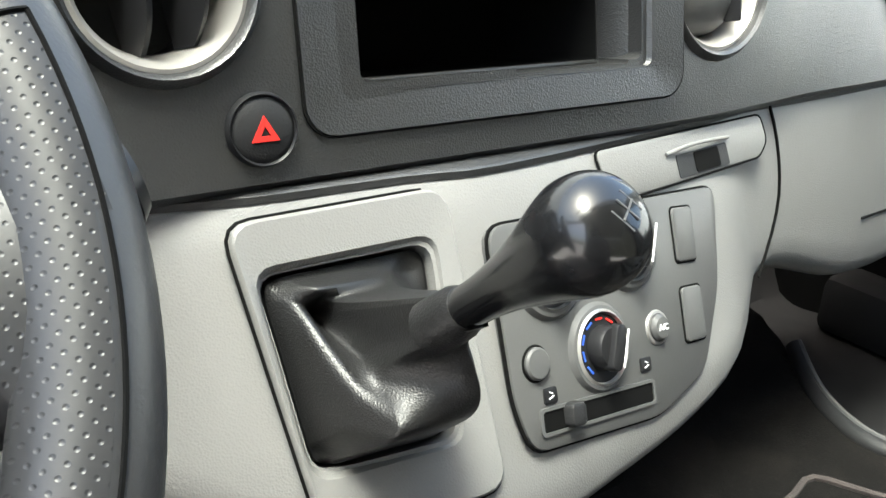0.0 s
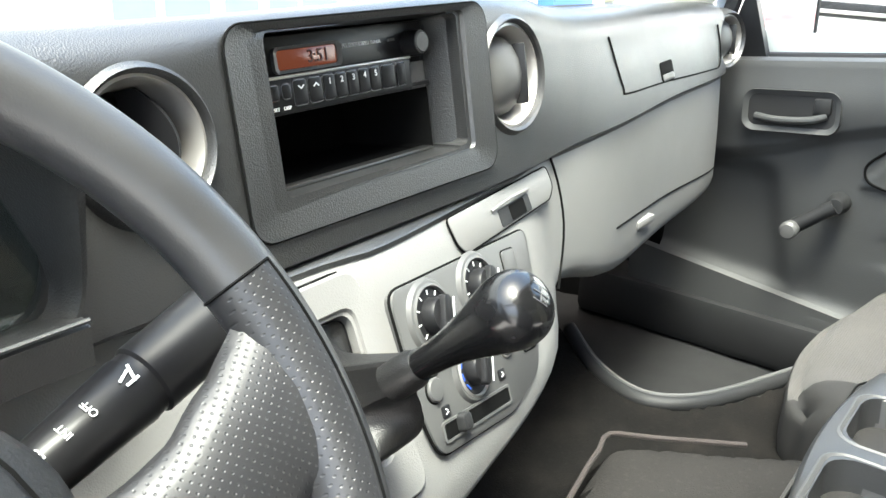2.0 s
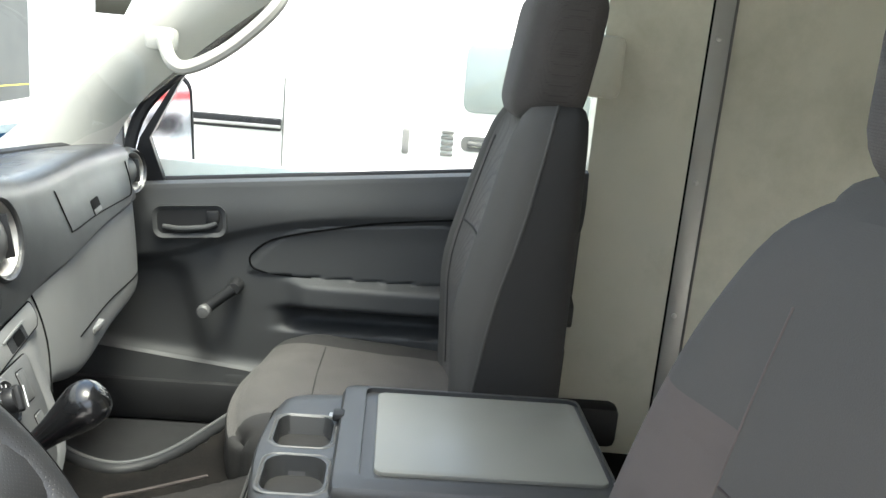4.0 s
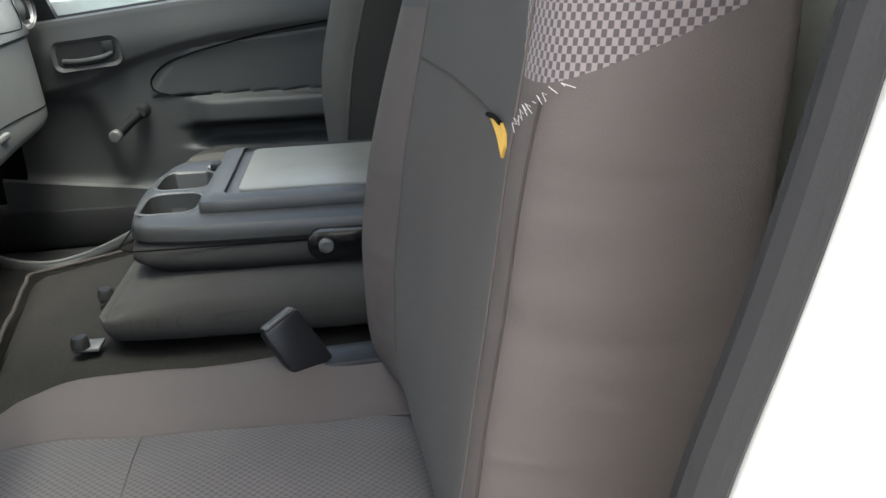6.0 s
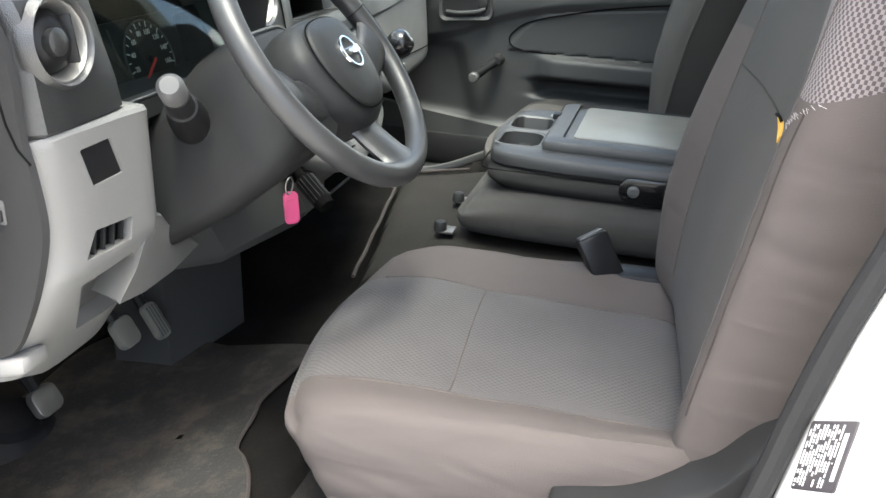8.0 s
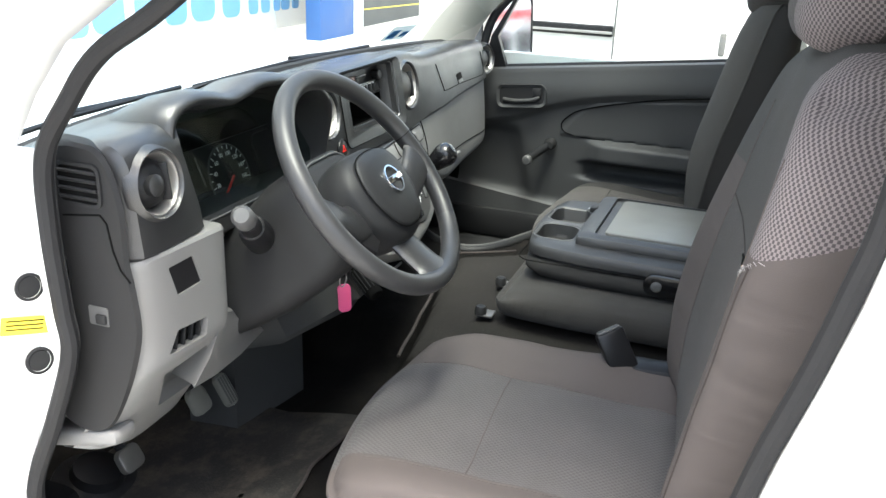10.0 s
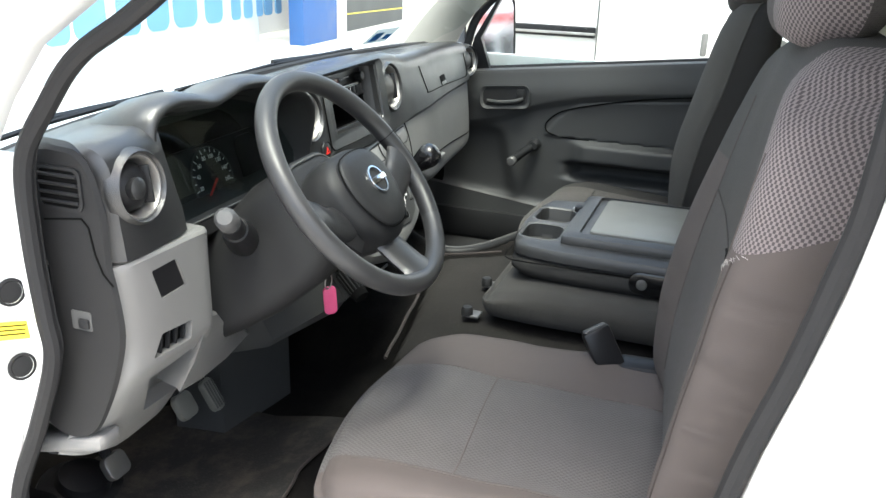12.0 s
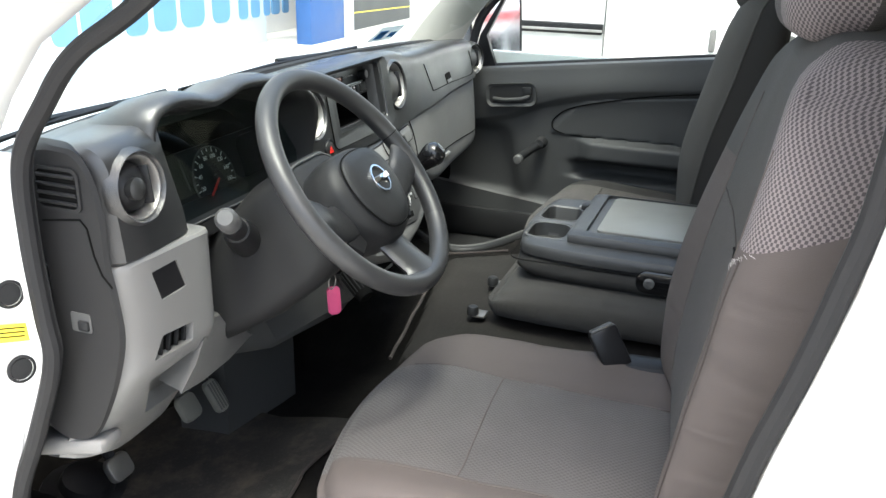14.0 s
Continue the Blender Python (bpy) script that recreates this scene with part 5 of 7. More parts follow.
    def pface(x, z):
        xs = x
        # below the column the panel's edge spreads to the middle and falls back
        w = max(0.0, min(1.0, (0.80 - z) / 0.12))
        if x > -0.62:
            xs = -0.62 + (x + 0.62) * (1 - 0.66 * w)
        y = interp(xs, PT)[0]
        y = y + (0.60 - y) * 0.25 * w * max(0.0, min(1.0, (xs + 0.61) / 0.04))
        k = max(0.0, 0.795 - z)
        return y + 0.72 * k * k / (k + 0.012) - 0.05 * max(0, z - 0.915)

    def pm(x, z):
        e = 0.012
        n = Vector(((pface(x + e, z) - pface(x - e, z)) / (2 * e), -1, (pface(x, z + e) - pface(x, z - e)) / (2 * e))).normalized()
        return frame_at(Vector((x, pface(x, z), z)), n)

    loops = []
    for t in np.linspace(0, 1, 34):
        row = []
        for q in np.linspace(0, 1, 44):
            zt = interp(-0.774 + 0.204 * q, PT)[1]
            x1 = -0.570 + 0.145 * max(0.0, min(1.0, (0.80 - (zt + (0.635 - zt) * t)) / 0.12))
            x = -0.774 + (x1 + 0.774) * q
            z = zt - 0.006 + (interp(x, BOT)[0] + 0.008 - zt + 0.006) * t
            row.append((x, pface(x, z), z))
        loops.append(row)
    lip = [(x, y + 0.003, z + 0.004) for x, y, z in loops[0]]
    back = [(x, max(y + 0.03, 0.63), z + 0.006) for x, y, z in loops[0]]
    foot = [(x, y + 0.004, z - 0.006) for x, y, z in loops[-1]]
    foot2 = [(x, y + 0.018, z - 0.008) for x, y, z in loops[-1]]
    back2 = [(x, max(y + 0.06, 0.74), z + 0.03) for x, y, z in loops[-1]]
    dp = part("driver_panel", loft([back, lip] + loops + [foot, foot2, back2], cyclic=True, closed=False), GREY, dash, "grained light grey panel beside the steering column")

    def sunk(name, corners, cx, cz, depth, m2, label="", r=0.003):
        """A recess with its floor, cut into the panel; corners as (x, z)."""
        m = pm(cx, cz)
        o = quad([((x - cx) / max(m[0][0], 0.3), z - cz) for x, z in corners], r, 3)
        cut(dp, loft([[m @ Vector((x, y, -depth)) for x, y in o], [m @ Vector((x * 1.02, y * 1.02, 0.03)) for x, y in o]]))
        part(name, slab([(x * 0.99, y * 0.99) for x, y in o], 0.002, m @ Matrix.Translation((0, 0, -depth + 0.0015))), m2, dash, label)
        return m

    m = sunk("switch_blank", [(-0.719, 0.911), (-0.674, 0.912), (-0.659, 0.872), (-0.706, 0.871)], -0.689, 0.892, 0.004, SMOOTHBLACK, "black switch blank")
    m = sunk("grille_slot", [(-0.711, 0.827), (-0.652, 0.821), (-0.657, 0.797), (-0.728, 0.801)], -0.686, 0.812, 0.014, DARKHOLE, "slotted black coin tray")
    for k in range(4):
        part("grille_slat", box((0.003, 0.026, 0.006), m=m @ pose(-0.022 + 0.015 * k, 0.0, -0.008, 0, 0, -12), r=0.0008), DARK, dash)
    # Pocket floor is the panel's own grey, darkened to paint its shade.
    sunk("pocket", [(-0.728, 0.780), (-0.645, 0.786), (-0.590, 0.664), (-0.676, 0.676)], -0.660, 0.725, 0.022, MIDGREY, "shallow open pocket, shade painted in its grey floor", 0.006)
    # side end cap with small demister outlet
    cap = [(0.61, 1.058), (0.570, 1.064), (0.549, 1.058), (0.534, 1.036), (0.524, 0.99), (0.524, 0.94), (0.518, 0.90), (0.515, 0.85), (0.528, 0.80), (0.548, 0.752), (0.572, 0.712), (0.600, 0.696), (0.63, 0.698), (0.650, 0.72), (0.63, 0.80), (0.61, 0.90), (0.620, 1.0)]
    o = [(p.x, p.y) for p in smooth_path([Vector((y, z, 0)) for y, z in cap], 4, cyclic=True)]
    part("end_cap", loft([[(-0.745, y + 0.028, z) for y, z in o], [(-0.760, y + 0.010, z) for y, z in o], [(-0.770, y, z) for y, z in o], [(-0.775, 0.575 + (y - 0.575) * 0.93, 0.87 + (z - 0.87) * 0.98) for y, z in o]]), SHROUD, dash, "dark grey end cap of the dashboard")
    m = frame_at((-0.7755, 0.578, 1.019), (-1, 0, 0))
    part("demister_frame", ring_slab(rrect(0.062, 0.050, 0.010), rrect(0.054, 0.042, 0.008), m, -0.002, 0.002), DARK, dash)
    part("demister_hole", slab(rrect(0.054, 0.042, 0.008), 0.001, m @ Matrix.Translation((0, 0, 0.0006))), DARKHOLE, dash)
    for k in range(4):
        part("demister_slat", box((0.052, 0.004, 0.003), m=m @ pose(0, -0.015 + 0.010 * k, 0.0016, 35, 0, 0), r=0.0006), DARK, dash)
    part("fuse_cover_line", tube([(-0.7755, y, z) for y, z in ((0.605, 0.980), (0.553, 0.987), (0.545, 0.978), (0.540, 0.947), (0.532, 0.925), (0.520, 0.912))], 0.0012, 6), DARKHOLE, dash)
    m = frame_at((-0.7755, 0.570, 0.862), (-1, 0, 0))
    part("fuse_cover_notch", slab(rrect(0.028, 0.024, 0.003), 0.001, m @ Matrix.Translation((0, 0, 0.0008))), MIDGREY, dash)
    part("fuse_cover_tab", slab(rrect(0.014, 0.012, 0.002), 0.003, m @ Matrix.Translation((0.004, -0.003, 0.004)), 0.001), DARK, dash)
    part("base_trim", rbox((-0.777, 0.566, 0.680), (-0.735, 0.700, 0.704), 0.010, (6, 10, 4), lambda p, u, v, w: Vector((p.x, p.y, p.z - 0.25 * (p.y - 0.577)))), GREY, dash, "light grey foot of the panel")
    part("knee_panel", loft([[(x, y, 0.745) for x, y in ((-0.50, 0.665), (-0.41, 0.585), (-0.22, 0.555), (-0.18, 0.61), (-0.18, 0.76), (-0.50, 0.76))], [(x, y, 0.66) for x, y in ((-0.47, 0.655), (-0.385, 0.560), (-0.19, 0.523), (-0.165, 0.59), (-0.165, 0.76), (-0.47, 0.76))], [(x, y, 0.640) for x, y in ((-0.46, 0.665), (-0.375, 0.575), (-0.20, 0.535), (-0.17, 0.60), (-0.17, 0.76), (-0.46, 0.76))]]), DOOR, dash, "dark grey knee panel")
    facet = [(-0.609, 0.516, 0.806), (-0.527, 0.556, 0.768), (-0.483, 0.560, 0.726), (-0.443, 0.566, 0.697), (-0.521, 0.556, 0.694), (-0.605, 0.540, 0.706), (-0.677, 0.522, 0.727), (-0.650, 0.515, 0.759), (-0.623, 0.5135, 0.798)]
    part("panel_return", loft([facet, [(x + 0.004, y + 0.006, z + 0.002) for x, y, z in facet], [(x + 0.02, y + 0.05, z) for x, y, z in facet]]), GREY, dash, "light grey return of the panel under the column")
    part("stack_foot", loft([[(x, 0.543 + d, 0.70), (x, 0.545 + d, 0.66), (x, 0.556 + d, 0.625 + k), (x, 0.585 + d, 0.602 + k), (x, 0.75, 0.60 + k), (x, 0.75, 0.70)] for x, d, k in ((-0.19, 0.03, 0.0), (-0.175, 0.008, 0.0), (-0.13, 0.0, 0.0), (0.0, 0.0, 0.004), (0.10, 0.006, 0.02), (0.16, 0.02, 0.04), (0.19, 0.05, 0.05))]), GREY, dash, "light grey foot of the centre console")
    # Solid near-black block stands for the shade in the slot.
    part("stack_slot", box((0.165, 0.03, 0.026), (0.015, 0.556, 0.657), 0.003), DARKHOLE, dash, "black block painting the shade of an open slot")
    part("slot_lip", box((0.15, 0.02, 0.006), (-0.03, 0.550, 0.641), 0.0025), GREY, dash)


dash_small()
close(dash)


# ---- steering wheel and column ----
WC = Vector((-0.442, 0.379, 0.966))
WN = Vector((0.02, -math.cos(radians(39)), math.sin(radians(39)))).normalized()
WM = frame_at(WC, WN)


def steering():
    w = empty("steering_wheel", WC, "dark grey worn steering wheel with three spokes", "steering wheel")
    R = 0.163
    rim = [WM @ Vector((R * math.cos(a), R * math.sin(a), 0)) for a in np.linspace(0, 2 * math.pi, 145)[:-1]]
    bm = tube(rim, 0.0142, 24, cyclic=True)
    back = WM.inverted()

    def gripped(c):
        p = back @ c
        return -40 < math.degrees(math.atan2(p.y, p.x)) < 12.6 and (math.hypot(p.x, p.y) < R + 0.004 and p.z > -0.011)

    part("grip", pick(bm, lambda c, n: gripped(c)), PERF, w, "dotted grip on the rim", 60)
    a = radians(12.5)
    arc = [WM @ Vector(((R + 0.0143 * math.cos(b)) * math.cos(a), (R + 0.0143 * math.cos(b)) * math.sin(a), 0.0143 * math.sin(b))) for b in np.linspace(radians(72), radians(220), 16)]
    line = [WM @ Vector(((R + 0.0043) * math.cos(b), (R + 0.0043) * math.sin(b), 0.0136)) for b in np.linspace(radians(-40), a, 24)]
    for p in (arc, line):
        part("grip_seam", tube(p, 0.0006, 5), DARKHOLE, w)
    part("rim", bm, WHEEL, w, "thick dark grey rim, shiny with wear", 60)

    def spoke(path, wid, thick):
        loops = []
        P = smooth_path(path, 5)
        n = len(P)
        for i, p in enumerate(P):
            t = i / (n - 1) * (len(wid) - 1)
            k = min(int(t), len(wid) - 2)
            ww = wid[k] + (wid[k + 1] - wid[k]) * (t - k)
            d = (P[min(i + 1, n - 1)] - P[max(i - 1, 0)])
            d = Vector((d.x, d.y, 0)).normalized()
            s = Vector((-d.y, d.x, 0))
            loops.append([WM @ (p + s * ww * math.cos(a) + Vector((0, 0, thick * math.sin(a)))) for a in np.linspace(0, 2 * math.pi, 15)[:-1]])
        return loft(loops)

    for s in (-1, 1):
        part("spoke", spoke([Vector((s * 0.04, -0.036, -0.020)), Vector((s * 0.09, -0.035, -0.014)), Vector((s * 0.120, -0.026, -0.007)), Vector((s * 0.139, -0.0165, -0.003)), Vector((s * 0.158, -0.014, -0.001))], (0.030, 0.027, 0.025, 0.027, 0.043), 0.0110), PERF, w, "dotted grip of a side spoke", 60)
    part("spoke", spoke([Vector((0.0, -0.05, -0.022)), Vector((0.0, -0.10, -0.016)), Vector((0.0, -0.138, -0.006)), Vector((0.0, -0.158, 0))], (0.042, 0.032, 0.034, 0.052), 0.0115), WHEEL, w, "smooth lower spoke", 60)
    hub = []
    o = [(p.x, p.y) for p in smooth_path([Vector((x, y, 0)) for x, y in ((0, 0.072), (0.05, 0.066), (0.078, 0.035), (0.080, 0.0), (0.066, -0.045), (0.035, -0.075), (0, -0.082), (-0.035, -0.075), (-0.066, -0.045), (-0.080, 0.0), (-0.078, 0.035), (-0.05, 0.066))], 4, cyclic=True)]
    for s, z in ((0.98, -0.05), (1.06, -0.02), (1.02, 0.004), (0.94, 0.014), (0.7, 0.022), (0.4, 0.026), (0.05, 0.027)):
        hub.append([WM @ Vector((x * s * 0.94, y * s * 0.9 - 0.020, z - 0.006)) for x, y in o])
    part("hub", loft(hub), DARK, w, "padded dark grey hub", 60)
    pad = [(p.x, p.y) for p in smooth_path([Vector((x, y, 0)) for x, y in ((0, 0.060), (0.045, 0.052), (0.062, 0.02), (0.058, -0.02), (0.035, -0.058), (0, -0.068), (-0.035, -0.058), (-0.058, -0.02), (-0.062, 0.02), (-0.045, 0.052))], 4, cyclic=True)]
    part("pad", loft([[WM @ Vector((x * s, y * s * 0.92 - 0.018, z - 0.006)) for x, y in pad] for s, z in ((1.0, 0.010), (1.0, 0.0225), (0.96, 0.0255), (0.7, 0.0295), (0.4, 0.0315), (0.03, 0.032))]), DARK, w, "smooth airbag cover", 60)
    part("pad_gap", tube([WM @ Vector((x * 1.008, y * 0.928 - 0.018, 0.0155)) for x, y in pad], 0.0012, 6, cyclic=True), DARKHOLE, w)
    em = WM @ Matrix.Translation((0, -0.014, 0.026))
    part("emblem", join(lathe([(0.0175, 0), (0.0180, 0.003), (0.0205, 0.003), (0.0210, 0)], em, 40, caps=False), box((0.044, 0.009, 0.004), m=em @ Matrix.Translation((0, 0, 0.0025)), r=0.001)), CHROME, w, "round chrome emblem")
    for s in (-1, 1):
        part("switch_cover", loft([[WM @ Vector((s * x * k + s * 0.095 * (1 - k), y * k - 0.06 * (1 - k) * 1, z)) for x, y in ((0.066, -0.050), (0.105, -0.046), (0.108, -0.056), (0.085, -0.085), (0.060, -0.075))] for k, z in ((1, -0.030), (1, -0.016), (0.9, -0.011))]), SMOOTHBLACK, w)
    close(w)
    # column shroud
    c = empty("steering_column", (-0.42, 0.52, 0.80), "dark grey plastic steering column shroud", "steering column")
    ax = -WN
    loops = []
    for t, w2, h2, dz, r in ((0.045, 0.062, 0.058, 0.0, 0.03), (0.06, 0.082, 0.075, -0.002, 0.03), (0.10, 0.092, 0.080, -0.008, 0.03), (0.17, 0.100, 0.074, -0.018, 0.03), (0.24, 0.104, 0.062, -0.022, 0.03), (0.29, 0.105, 0.055, -0.020, 0.03)):
        loops.append([WC + ax * t * Vector((0, 1, 0)).y + Vector((0, 0, dz)) + (WM.to_3x3() @ Vector((x, y, 0))) for x, y in rrect(2 * w2, 2 * h2, r, 4)])
    part("shroud", loft(loops), SHROUD, c, "", 60)
    part("shroud_joint", tube([WC + ax * 0.05 + (WM.to_3x3() @ Vector((x, y, 0))) for x, y in rrect(0.142, 0.134, 0.04, 5)], 0.002, 6, cyclic=True), MIDGREY, c)
    # stalks
    a = Vector((-0.535, 0.505, 0.890))
    tip = Vector((-0.640, 0.460, 0.958))
    st = part("light_stalk", tube([a, a.lerp(tip, 0.3), a.lerp(tip, 0.55), a.lerp(tip, 0.56), a.lerp(tip, 0.86)], [0.022, 0.0215, 0.017, 0.0145, 0.0145], 20), SMOOTHBLACK, c, "black light stalk")
    part("stalk_tip", tube([a.lerp(tip, 0.86), a.lerp(tip, 0.87), a.lerp(tip, 1.05), a.lerp(tip, 1.1)], [0.0130, 0.0140, 0.0140, 0.0095], 20), MIDGREY, st, "grey turning tip")
    a = WC + ax * 0.105 + Vector((0.075, 0, 0.005))
    tip = Vector((-0.244, 0.470, 0.944))
    st = part("wiper_stalk", tube([a, a.lerp(tip, 0.25), a.lerp(tip, 0.3), a.lerp(tip, 0.62), a.lerp(tip, 0.63), a.lerp(tip, 0.66), a.lerp(tip, 0.67), a.lerp(tip, 0.97), tip], [0.010, 0.0115, 0.013, 0.0155, 0.0150, 0.0150, 0.0165, 0.0170, 0.0135], 22), SMOOTHBLACK, c, "black wiper stalk with white print")
    d = (tip - a).normalized()
    n = (Vector((-0.45, -0.5, 0.75)) - d * Vector((-0.45, -0.5, 0.75)).dot(d)).normalized()
    for k, txt in enumerate(("OFF", "INT", "LO", "HI")):
        m = Matrix((d, n.cross(d), n)).transposed().to_4x4()
        m.translation = a.lerp(tip, 0.46 - 0.09 * k) + n * (0.0147 - 0.0010 * k)
        part("lettering", text_bm(txt, 0.0044, m @ pose(0, 0, 0, 0, 0, 90)), WPRINT, st)
    m.translation = a.lerp(tip, 0.60) + n * 0.0158
    part("wiper_symbol", join(box((0.006, 0.0012, 0.0006), m=m @ pose(-0.001, 0.001, 0, 0, 0, 20)), box((0.0012, 0.008, 0.0006), m=m @ pose(0.002, 0, 0, 0, 0, -20)), box((0.006, 0.0012, 0.0006), m=m @ pose(0, -0.003, 0, 0, 0, 0))), WPRINT, st)
    # ignition, key ring and tag, tilt lever
    close(c)
    k = empty("key_tag", (-0.312, 0.493, 0.72), "pink plastic key tag hanging from the ignition", "key tag")
    part("ring", tube([(-0.316 + 0.012 * math.cos(t), 0.492, 0.748 + 0.012 * math.sin(t)) for t in np.linspace(0, 2 * math.pi, 25)[:-1]], 0.0011, 8, cyclic=True), STEEL, k, "steel split ring")
    m = frame_at((-0.309, 0.493, 0.712), (-0.75, -0.65, 0.0)) @ pose(0, 0, 0, 0, 0, 3)
    part("tag", slab(rrect(0.022, 0.050, 0.008), 0.004, m @ Matrix.Translation((0, 0, 0.002)), 0.001), PINK, k)
    part("tag_window", slab(rrect(0.015, 0.032, 0.003), 0.001, m @ Matrix.Translation((0, -0.004, 0.0024))), PINK, k)
    part("key", box((0.006, 0.035, 0.02), (-0.318, 0.512, 0.765), 0.002), SMOOTHBLACK, k)
    close(k)


steering()


def parking_brake():
    """The pull handle that comes out beside the column."""
    p = empty("parking_brake", (-0.20, 0.555, 0.71), "black pull handle of the parking brake, ribbed grip", "brake handle")
    d = Vector((-0.32, -0.78, -0.55)).normalized()
    m = frame_at((-0.212, 0.535, 0.742), d)
    part("socket", lathe([(0.024, -0.02), (0.024, 0.004), (0.021, 0.006), (0.018, 0.002), (0.017, -0.02)], m, 28, caps=False), DARKHOLE, p)
    part("socket_floor", lathe([(0.017, 0.0), (0.001, 0.0)], m @ Matrix.Translation((0, 0, -0.01)), 24), DARKHOLE, p)
    part("shaft", lathe([(0.008, -0.01), (0.008, 0.03)], m, 18), DARKHOLE, p)
    g = m @ Matrix.Translation((0, 0, 0.026))
    part("grip", lathe([(0.010, 0.0), (0.0145, 0.003), (0.0150, 0.05), (0.0135, 0.062), (0.001, 0.066)], g, 24), DARKHOLE, p)
    for k in range(14):
        a = 2 * math.pi * k / 14
        part("grip_rib", box((0.0022, 0.0022, 0.044), m=g @ Matrix.Translation((0.0146 * math.cos(a), 0.0146 * math.sin(a), 0.027))), DARK, p)
    close(p)


parking_brake()


# ---- driver seat ----
def slice_at(bm, xs):
    """Cuts edges into a mesh along planes across x, so that panels meet in clean seams."""
    for x in xs:
        bmesh.ops.bisect_plane(bm, geom=bm.verts[:] + bm.edges[:] + bm.faces[:], plane_co=(x, 0, 0), plane_no=(1, 0, 0))


def driver_seat():
    s = empty("driver_seat", (-0.42, 0.13, 0.49), "driver seat in grey and brown woven fabric, torn", "seat")
    x0, x1 = -0.685, -0.165

    def cush(p, u, v, w):
        p = p.copy()
        side = abs(u)
        # side bolsters stand up, the middle dips, the front rolls over
        if w > 0:
            p.z += (0.022 + 0.040 * (1 - v) * 0.5) * max(0, (side - 0.50) / 0.50) ** 1.3 * (1 - max(0, v) ** 4) * w
            p.z -= 0.030 * max(0, v - 0.45) ** 2 / 0.3 * w
            p.z -= 0.030 * (1 - v) * 0.5 * w
        t = max(0.0, v)
        p.x = -0.425 + (p.x + 0.425) * (1 - 0.10 * t ** 3 - 0.03 * ((1 - w) / 2) ** 2)
        p.y -= 0.035 * u * u * (v > 0) * v
        p.y -= 0.05 * ((1 - w) / 2) ** 2 * max(0, v) ** 2
        if u > 0.3 and w > -0.5:
            p.z -= 0.030 * ((u - 0.3) / 0.7) ** 1.2 * (1 - 0.75 * max(0.0, v)) * min(1, w + 0.5)
        p.z += 0.003 * noise.noise((p.x * 14, p.y * 14, 1))
        if u < -0.7:
            p.x += 0.004 * noise.noise((p.y * 9 + p.z * 22, p.z * 16, 4))
        return p

    bm = rbox((x0, -0.10, 0.505), (x1, 0.398, 0.648), 0.045, (34, 30, 10), cush)

    def flat(c):
        """The place across the cushion before it was tapered."""
        v = max(0.0, min(1.0, (c.y + 0.035 * ((c.x + 0.42) / 0.26) ** 2 - 0.149) / 0.249))
        return -0.425 + (c.x + 0.425) / (1 - 0.10 * v ** 3)

    mid = pick(bm, lambda c, n: n.z > 0.25 and -0.600 < flat(c) < -0.300)
    front = pick(mid, lambda c, n: c.y > 0.190)
    part("cushion_centre", mid, CUSHFAB, s, "woven grey centre panel", 80)
    part("cushion_front", front, CUSHFAB, s, "", 80)
    part("cushion_sides", bm, SIDEFAB, s, "brown grey side fabric", 80)
    seam = lambda pts, r=0.0012: tube(smooth_path(pts, 6), r, 6)

    def top(x, y):
        u, v = (x + 0.425) / 0.26, (y - 0.149) / 0.249
        p = cush(Vector((x, y, 0.648)), max(-1, min(1, u)), max(-1, min(1, v)), 1)
        return p

    for xs in (-0.600, -0.300):
        part("seam", seam([top(xs, y) + Vector((0, 0, 0.0002)) for y in np.linspace(-0.09, 0.34, 12)], 0.0012), SIDEFAB, s)
    part("seam", seam([top(x, 0.190) + Vector((0, 0, 0.0004)) for x in np.linspace(-0.598, -0.302, 8)], 0.0010), SIDEFAB, s)
    rows = []
    for z, d, g in ((0.490, 0.040, 0.012), (0.497, 0.032, 0.004), (0.512, 0.022, 0.0), (0.535, 0.010, 0.0), (0.56, 0.008, 0.006), (0.60, 0.045, 0.035)):
        o = [(-0.684 + g, 0.045), (-0.684 + g, 0.12), (-0.682 + g, 0.20), (-0.676 + g, 0.275 - d * 0.4), (-0.655 + g, 0.325 - d), (-0.60, 0.345 - d), (-0.45, 0.352 - d), (-0.25, 0.345 - d), (-0.20, 0.30 - d), (-0.20, 0.045)]
        rows.append([(p.x + 0.0025 * noise.noise((p.y * 14, z * 30, 2)), p.y, z) for p in smooth_path([(x, y, 0) for x, y in o], 5)])
    part("base_cover", loft(rows, closed=True), SIDEFAB, s, "stretched fabric skirt", 60)

    # backrest
    def back(p, u, v, w):
        p = p.copy()
        h = (w + 1) / 2
        side = abs(u)
        if v > 0:
            p.y += 0.032 * max(0, (side - 0.5) / 0.5) ** 1.3 * (1 - 0.55 * h) * v - 0.022 * (1 - side) * v
            p.y -= max(0, u) * v * (0.018 + 0.030 * max(0, (0.29 - h) / 0.29) ** 1.5 + 0.028 * max(0, (h - 0.40) / 0.4) ** 1.3)
        else:
            p.y += 0.050 * h * -v
            p.y += 0.014 * math.sin(math.pi * min(1, h * 1.6)) * v
        p.y -= 0.085 * h ** 1.25 - 0.070 * (p.x + 0.42) * (v + 1) / 2 - 0.002
        p.x = -0.42 + (p.x + 0.42) * (1 - 0.24 * max(0, (h - 0.62) / 0.38) ** 2 - 0.04 * (1 - h) ** 2)
        p.z -= 0.035 * side ** 3 * h ** 4
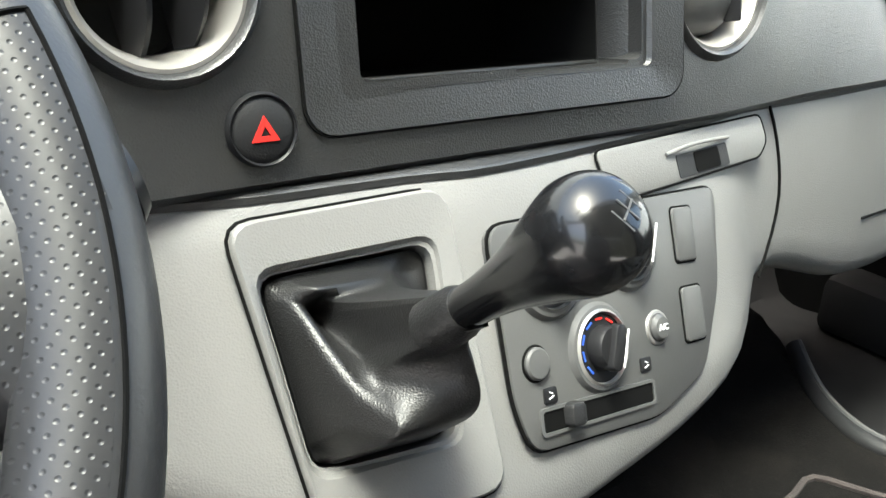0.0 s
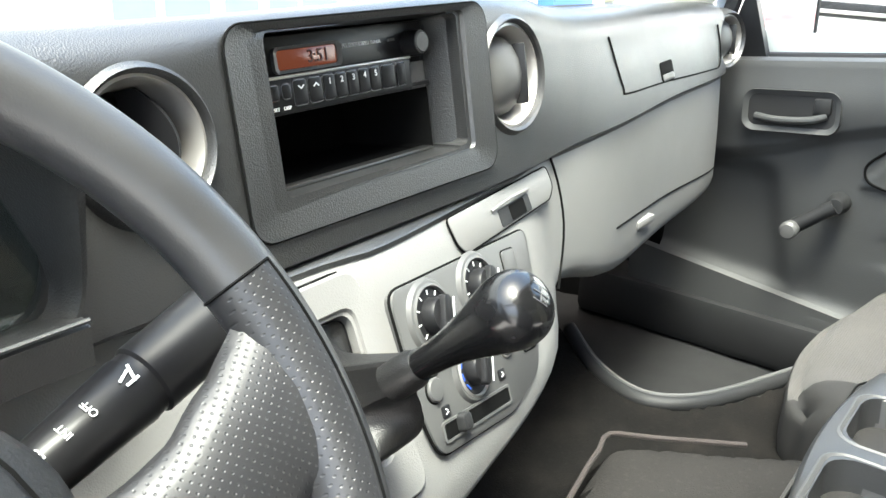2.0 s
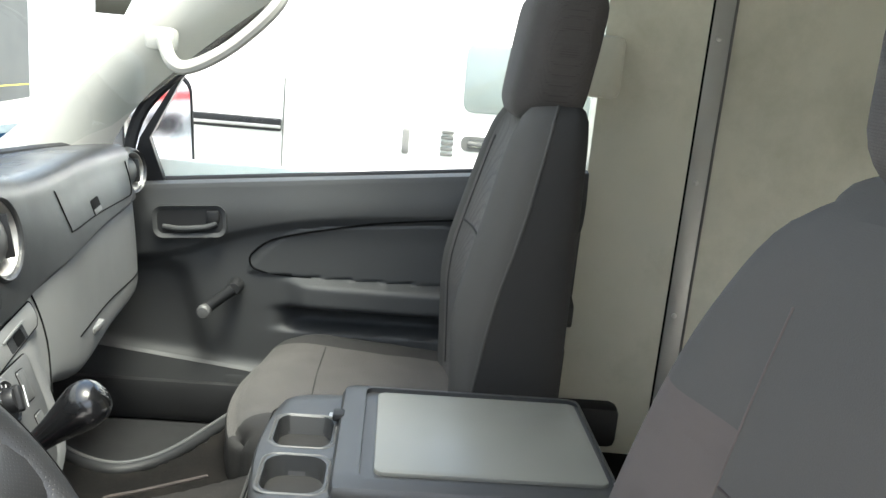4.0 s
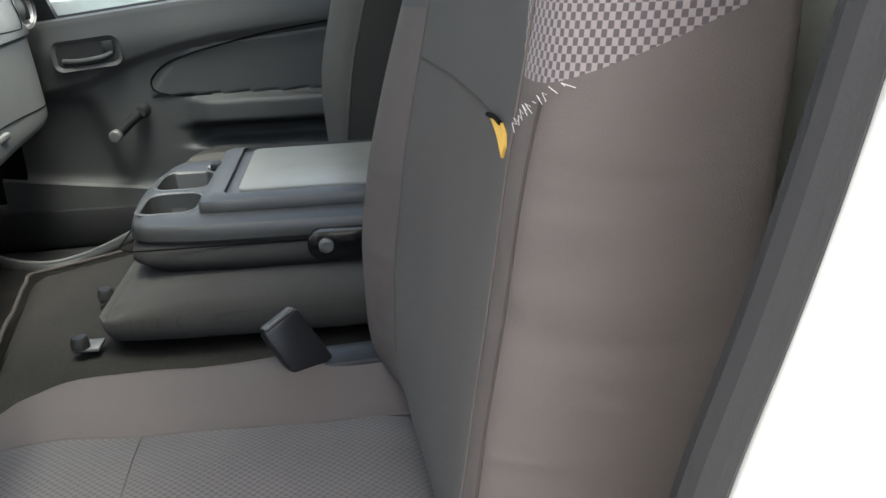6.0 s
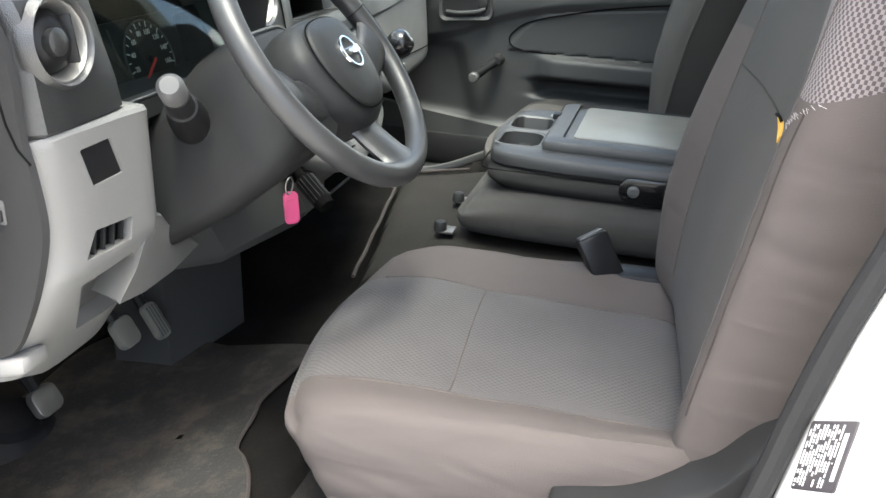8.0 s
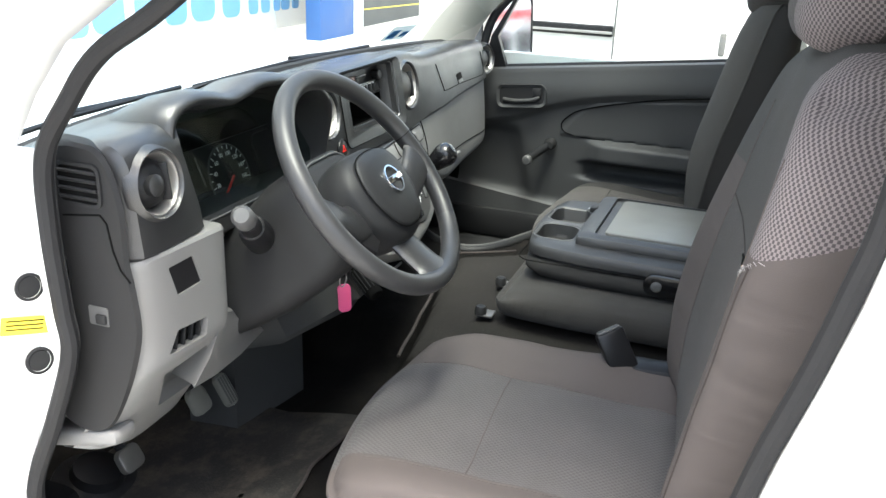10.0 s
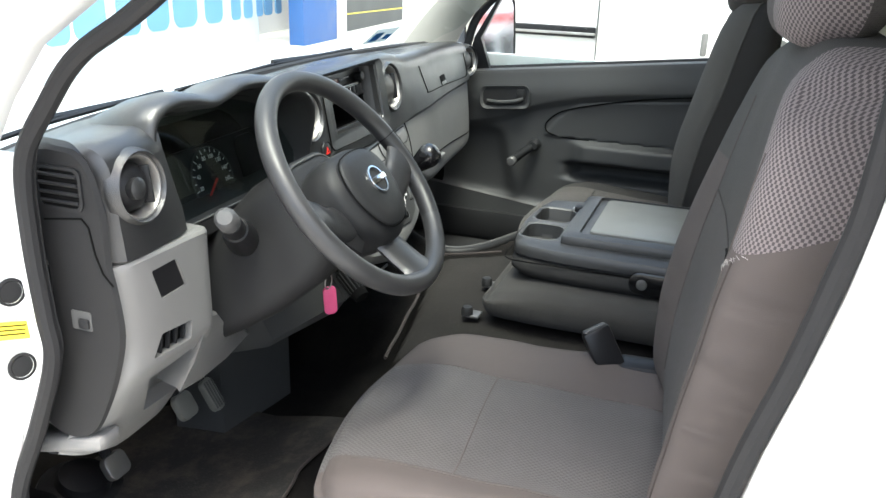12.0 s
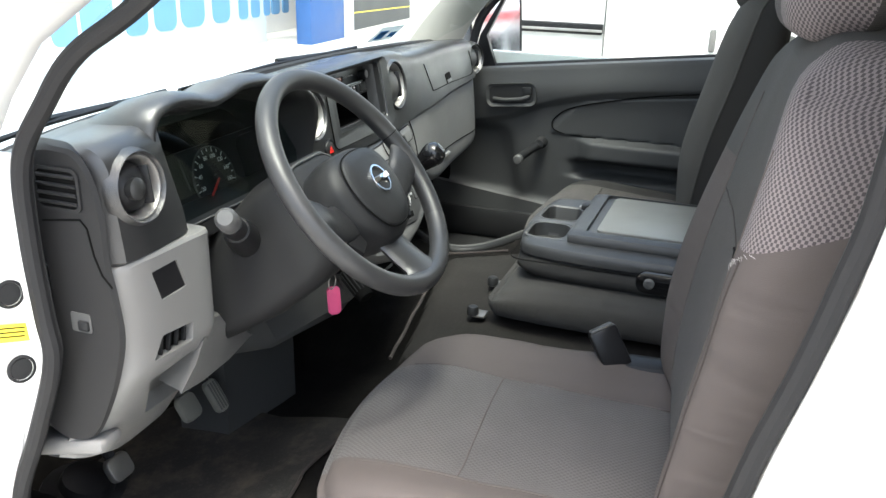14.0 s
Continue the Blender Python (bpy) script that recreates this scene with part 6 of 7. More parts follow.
        p.y += 0.002 * noise.noise((p.x * 12, p.z * 12, 5))
        if u < -0.6:
            p.x += 0.0035 * noise.noise((p.y * 16 + p.z * 10, p.z * 5, 2))
        return p

    bm = rbox((-0.692, -0.218, 0.60), (-0.155, -0.042, 1.205), 0.052, (34, 14, 36), back)
    for k in range(3):
        bmesh.ops.smooth_vert(bm, verts=bm.verts[:], factor=0.5, use_axis_x=True, use_axis_y=True, use_axis_z=True)
    hull = BVHTree.FromBMesh(bm)
    over = lambda c: c.z > 1.004 + 0.37 * (-0.098 - c.y)
    for co, no in (((-0.6, -0.098, 1.004), (0, 0.37, 1)), ((-0.632, 0, 1.0), (1, 0, -0.42))):
        bmesh.ops.bisect_plane(bm, geom=bm.verts[:] + bm.edges[:] + bm.faces[:], plane_co=co, plane_no=no)
    chk = pick(bm, lambda c, n: over(c) and n.y > -0.75 and c.x < -0.632 + 0.42 * (c.z - 1.0))
    slice_at(bm, (-0.632, -0.29))
    mid = pick(bm, lambda c, n: n.y > 0.2 and -0.632 < c.x < -0.29 and c.z < 1.17)
    bmesh.ops.bisect_plane(mid, geom=mid.verts[:] + mid.edges[:] + mid.faces[:], plane_co=(0, 0, 0.968), plane_no=(0, 0, 1))
    upm = pick(mid, lambda c, n: c.z > 0.968)
    inner = pick(bm, lambda c, n: over(c) and n.y > -0.75)
    part("back_shoulder_inner", inner, PLAINKNIT, s, "grey knit shoulder", 80)
    part("back_centre", mid, KNIT, s, "grey knit centre panel", 80)
    part("back_centre_upper", upm, PLAINKNIT, s, "grey knit centre panel", 80)
    part("back_shoulder", chk, CHECK, s, "checked shoulder fabric, seam torn open", 80)
    part("back_sides", bm, SIDEFAB, s, "brown grey side fabric", 80)

    def on(x, z, lift=0.001):
        """The place on the front of the backrest, a little proud of it."""
        hit = hull.ray_cast(Vector((x, 0.5, z)), Vector((0, -1, 0)))
        if hit[0] is None:
            hit = hull.find_nearest(Vector((x, -0.10, z)))
        return hit[0] + hit[1] * lift

    for x in (-0.633, -0.289):
        part("seam", tube([on(x, z, 0.0004) for z in np.linspace(0.68, 1.10, 24)], 0.0010, 6), SIDEFAB, s)
    part("seam", tube([on(-0.664, z, 0.0002) for z in np.linspace(0.70, 0.998, 20)], 0.0012, 6), EDGE, s, "dark stitched seam of the bolster")
    part("seam", tube([on(x, 0.969 - 0.10 * (x + 0.418) ** 2, 0.0002) for x in np.linspace(-0.55, -0.291, 14)], 0.0012, 6), EDGE, s)
    # the seam torn open over the lower panel, with the foam showing
    rim = [(-0.540, 0.9665), (-0.560, 0.9690), (-0.582, 0.9700), (-0.604, 0.9690), (-0.612, 0.9640), (-0.606, 0.9560), (-0.590, 0.9575), (-0.572, 0.9610), (-0.555, 0.9640)]
    mid_at = on(-0.586, 0.9640, 0.0012)
    gap = bmesh.new()
    vs = [gap.verts.new(on(x, z, 0.0016)) for x, z in rim]
    vb = [gap.verts.new(on(x, z, -0.003)) for x, z in rim]
    c0 = gap.verts.new(mid_at)
    for k in range(len(rim)):
        j = (k + 1) % len(rim)
        gap.faces.new((vs[k], vs[j], c0))
        gap.faces.new((vs[k], vb[k], vb[j], vs[j]))
    part("foam", gap, FOAM, s, "yellow foam showing through the tear", 60)
    part("tear_edge", tube([on(x, z, 0.002) for x, z in rim[:3]], 0.0016, 6), DARKHOLE, s, "dark curled edge of the tear")
    random.seed(7)
    for k in range(11):
        x, z = -0.640 - 0.0034 * k, 0.982 + 0.0024 * k
        a = on(x, z, 0.001)
        part("loose_thread", tube([a, a + Vector((random.uniform(-0.003, 0.003), 0.002, random.uniform(0.001, 0.003))), on(x - random.uniform(0.001, 0.004), z + random.uniform(-0.004, 0.001), 0.0015)], 0.00022, 5), THREAD, s)

    # headrest on two posts
    for x in (-0.47, -0.37):
        part("headrest_post", tube([(x, -0.19, 1.13), (x, -0.197, 1.22)], 0.006, 10), CHROME, s)

    def hd(p, u, v, w):
        p = p.copy()
        p.x = -0.42 + (p.x + 0.42) * (1 - 0.18 * max(0, -w) - 0.08 * max(0, w) ** 2)
        p.y -= 0.02 * (w + 1) / 2 - 0.01 * (1 - u * u)
        return p

    bm = rbox((-0.545, -0.235, 1.185), (-0.295, -0.125, 1.37), 0.045, (16, 10, 14), hd)
    chk = pick(bm, lambda c, n: n.y > -0.2 and c.x < -0.46)
    hr = part("headrest", bm, KNIT, s, "grey knit headrest", 80)
    part("headrest_side", chk, CHECK, hr, "checked fabric", 80)
    # recliner cover on the door side
    prof = [(0.045, 0.535), (0.048, 0.60), (0.035, 0.612), (-0.02, 0.622), (-0.065, 0.645), (-0.10, 0.672), (-0.135, 0.715), (-0.185, 0.735), (-0.22, 0.70), (-0.215, 0.60), (-0.16, 0.54), (-0.08, 0.525), (0.02, 0.523)]
    o = [(p.x, p.y) for p in smooth_path([Vector((y, z, 0)) for y, z in prof], 4, cyclic=True)]
    cv = part("recliner_cover", loft([[(-0.67, y + 0.018, z) for y, z in o], [(-0.716, y + 0.018, z) for y, z in o], [(-0.726, -0.052 + (y + 0.07) * 0.95, 0.61 + (z - 0.61) * 0.93) for y, z in o], [(-0.728, -0.052 + (y + 0.07) * 0.88, 0.61 + (z - 0.61) * 0.84) for y, z in o]]), DARK, s, "dark grey plastic recliner cover", 50)
    rec = [(0.034, 0.603), (0.034, 0.562), (-0.035, 0.557), (-0.064, 0.585), (-0.076, 0.630), (-0.056, 0.638)]
    o = quad(rec, 0.012, 4)
    part("lever_recess", loft([[(-0.7290, y + 0.018, z) for y, z in o], [(-0.7282, y + 0.018, z) for y, z in o]]), SMOOTHBLACK, cv)
    lev = [(0.028, 0.597), (0.028, 0.577), (-0.038, 0.571), (-0.066, 0.612), (-0.063, 0.628), (-0.03, 0.616)]
    o = quad(lev, 0.007, 4)
    part("recliner_lever", loft([[(-0.725, y + 0.018, z) for y, z in o], [(-0.737, y + 0.018, z) for y, z in o], [(-0.741, -0.002 + (y + 0.02) * 0.9, 0.597 + (z - 0.597) * 0.75) for y, z in o]]), DARK, s, "recliner lever")
    part("cover_hole", slab(rrect(0.022, 0.008, 0.004), 0.001, frame_at((-0.7295, -0.010, 0.566), (-1, 0, 0))), DARKHOLE, cv)
    # buckle stalk
    part("buckle_stalk", rbox((-0.215, -0.10, 0.612), (-0.165, 0.015, 0.638), 0.010, (4, 8, 4)), SMOOTHBLACK, s)
    close(s)
    s.rotation_euler = (0, 0, radians(4.5))
    b = empty("seat_belt_buckle", (-0.19, 0.03, 0.64), "black seat belt buckle beside the driver seat", "buckle")
    m = frame_at((-0.190, 0.052, 0.650), (-0.8, -0.35, 0.3)) @ pose(0, 0, 0, 0, 0, 24) @ Matrix.Scale(1.3, 4)
    part("case", box((0.036, 0.062, 0.020), m=m, r=0.004), SMOOTHBLACK, b)
    part("release", box((0.030, 0.004, 0.014), m=m @ Matrix.Translation((0, 0.0315, 0)), r=0.0015), MIDGREY, b)
    part("stem", box((0.016, 0.04, 0.006), m=m @ Matrix.Translation((0, -0.045, 0)), r=0.002), STEEL, b)
    close(b)


driver_seat()


# ---- passenger seat ----
def passenger_seat():
    s = empty("passenger_seat", (0.70, 0.2, 0.5), "passenger seat in dark grey woven fabric", "seat")

    def cush(p, u, v, w):
        p = p.copy()
        side = abs(u)
        if w > 0:
            p.z += 0.024 * max(0, (side - 0.55) / 0.45) ** 1.2 * (1 - max(0, v) ** 4) * w
            p.z -= 0.035 * max(0, v - 0.45) ** 2 / 0.3 * w
            p.z -= 0.035 * (1 - v) * 0.5 * w
        p.x = 0.715 + (p.x - 0.715) * (1 - 0.10 * max(0.0, v) ** 3)
        p.y -= 0.04 * u * u * max(0, v)
        p.z += 0.003 * noise.noise((p.x * 14, p.y * 14, 1))
        return p

    bm = rbox((0.475, -0.03, 0.455), (0.955, 0.42, 0.62), 0.05, (32, 28, 10), cush)
    slice_at(bm, (0.545, 0.885))
    mid = pick(bm, lambda c, n: n.z > 0.3 and 0.545 < c.x < 0.885)
    part("cushion_centre", mid, PCUSHFAB, s, "woven grey centre panel", 80)
    part("cushion_sides", bm, PSIDEFAB, s, "side fabric, its shade put into the colour", 80)

    def top(x, y):
        return cush(Vector((x, y, 0.62)), (x - 0.715) / 0.24, (y - 0.195) / 0.225, 1)

    part("seam", tube(smooth_path([top(x, 0.265) for x in np.linspace(0.55, 0.88, 7)], 5), 0.0014, 6), PSIDEFAB, s)

    # backrest: height, ridge, front crest and rear, and half width
    SEC = [(0.55, 0.000, 0.022, -0.150, 0.235), (0.62, 0.000, 0.025, -0.152, 0.240), (0.705, -0.003, 0.030, -0.154, 0.242), (0.79, -0.014, 0.035, -0.154, 0.241), (0.836, -0.022, 0.032, -0.154, 0.240), (0.88, -0.031, 0.024, -0.154, 0.238), (0.944, -0.049, 0.008, -0.155, 0.232),
           (1.0, -0.064, -0.006, -0.157, 0.222), (1.064, -0.078, -0.022, -0.159, 0.206), (1.11, -0.090, -0.036, -0.162, 0.186), (1.145, -0.100, -0.055, -0.164, 0.158), (1.165, -0.112, -0.080, -0.160, 0.118), (1.172, -0.122, -0.105, -0.150, 0.07)]
    fronts, sides, ridges = [], [], {-1: [], 1: []}
    for z in np.linspace(0.55, 1.172, 44):
        yr, yf, yb, w = interp(z, SEC)
        mid = 0.715
        dip = 0.016 * max(0.0, 1 - abs(z - 0.80) / 0.4)
        f = smooth_path([(mid - w, yr, z), (mid - w * 0.97, yr + (yf - yr) * 0.42, z), (mid - w * 0.86, yr + (yf - yr) * 0.86, z), (mid - w * 0.72, yf, z), (mid - w * 0.60, yf - 0.014, z), (mid - w * 0.3, yf - 0.016 - dip, z), (mid, yf - 0.018 - dip, z),
                         (mid + w * 0.3, yf - 0.016 - dip, z), (mid + w * 0.60, yf - 0.014, z), (mid + w * 0.72, yf, z), (mid + w * 0.86, yr + (yf - yr) * 0.86, z), (mid + w * 0.97, yr + (yf - yr) * 0.42, z), (mid + w, yr, z)], 3)
        r = smooth_path([(mid + w, yr, z), (mid + w * 1.0, yr + (yb - yr) * 0.55, z), (mid + w * 0.93, yb + 0.012, z), (mid + w * 0.75, yb, z), (mid, yb - 0.008, z), (mid - w * 0.75, yb, z), (mid - w * 0.93, yb + 0.012, z), (mid - w * 1.0, yr + (yb - yr) * 0.55, z), (mid - w, yr, z)], 3)
        fronts.append(f)
        sides.append(r)
        ridges[-1].append(f[0])
        ridges[1].append(f[-1])
    bm = loft(fronts, closed=False)
    mid = pick(bm, lambda c, n: abs(c.x - 0.715) < interp(c.z, SEC)[3] * 0.66)
    low = pick(mid, lambda c, n: c.z < 0.905)
    part("back_bolster", pick(bm, lambda c, n: c.x < 0.715), PBOLST, s, "grey side bolster, lightened for the light on it", 80)
    part("back_bolster", bm, PBOLST, s, "grey side bolster, lightened for the light on it", 80)
    part("back_centre", mid, PCUSHFAB, s, "grey knit centre panel", 80)
    part("back_centre_lower", low, PCUSHFAB, s, "", 80)
    part("back_sides", loft(sides, closed=False), PSIDEFAB, s, "side fabric, its shade put into the colour", 80)
    for k in (-1, 1):
        # Added paler tube makes the highlight along the ridge.
        part("ridge_highlight", tube(ridges[k], 0.0026, 7), PBOLST, s)
        line = []
        for f in fronts[4:38]:
            line.append(f[12 if k < 0 else len(f) - 13] + Vector((0, 0.0006, 0)))
        part("seam", tube(line, 0.0016, 6), PSIDEFAB, s)
    row = min(fronts, key=lambda f: abs(f[0].z - 0.905))
    part("seam", tube([p + Vector((0, 0.0008, 0)) for p in row[12:len(row) - 12]], 0.0022, 6), PSIDEFAB, s)

    def hd(p, u, v, w):
        p = p.copy()
        p.x = 0.715 + (p.x - 0.715) * (1 - 0.12 * max(0, -w) - 0.12 * max(0, w) ** 2)
        p.y -= 0.03 * (w + 1) / 2 - 0.012 * (1 - u * u)
        return p

    part("headrest", rbox((0.595, -0.165, 1.13), (0.835, -0.04, 1.36), 0.045, (16, 10, 14), hd), KNIT, s, "dark headrest", 80)
    for x in (0.665, 0.765):
        part("headrest_post", tube([(x, -0.10, 1.08), (x, -0.105, 1.16)], 0.006, 10), CHROME, s)
    part("seat_base", box((0.40, 0.36, 0.06), (0.715, 0.17, 0.50), 0.01), SMOOTHBLACK, s)
    close(s)


passenger_seat()


# ---- folded middle seat with console ----
def middle_seat():
    s = empty("middle_seat", (0.22, 0.1, 0.575), "folded middle seat, its back a console with cup holders", "seat")

    def cush(p, u, v, w):
        p = p.copy()
        p.z -= 0.03 * max(0, v) ** 4 * max(0, w)
        p.x = 0.22 + (p.x - 0.22) * (1 - 0.06 * max(0.0, v) ** 3)
        return p

    part("cushion", rbox((-0.025, -0.13, 0.582), (0.46, 0.325, 0.652), 0.03, (20, 20, 8), cush), MIDFAB, s, "dark woven cushion", 80)

    def bk(p, u, v, w):
        p = p.copy()
        f = max(0.0, v)
        p.x = 0.235 + (p.x - 0.235) * (1 - 0.12 * f ** 3 - 0.10 * max(0, -w))
        p.y -= 0.02 * u * u * f + 0.02 * max(0, -w) * f
        return p

    part("back_pad", rbox((0.045, -0.16, 0.638), (0.425, 0.305, 0.695), 0.026, (18, 20, 8), bk), PSIDEFAB, s, "dark padded back", 80)
    shell = rbox((0.052, -0.16, 0.672), (0.418, 0.302, 0.722), 0.016, (18, 22, 8), bk)
    sh = part("console_shell", shell, CONSOLE, s, "grey plastic console shell", 50)
    m = frame_at((0.215, 0.243, 0.722), (0, 0, 1), (0, 1, 0))
    c1 = loft([[(0.155 + x, 0.243 + y, 0.66) for x, y in rrect(0.080, 0.066, 0.03)], [(0.155 + x, 0.243 + y, 0.74) for x, y in rrect(0.094, 0.080, 0.022)]])
    c2 = loft([[(0.272 + x, 0.243 + y, 0.66) for x, y in rrect(0.084, 0.066, 0.03)], [(0.272 + x, 0.243 + y, 0.74) for x, y in rrect(0.100, 0.080, 0.022)]])
    cut(sh, c1, c2)
    for cx in (0.155, 0.272):
        part("cup_holder", loft([[(cx + x, 0.243 + y, z) for x, y in rrect(w, h, 0.02)] for w, h, z in ((0.06, 0.05, 0.664), (0.078, 0.064, 0.664), (0.092, 0.079, 0.7205), (0.098, 0.085, 0.7235), (0.102, 0.089, 0.7222))], caps=False), MIDGREY, s, "rounded cup holder")
    lid = rbox((0.095, -0.16, 0.708), (0.405, 0.198, 0.742), 0.014, (16, 18, 6), lambda p, u, v, w: p)
    ld = part("console_lid", lid, CONSOLE, s, "grey plastic console lid", 50)
    cut(ld, loft([[(0.252 + x, 0.005 + y, 0.735) for x, y in rrect(0.266, 0.316, 0.012)], [(0.252 + x, 0.005 + y, 0.76) for x, y in rrect(0.270, 0.320, 0.014)]]))
    # Paler than the lid, to paint the window's reflection on it.
    part("lid_inlay", slab(rrect(0.240, 0.292, 0.012), 0.006, Matrix.Translation((0.257, 0.0, 0.7405)), 0.002), PLASTICGREY, ld, "flat writing pad, window reflection in its pale colour")
    part("lid_latch", box((0.022, 0.016, 0.012), (0.300, 0.199, 0.735), 0.003), DARK, s)
    part("latch_tongue", box((0.012, 0.008, 0.006), (0.300, 0.208, 0.733), 0.0015), STEEL, s)
    part("shell_joint", tube([(0.2345 + (x - 0.0) , 0.071 + y, 0.690) for x, y in rrect(0.365, 0.46, 0.03)], 0.0012, 6, cyclic=True), DARKHOLE, s)
    hm = frame_at((0.049, -0.02, 0.683), (-1, 0, 0))
    hg = part("hinge_cover", slab(rrect(0.14, 0.044, 0.02), 0.02, hm @ Matrix.Translation((0, 0, 0.006)), 0.003), GLOSS, s, "black hinge cover")
    part("hinge_bolt", lathe([(0.010, 0.004), (0.010, 0.010), (0.006, 0.011), (0.006, 0.008), (0.001, 0.008)], hm @ Matrix.Translation((-0.045, 0, 0)), 20), DULLSTEEL, hg)
    for x, y in ((0.005, 0.352), (0.165, 0.36)):
        f = part("floor_bracket", box((0.032, 0.034, 0.005), (x + 0.008, y - 0.008, 0.578), 0.0015), DULLSTEEL, s, "steel floor bracket")
        part("bracket_bolt", lathe([(0.012, 0), (0.0115, 0.012), (0.009, 0.016), (0.001, 0.017)], Matrix.Translation((x, y, 0.58)), 16), DARK, f)
    close(s)


middle_seat()


# ---- passenger door ----
def door_y_belt(y):
    return 0.906 + (0.60 - y) * 0.108


def passenger_door():
    d = empty("door_1", (1.0, 0.25, 0.45), "dark grey plastic passenger door panel with winder", "door", kind="structure")
    loops = []
    ys = np.linspace(0.76, -0.262, 170)
    zs = np.linspace(0, 1, 130)

    def depth(y, z):
        """x of the panel face."""
        b = door_y_belt(y)
        x = 0.975
        x -= 0.012 * math.exp(-((z - b + 0.06) / 0.05) ** 2)
        # upper padded band swells over the line that falls to the front
        line = 0.765 + 0.115 * (1 - math.exp(-max(0, 0.56 - y) / 0.22)) - 0.25 * max(0, y - 0.56)
        if z > line:
            x -= 0.010 * min(1, (z - line) / 0.02)
        # insert and armrest
        yy = 0.436 - y
        if yy > 0:
            top = 0.742 + 0.16 * (1 - math.exp(-yy / 0.11))
            if 0.735 < z < min(top, line - 0.003) :
                x -= 0.004
        arm = 1 / (1 + math.exp((y - 0.335) / 0.012))
        x -= 0.034 * arm * math.exp(-((z - 0.697) / 0.031) ** 8)
        x += 0.050 * (1 / (1 + math.exp((y - 0.35) / 0.012))) * math.exp(-((z - 0.636) / 0.024) ** 6)
        # foot well hollow ahead of the winder
        x += 0.030 * (1 / (1 + math.exp(-(y - 0.575 + 0.25 * (0.72 - z)) / 0.012))) * (1 / (1 + math.exp((z - 0.735) / 0.010)))
        # bottom ledge
        x -= 0.022 * (1 / (1 + math.exp((z - (0.533 + 0.09 * (y - 0.56))) / 0.006)))
        return x

    for y in ys:
        row = []
        for t in zs:
            z = 0.40 + (door_y_belt(y) - 0.40) * t
            row.append((depth(y, z), y, z))
        b = door_y_belt(y)
        row += [(0.965, y, b + 0.008), (0.985, y, b + 0.012), (1.03, y, b + 0.006), (1.05, y, b - 0.05), (1.05, y, 0.40)]
        loops.append(row)
    pan = part("panel", loft(loops), DOOR, d, "", 50)
    part("outer_skin", box((0.02, 1.0, 0.9), (1.075, 0.25, 0.50), 0.006), WHITE, d)
    # handle recess
    m = frame_at((0.9515, 0.558, 0.841), (-1, 0, 0.05)) @ pose(0, 0, 0, 0, 0, 5)
    o, i = rrect(0.150, 0.066, 0.020), rrect(0.134, 0.050, 0.014)
    part("handle_frame", ring_slab(o, i, m, -0.02, 0.006, 0.001), DOOR, d)
    part("handle_recess", slab(i, 0.002, m @ Matrix.Translation((0, 0, 0.0005))), SHROUD, d)
    part("handle", tube(smooth_path([m @ Vector((-0.055, -0.010, 0.0)), m @ Vector((-0.02, -0.014, 0.006)), m @ Vector((0.03, -0.012, 0.006)), m @ Vector((0.055, -0.004, 0.002))], 5), 0.006, 10), DOOR, d, "dark pull handle")
    part("lock_knob", box((0.026, 0.024, 0.010), m=m @ Matrix.Translation((0.048, 0.010, 0.002)), r=0.003), DARK, d)
    # line of the insert
    pts = [(0.305, 0.733), (0.38, 0.735), (0.425, 0.745), (0.437, 0.765), (0.425, 0.785), (0.395, 0.808), (0.345, 0.826), (0.28, 0.842), (0.16, 0.866), (0.02, 0.885), (-0.1, 0.895)]
    part("insert_line", tube(smooth_path([(depth(y, z) - 0.001, y, z) for y, z in pts], 6), 0.0022, 6), DARKHOLE, d)
    # winder
    c = Vector((0.965, 0.462, 0.707))
    wd = part("window_winder", tube([c + Vector((-0.03, 0, 0)), c + Vector((-0.035, 0.02, -0.016)), c + Vector((-0.04, 0.052, -0.042))], [0.0135, 0.0115, 0.0125], 14), DARK, d, "window winder")
    part("winder_boss", lathe([(0.018, 0), (0.017, 0.02), (0.013, 0.034), (0.001, 0.035)], frame_at(c, (-1, 0, 0)), 20), DARK, wd)
    part("winder_knob", lathe([(0.008, 0), (0.009, 0.01), (0.0140, 0.014), (0.0145, 0.030), (0.011, 0.034), (0.001, 0.035)], frame_at(c + Vector((-0.035, 0.054, -0.044)), (-1, 0, 0)), 20), MIDGREY, wd, "worn winder knob")
    gl = part("window_pane", loft([[(1.03, 0.70, 0.90), (1.03, 0.45, 0.93), (1.03, 0.0, 0.975), (1.03, -0.35, 1.01)], [(1.01, 0.36, 1.33), (1.01, 0.2, 1.45), (1.01, -0.1, 1.6), (1.01, -0.35, 1.62)]], closed=False), GLASS, d)
    part("waist_seal", tube([(1.02, y, door_y_belt(y) + 0.008) for y in np.linspace(0.72, -0.26, 12)], 0.008, 8), RUBBER, d)
    part("kick_panel", loft([[(x, y, z) for x, z in ((0.962, 0.556 + k), (0.955, 0.55 + k), (0.952, 0.42), (1.02, 0.42))] for y, k in ((0.80, 0.012), (0.70, 0.0), (0.45, -0.03), (0.30, -0.05))]), DOOR, d)
    close(d)
    world_mesh("sill_passenger", box((0.10, 1.3, 0.10), (0.99, 0.25, 0.44), 0.02), DARK, "dark plastic passenger sill trim", "sill")


passenger_door()


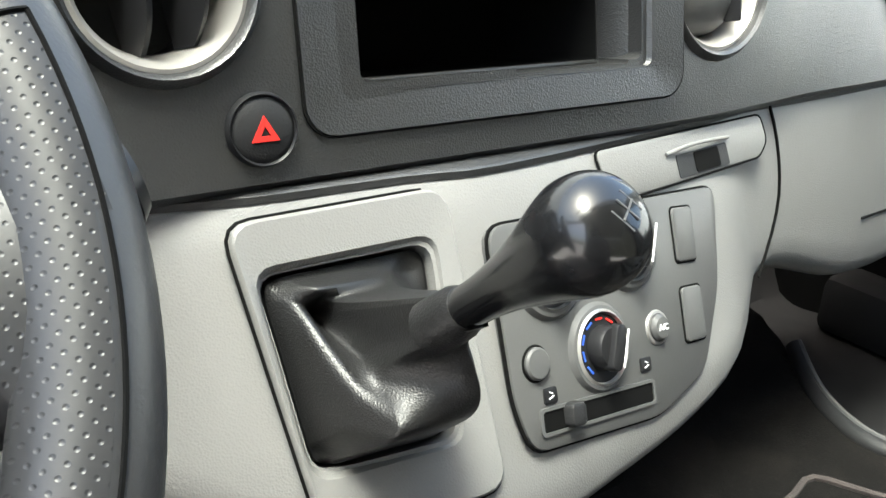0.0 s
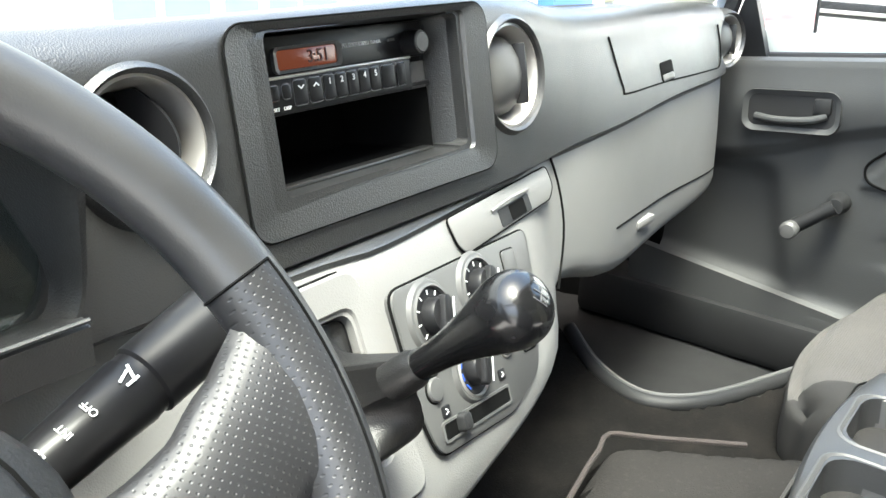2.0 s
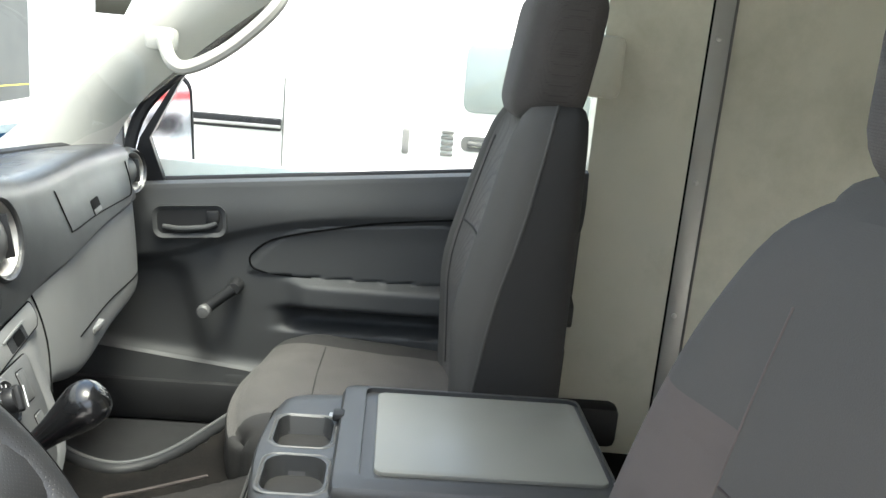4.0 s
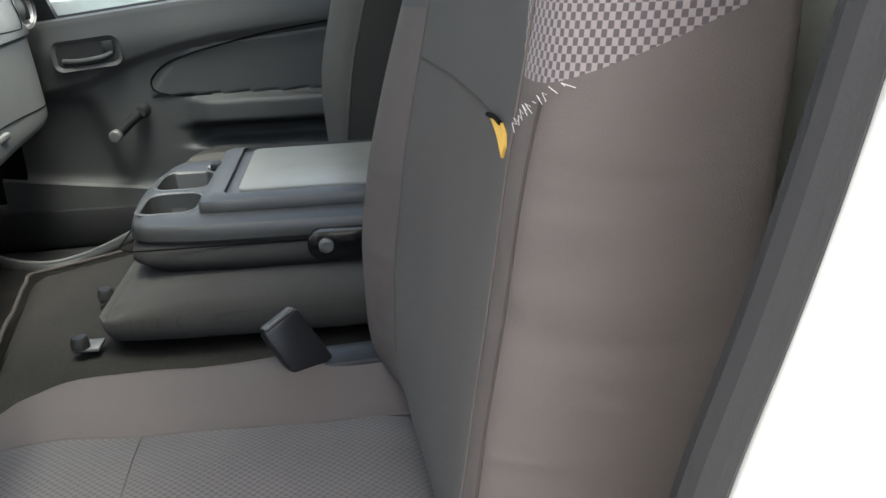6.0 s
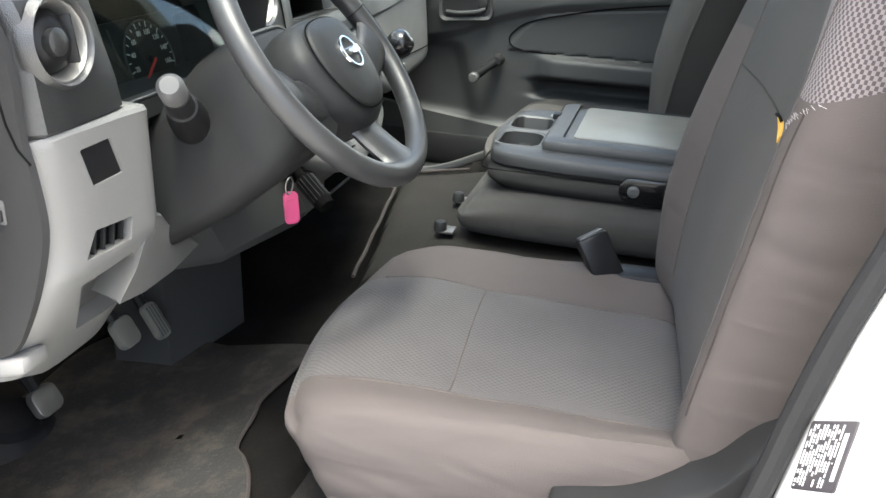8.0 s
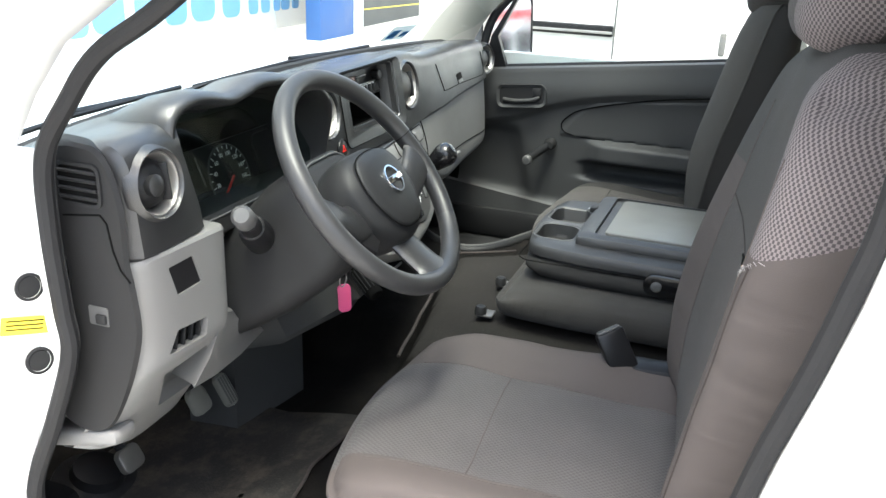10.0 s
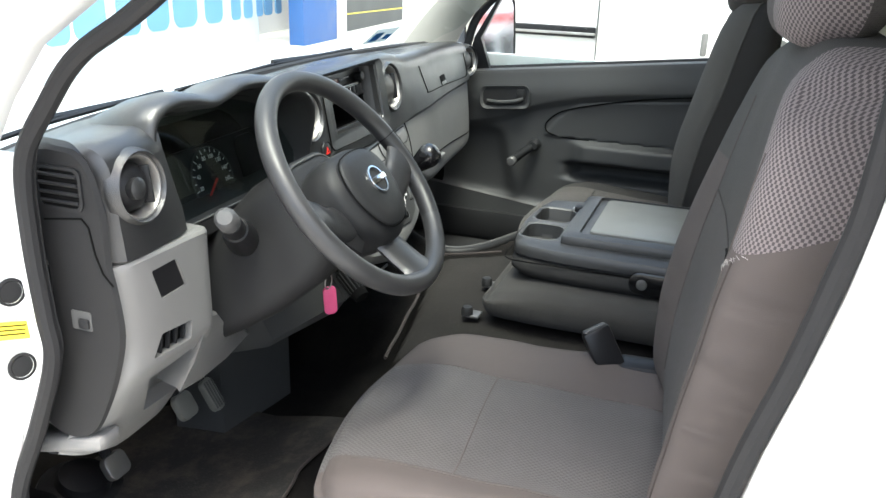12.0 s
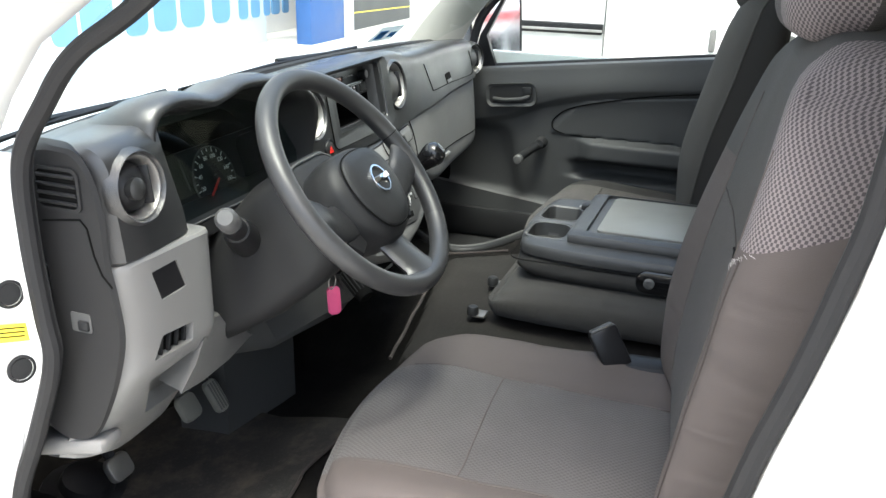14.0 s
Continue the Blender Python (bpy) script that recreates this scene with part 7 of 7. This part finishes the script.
# ---- door mirror ----
def mirror():
    mm = frame_at((1.32, 0.722, 0.965), Vector((-0.62, -0.78, 0.088)))
    m = empty("door_mirror", mm.translation, "tall white-backed door mirror", "mirror")
    o = rrect(0.20, 0.285, 0.045)
    part("housing", loft([[mm @ Vector((x * s, y * s, z)) for x, y in o] for s, z in ((0.5, -0.09), (0.85, -0.07), (1.0, -0.02), (1.03, 0.003), (0.98, 0.004), (0.96, -0.004))]), SMOOTHBLACK, m)
    part("glass", slab([(x * 0.955, y * 0.955) for x, y in o], 0.003, mm @ Matrix.Translation((0, 0, 0.001))), MIRROR, m, "mirror glass")
    part("arm", tube([(1.05, 0.67, 0.90), (1.15, 0.70, 0.90), (1.25, 0.74, 0.93)], 0.018, 10), SMOOTHBLACK, m)
    close(m)


mirror()


# ---- foot well ----
def pedals():
    c = empty("foot_pedals", (-0.4, 0.8, 0.40), "three worn pedals in the foot well", "pedals")
    for at, tilt in (((-0.564, 0.740, 0.490), 0), ((-0.434, 0.700, 0.535), 1), ((-0.358, 0.700, 0.516), 2)):
        m = frame_at(at, Vector((0.0, -0.85, 0.5)))
        w, h = ((0.046, 0.040), (0.042, 0.046), (0.030, 0.062))[tilt]
        pd = part("pedal_pad", slab(rrect(w, h, 0.012), 0.012, m, 0.003), PLASTICGREY if tilt else STEEL, c, "worn pedal pad")
        for k in range(4 if tilt == 2 else 0):
            part("pad_rib", box((0.0028, h * 0.84, 0.003), m=m @ Matrix.Translation((-w * 0.33 + w * 0.22 * k, 0, 0.0)), r=0.0008), MIDGREY, pd)
        part("pedal_arm", tube([Vector(at) + Vector((0, 0.015, 0)), Vector(at) + Vector((0, 0.06, 0.08)), Vector(at) + Vector((0, 0.08, 0.22))], 0.009, 8), SMOOTHBLACK, c)
    close(c)
    world_mesh("footwell_box", loft([[(x, y, z) for x, y in ((-0.315, 0.715), (-0.13, 0.68), (-0.10, 0.82), (-0.315, 0.82))] for z in (0.37, 0.60, 0.66)]), DOOR, "black box beside the pedals", "box")
    b = empty("heater_duct", (-0.72, 0.85, 0.42), "black ribbed part beside the clutch pedal", "duct")
    part("body", rbox((-0.77, 0.78, 0.40), (-0.63, 0.95, 0.47), 0.02, (6, 6, 4)), SMOOTHBLACK, b)
    part("screw", lathe([(0.012, 0), (0.012, 0.006), (0.001, 0.008)], frame_at((-0.66, 0.778, 0.44), (0, -1, 0)), 14), STEEL, b)
    part("boot", lathe([(0.075, 0.0), (0.07, 0.02), (0.045, 0.035), (0.04, 0.05), (0.02, 0.055)], frame_at((-0.55, 0.84, 0.39), (0, -0.3, 1)), 20), SMOOTHBLACK, b)
    close(b)


pedals()


def mats():
    def sheet(name, outline, z, label, m, free):
        o = [(p.x, p.y) for p in smooth_path([Vector((x, y, 0)) for x, y in outline], 6, cyclic=True)]
        t = empty(name, (0, 0, 0), label, "mat")
        def zf(x, y):
            return z(x, y) + 0.004 * noise.noise((x * 9, y * 9, 2))
        loops = []
        cx, cy = sum(p[0] for p in o) / len(o), sum(p[1] for p in o) / len(o)
        for s in (1.0, 0.97, 0.8, 0.6, 0.4, 0.2, 0.02):
            loops.append([(cx + (x - cx) * s, cy + (y - cy) * s, zf(cx + (x - cx) * s, cy + (y - cy) * s) + (0.007 if s < 1 else 0.002)) for x, y in o])
        part("sheet", loft(loops, caps=False), m, t)
        part("edging", tube([(x, y, zf(x, y) + 0.005) for x, y in o[:6 * free + 1]], 0.0028, 6), EDGE, t, "frayed brownish edging")

        return t

    sheet("floor_mat", [(-0.76, 0.43), (-0.72, 0.432), (-0.69, 0.402), (-0.66, 0.398), (-0.60, 0.424), (-0.56, 0.452), (-0.53, 0.478), (-0.46, 0.490), (-0.41, 0.500), (-0.33, 0.490), (-0.25, 0.48), (-0.225, 0.66), (-0.225, 0.88), (-0.42, 0.90), (-0.60, 0.90), (-0.76, 0.88)], lambda x, y: interp(y, FLOOR)[0] + 0.003, "worn dirty floor mat with frayed edge", MUDDY, 10)
    k = empty("sill_edging", (0, 0, 0), "pinkish brown edging of the carpet at the sill", "edging")
    part("edging", tube(smooth_path([(-0.775, 0.37, 0.400), (-0.768, 0.335, 0.478), (-0.752, 0.28, 0.497), (-0.740, 0.23, 0.498), (-0.733, 0.168, 0.498), (-0.738, 0.105, 0.498), (-0.75, 0.05, 0.498)], 5), 0.0030, 7), EDGE, k)
    e = empty("carpet_edging", (0, 0, 0), "frayed brown edging of the raised carpet", "edging")
    edge = [(-0.2 + 0.54 * k / 14, 0.440 + 0.17 * (0.54 * k / 14), 0.563 + 0.002 * math.sin(k * 1.7)) for k in range(15)] + [(0.365, 0.49, 0.561), (0.42, 0.40, 0.562)]
    part("edging", tube(smooth_path(edge, 3), 0.0032, 7), EDGE, e)
    r = empty("floor_trim", (0, 0, 0), "dark curved plastic trim on the passenger floor", "trim", kind="structure")
    part("ridge", tube(smooth_path([(0.66, 0.76, 0.50), (0.575, 0.67, 0.497), (0.54, 0.59, 0.497), (0.56, 0.535, 0.497), (0.62, 0.49, 0.497), (0.73, 0.44, 0.497), (0.86, 0.385, 0.497)], 6), 0.011, 12, flat=0.7), DARK, r)
    # Paler tube paints the light along the top of the ridge.
    part("edge", tube(smooth_path([(0.666, 0.758, 0.506), (0.583, 0.668, 0.505), (0.548, 0.59, 0.505), (0.567, 0.538, 0.505), (0.626, 0.494, 0.505), (0.736, 0.445, 0.505), (0.86, 0.391, 0.505)], 6), 0.0035, 8), MIDGREY, r, "pale edge line")
    c = tagged(finish("bottle_cap", lathe([(0.010, 0), (0.010, 0.004), (0.0085, 0.0065), (0.0045, 0.008), (0.0045, 0.014), (0.001, 0.0145)], frame_at((-0.715, 0.094, 0.503), (0, 0.5, 1)) @ Matrix.Scale(0.68, 4), 20), WPRINT), "small white plastic cap lying on the carpet", "cap")


mats()


# ---- door jamb details ----
def jamb_details():
    n = Vector((-0.5, 0.866, 0.14)).normalized()
    along, up = Vector((-0.0317, -0.0224, 0.0254)) / 0.075, Vector((0.0075, -0.0052, 0.0589)) / 0.105
    m = Matrix.Translation((-0.7964, -0.1626, 0.7799)) @ Matrix((along, up, n)).transposed().to_4x4()
    p = empty("label_plate", m.translation, "dark label plate with pale print on the pillar", "label")
    part("plate", slab(rrect(0.075, 0.105, 0.004), 0.002, m @ Matrix.Translation((0, 0, 0.003)), 0.0005), PLATE, p)
    random.seed(3)
    for k in range(12):
        x = -0.0325 + 0.0052 * k
        y = 0.047 if k % 3 else 0.040
        stop = -0.047 if k in (0, 1) else random.choice((-0.046, -0.010, -0.030, -0.046))
        row = []
        while y > stop:
            L = min(random.choice((0.006, 0.010, 0.016, 0.022)), y - stop)
            if L < 0.002:
                break
            row.append(box((0.0019, L, 0.0006), m=m @ Matrix.Translation((x, y - L / 2, 0.0034))))
            y -= L + random.choice((0.0018, 0.003, 0.008))
        if k == 11:
            row = [box((0.0060, 0.070, 0.0006), m=m @ Matrix.Translation((x + 0.003, 0.0, 0.0034)))]
        part("print_bar", join(*row), WPRINT, p)
    close(p)
    b = empty("pillar_plug", (-0.87, -0.2, 0.64), "grey rubber plug in the white pillar", "plug", "pillar plugs")
    part("cap", lathe([(0.0085, 0.0), (0.008, 0.003), (0.005, 0.004), (0.0042, 0.0024), (0.001, 0.0024)], frame_at((-0.7994, -0.1521, 0.7044), n) @ Matrix.Scale(0.93, 4), 24), MIDGREY, b)
    close(b)
    s = empty("door_striker", (-0.89, -0.24, 0.565), "steel door striker with worn black cover", "striker")
    m = frame_at((-0.8373, -0.1697, 0.6782), n) @ Matrix.Scale(0.488, 4)
    part("cover", slab(quad([(-0.03, 0.045), (0.03, 0.045), (0.035, -0.03), (0.0, -0.05), (-0.035, -0.03)], 0.015), 0.008, m @ Matrix.Translation((0, 0, 0.006)), 0.003), SMOOTHBLACK, s)
    part("loop", tube(smooth_path([m @ Vector((0.02, 0.02, 0.0)), m @ Vector((0.02, 0.02, 0.02)), m @ Vector((-0.005, 0.018, 0.035)), m @ Vector((-0.02, 0.01, 0.02)), m @ Vector((-0.02, 0.01, 0.0))], 5), 0.006, 10), DULLSTEEL, s)
    part("screw", lathe([(0.008, 0), (0.008, 0.005), (0.001, 0.006)], m @ Matrix.Translation((0.0, -0.025, 0.009)), 12), DULLSTEEL, s)
    close(s)
    for at in ((-0.815, 0.628, 0.903), (-0.820, 0.623, 0.814)):
        g = empty("hinge_plug", at, "round dark rubber plug in the white pillar", "plug", "hinge plugs")
        mm = frame_at(at, Vector((-0.35, -1, 0.1))) @ Matrix.Scale(0.72, 4)
        part("rim", lathe([(0.0225, 0), (0.0225, 0.003), (0.019, 0.004), (0.018, 0.002)], mm, 28, caps=False), RUBBER, g)
        part("cap", lathe([(0.018, 0.0), (0.0165, 0.003), (0.001, 0.0035)], mm, 28), DARK, g)
        close(g)
    y = empty("warning_sticker", (-0.84, 0.63, 0.83), "yellow warning sticker on the white pillar", "sticker")
    mm = frame_at((-0.822, 0.632, 0.858), Vector((-0.35, -1, 0.1))) @ pose(0, 0, 0, 0, 0, -14) @ Matrix.Scale(0.70, 4)
    part("sheet", slab(rrect(0.085, 0.030, 0.002), 0.0006, mm @ Matrix.Translation((0, 0, 0.003))), YELLOW, y)
    for k in range(3):
        part("print_bar", box((0.06, 0.002, 0.0004), m=mm @ Matrix.Translation((-0.004, 0.008 - 0.007 * k, 0.0032))), DARKHOLE, y)
    close(y)


jamb_details()


# ---- sun visor and wipers ----
def visor_wipers():
    v = empty("sun_visor", (-0.40, 0.35, 1.45), "beige fabric sun visor folded up", "visor")
    bm = rbox((-0.62, 0.30, 1.36), (-0.22, 0.325, 1.52), 0.012, (16, 3, 10), lambda p, u, v2, w: Vector((p.x, p.y - 0.25 * (p.z - 1.36), p.z + 0.05 * u * u * (w < 0))))
    part("pad", bm, TRIM, v)
    close(v)
    for k, (a, b) in enumerate((((-0.77, 0.835, 0.985), (-0.10, 0.925, 0.975)), ((-0.05, 0.93, 0.975), (0.66, 0.885, 0.975)))):
        w = empty("windscreen_wiper", a, "black windscreen wiper parked at the glass", "wiper", "wipers")
        A, B = Vector(a) + Vector((0, 0.03, 0.005)), Vector(b) + Vector((0, 0.03, 0.012))
        part("blade", tube([A, (A + B) / 2 + Vector((0, 0.01, 0.004)), B], 0.005, 6), SMOOTHBLACK, w)
        part("arm", tube([A.lerp(B, 0.95) + Vector((0, 0.03, -0.01)), A.lerp(B, 0.5) + Vector((0, 0.012, 0.010))], 0.006, 6), SMOOTHBLACK, w)
        close(w)


visor_wipers()
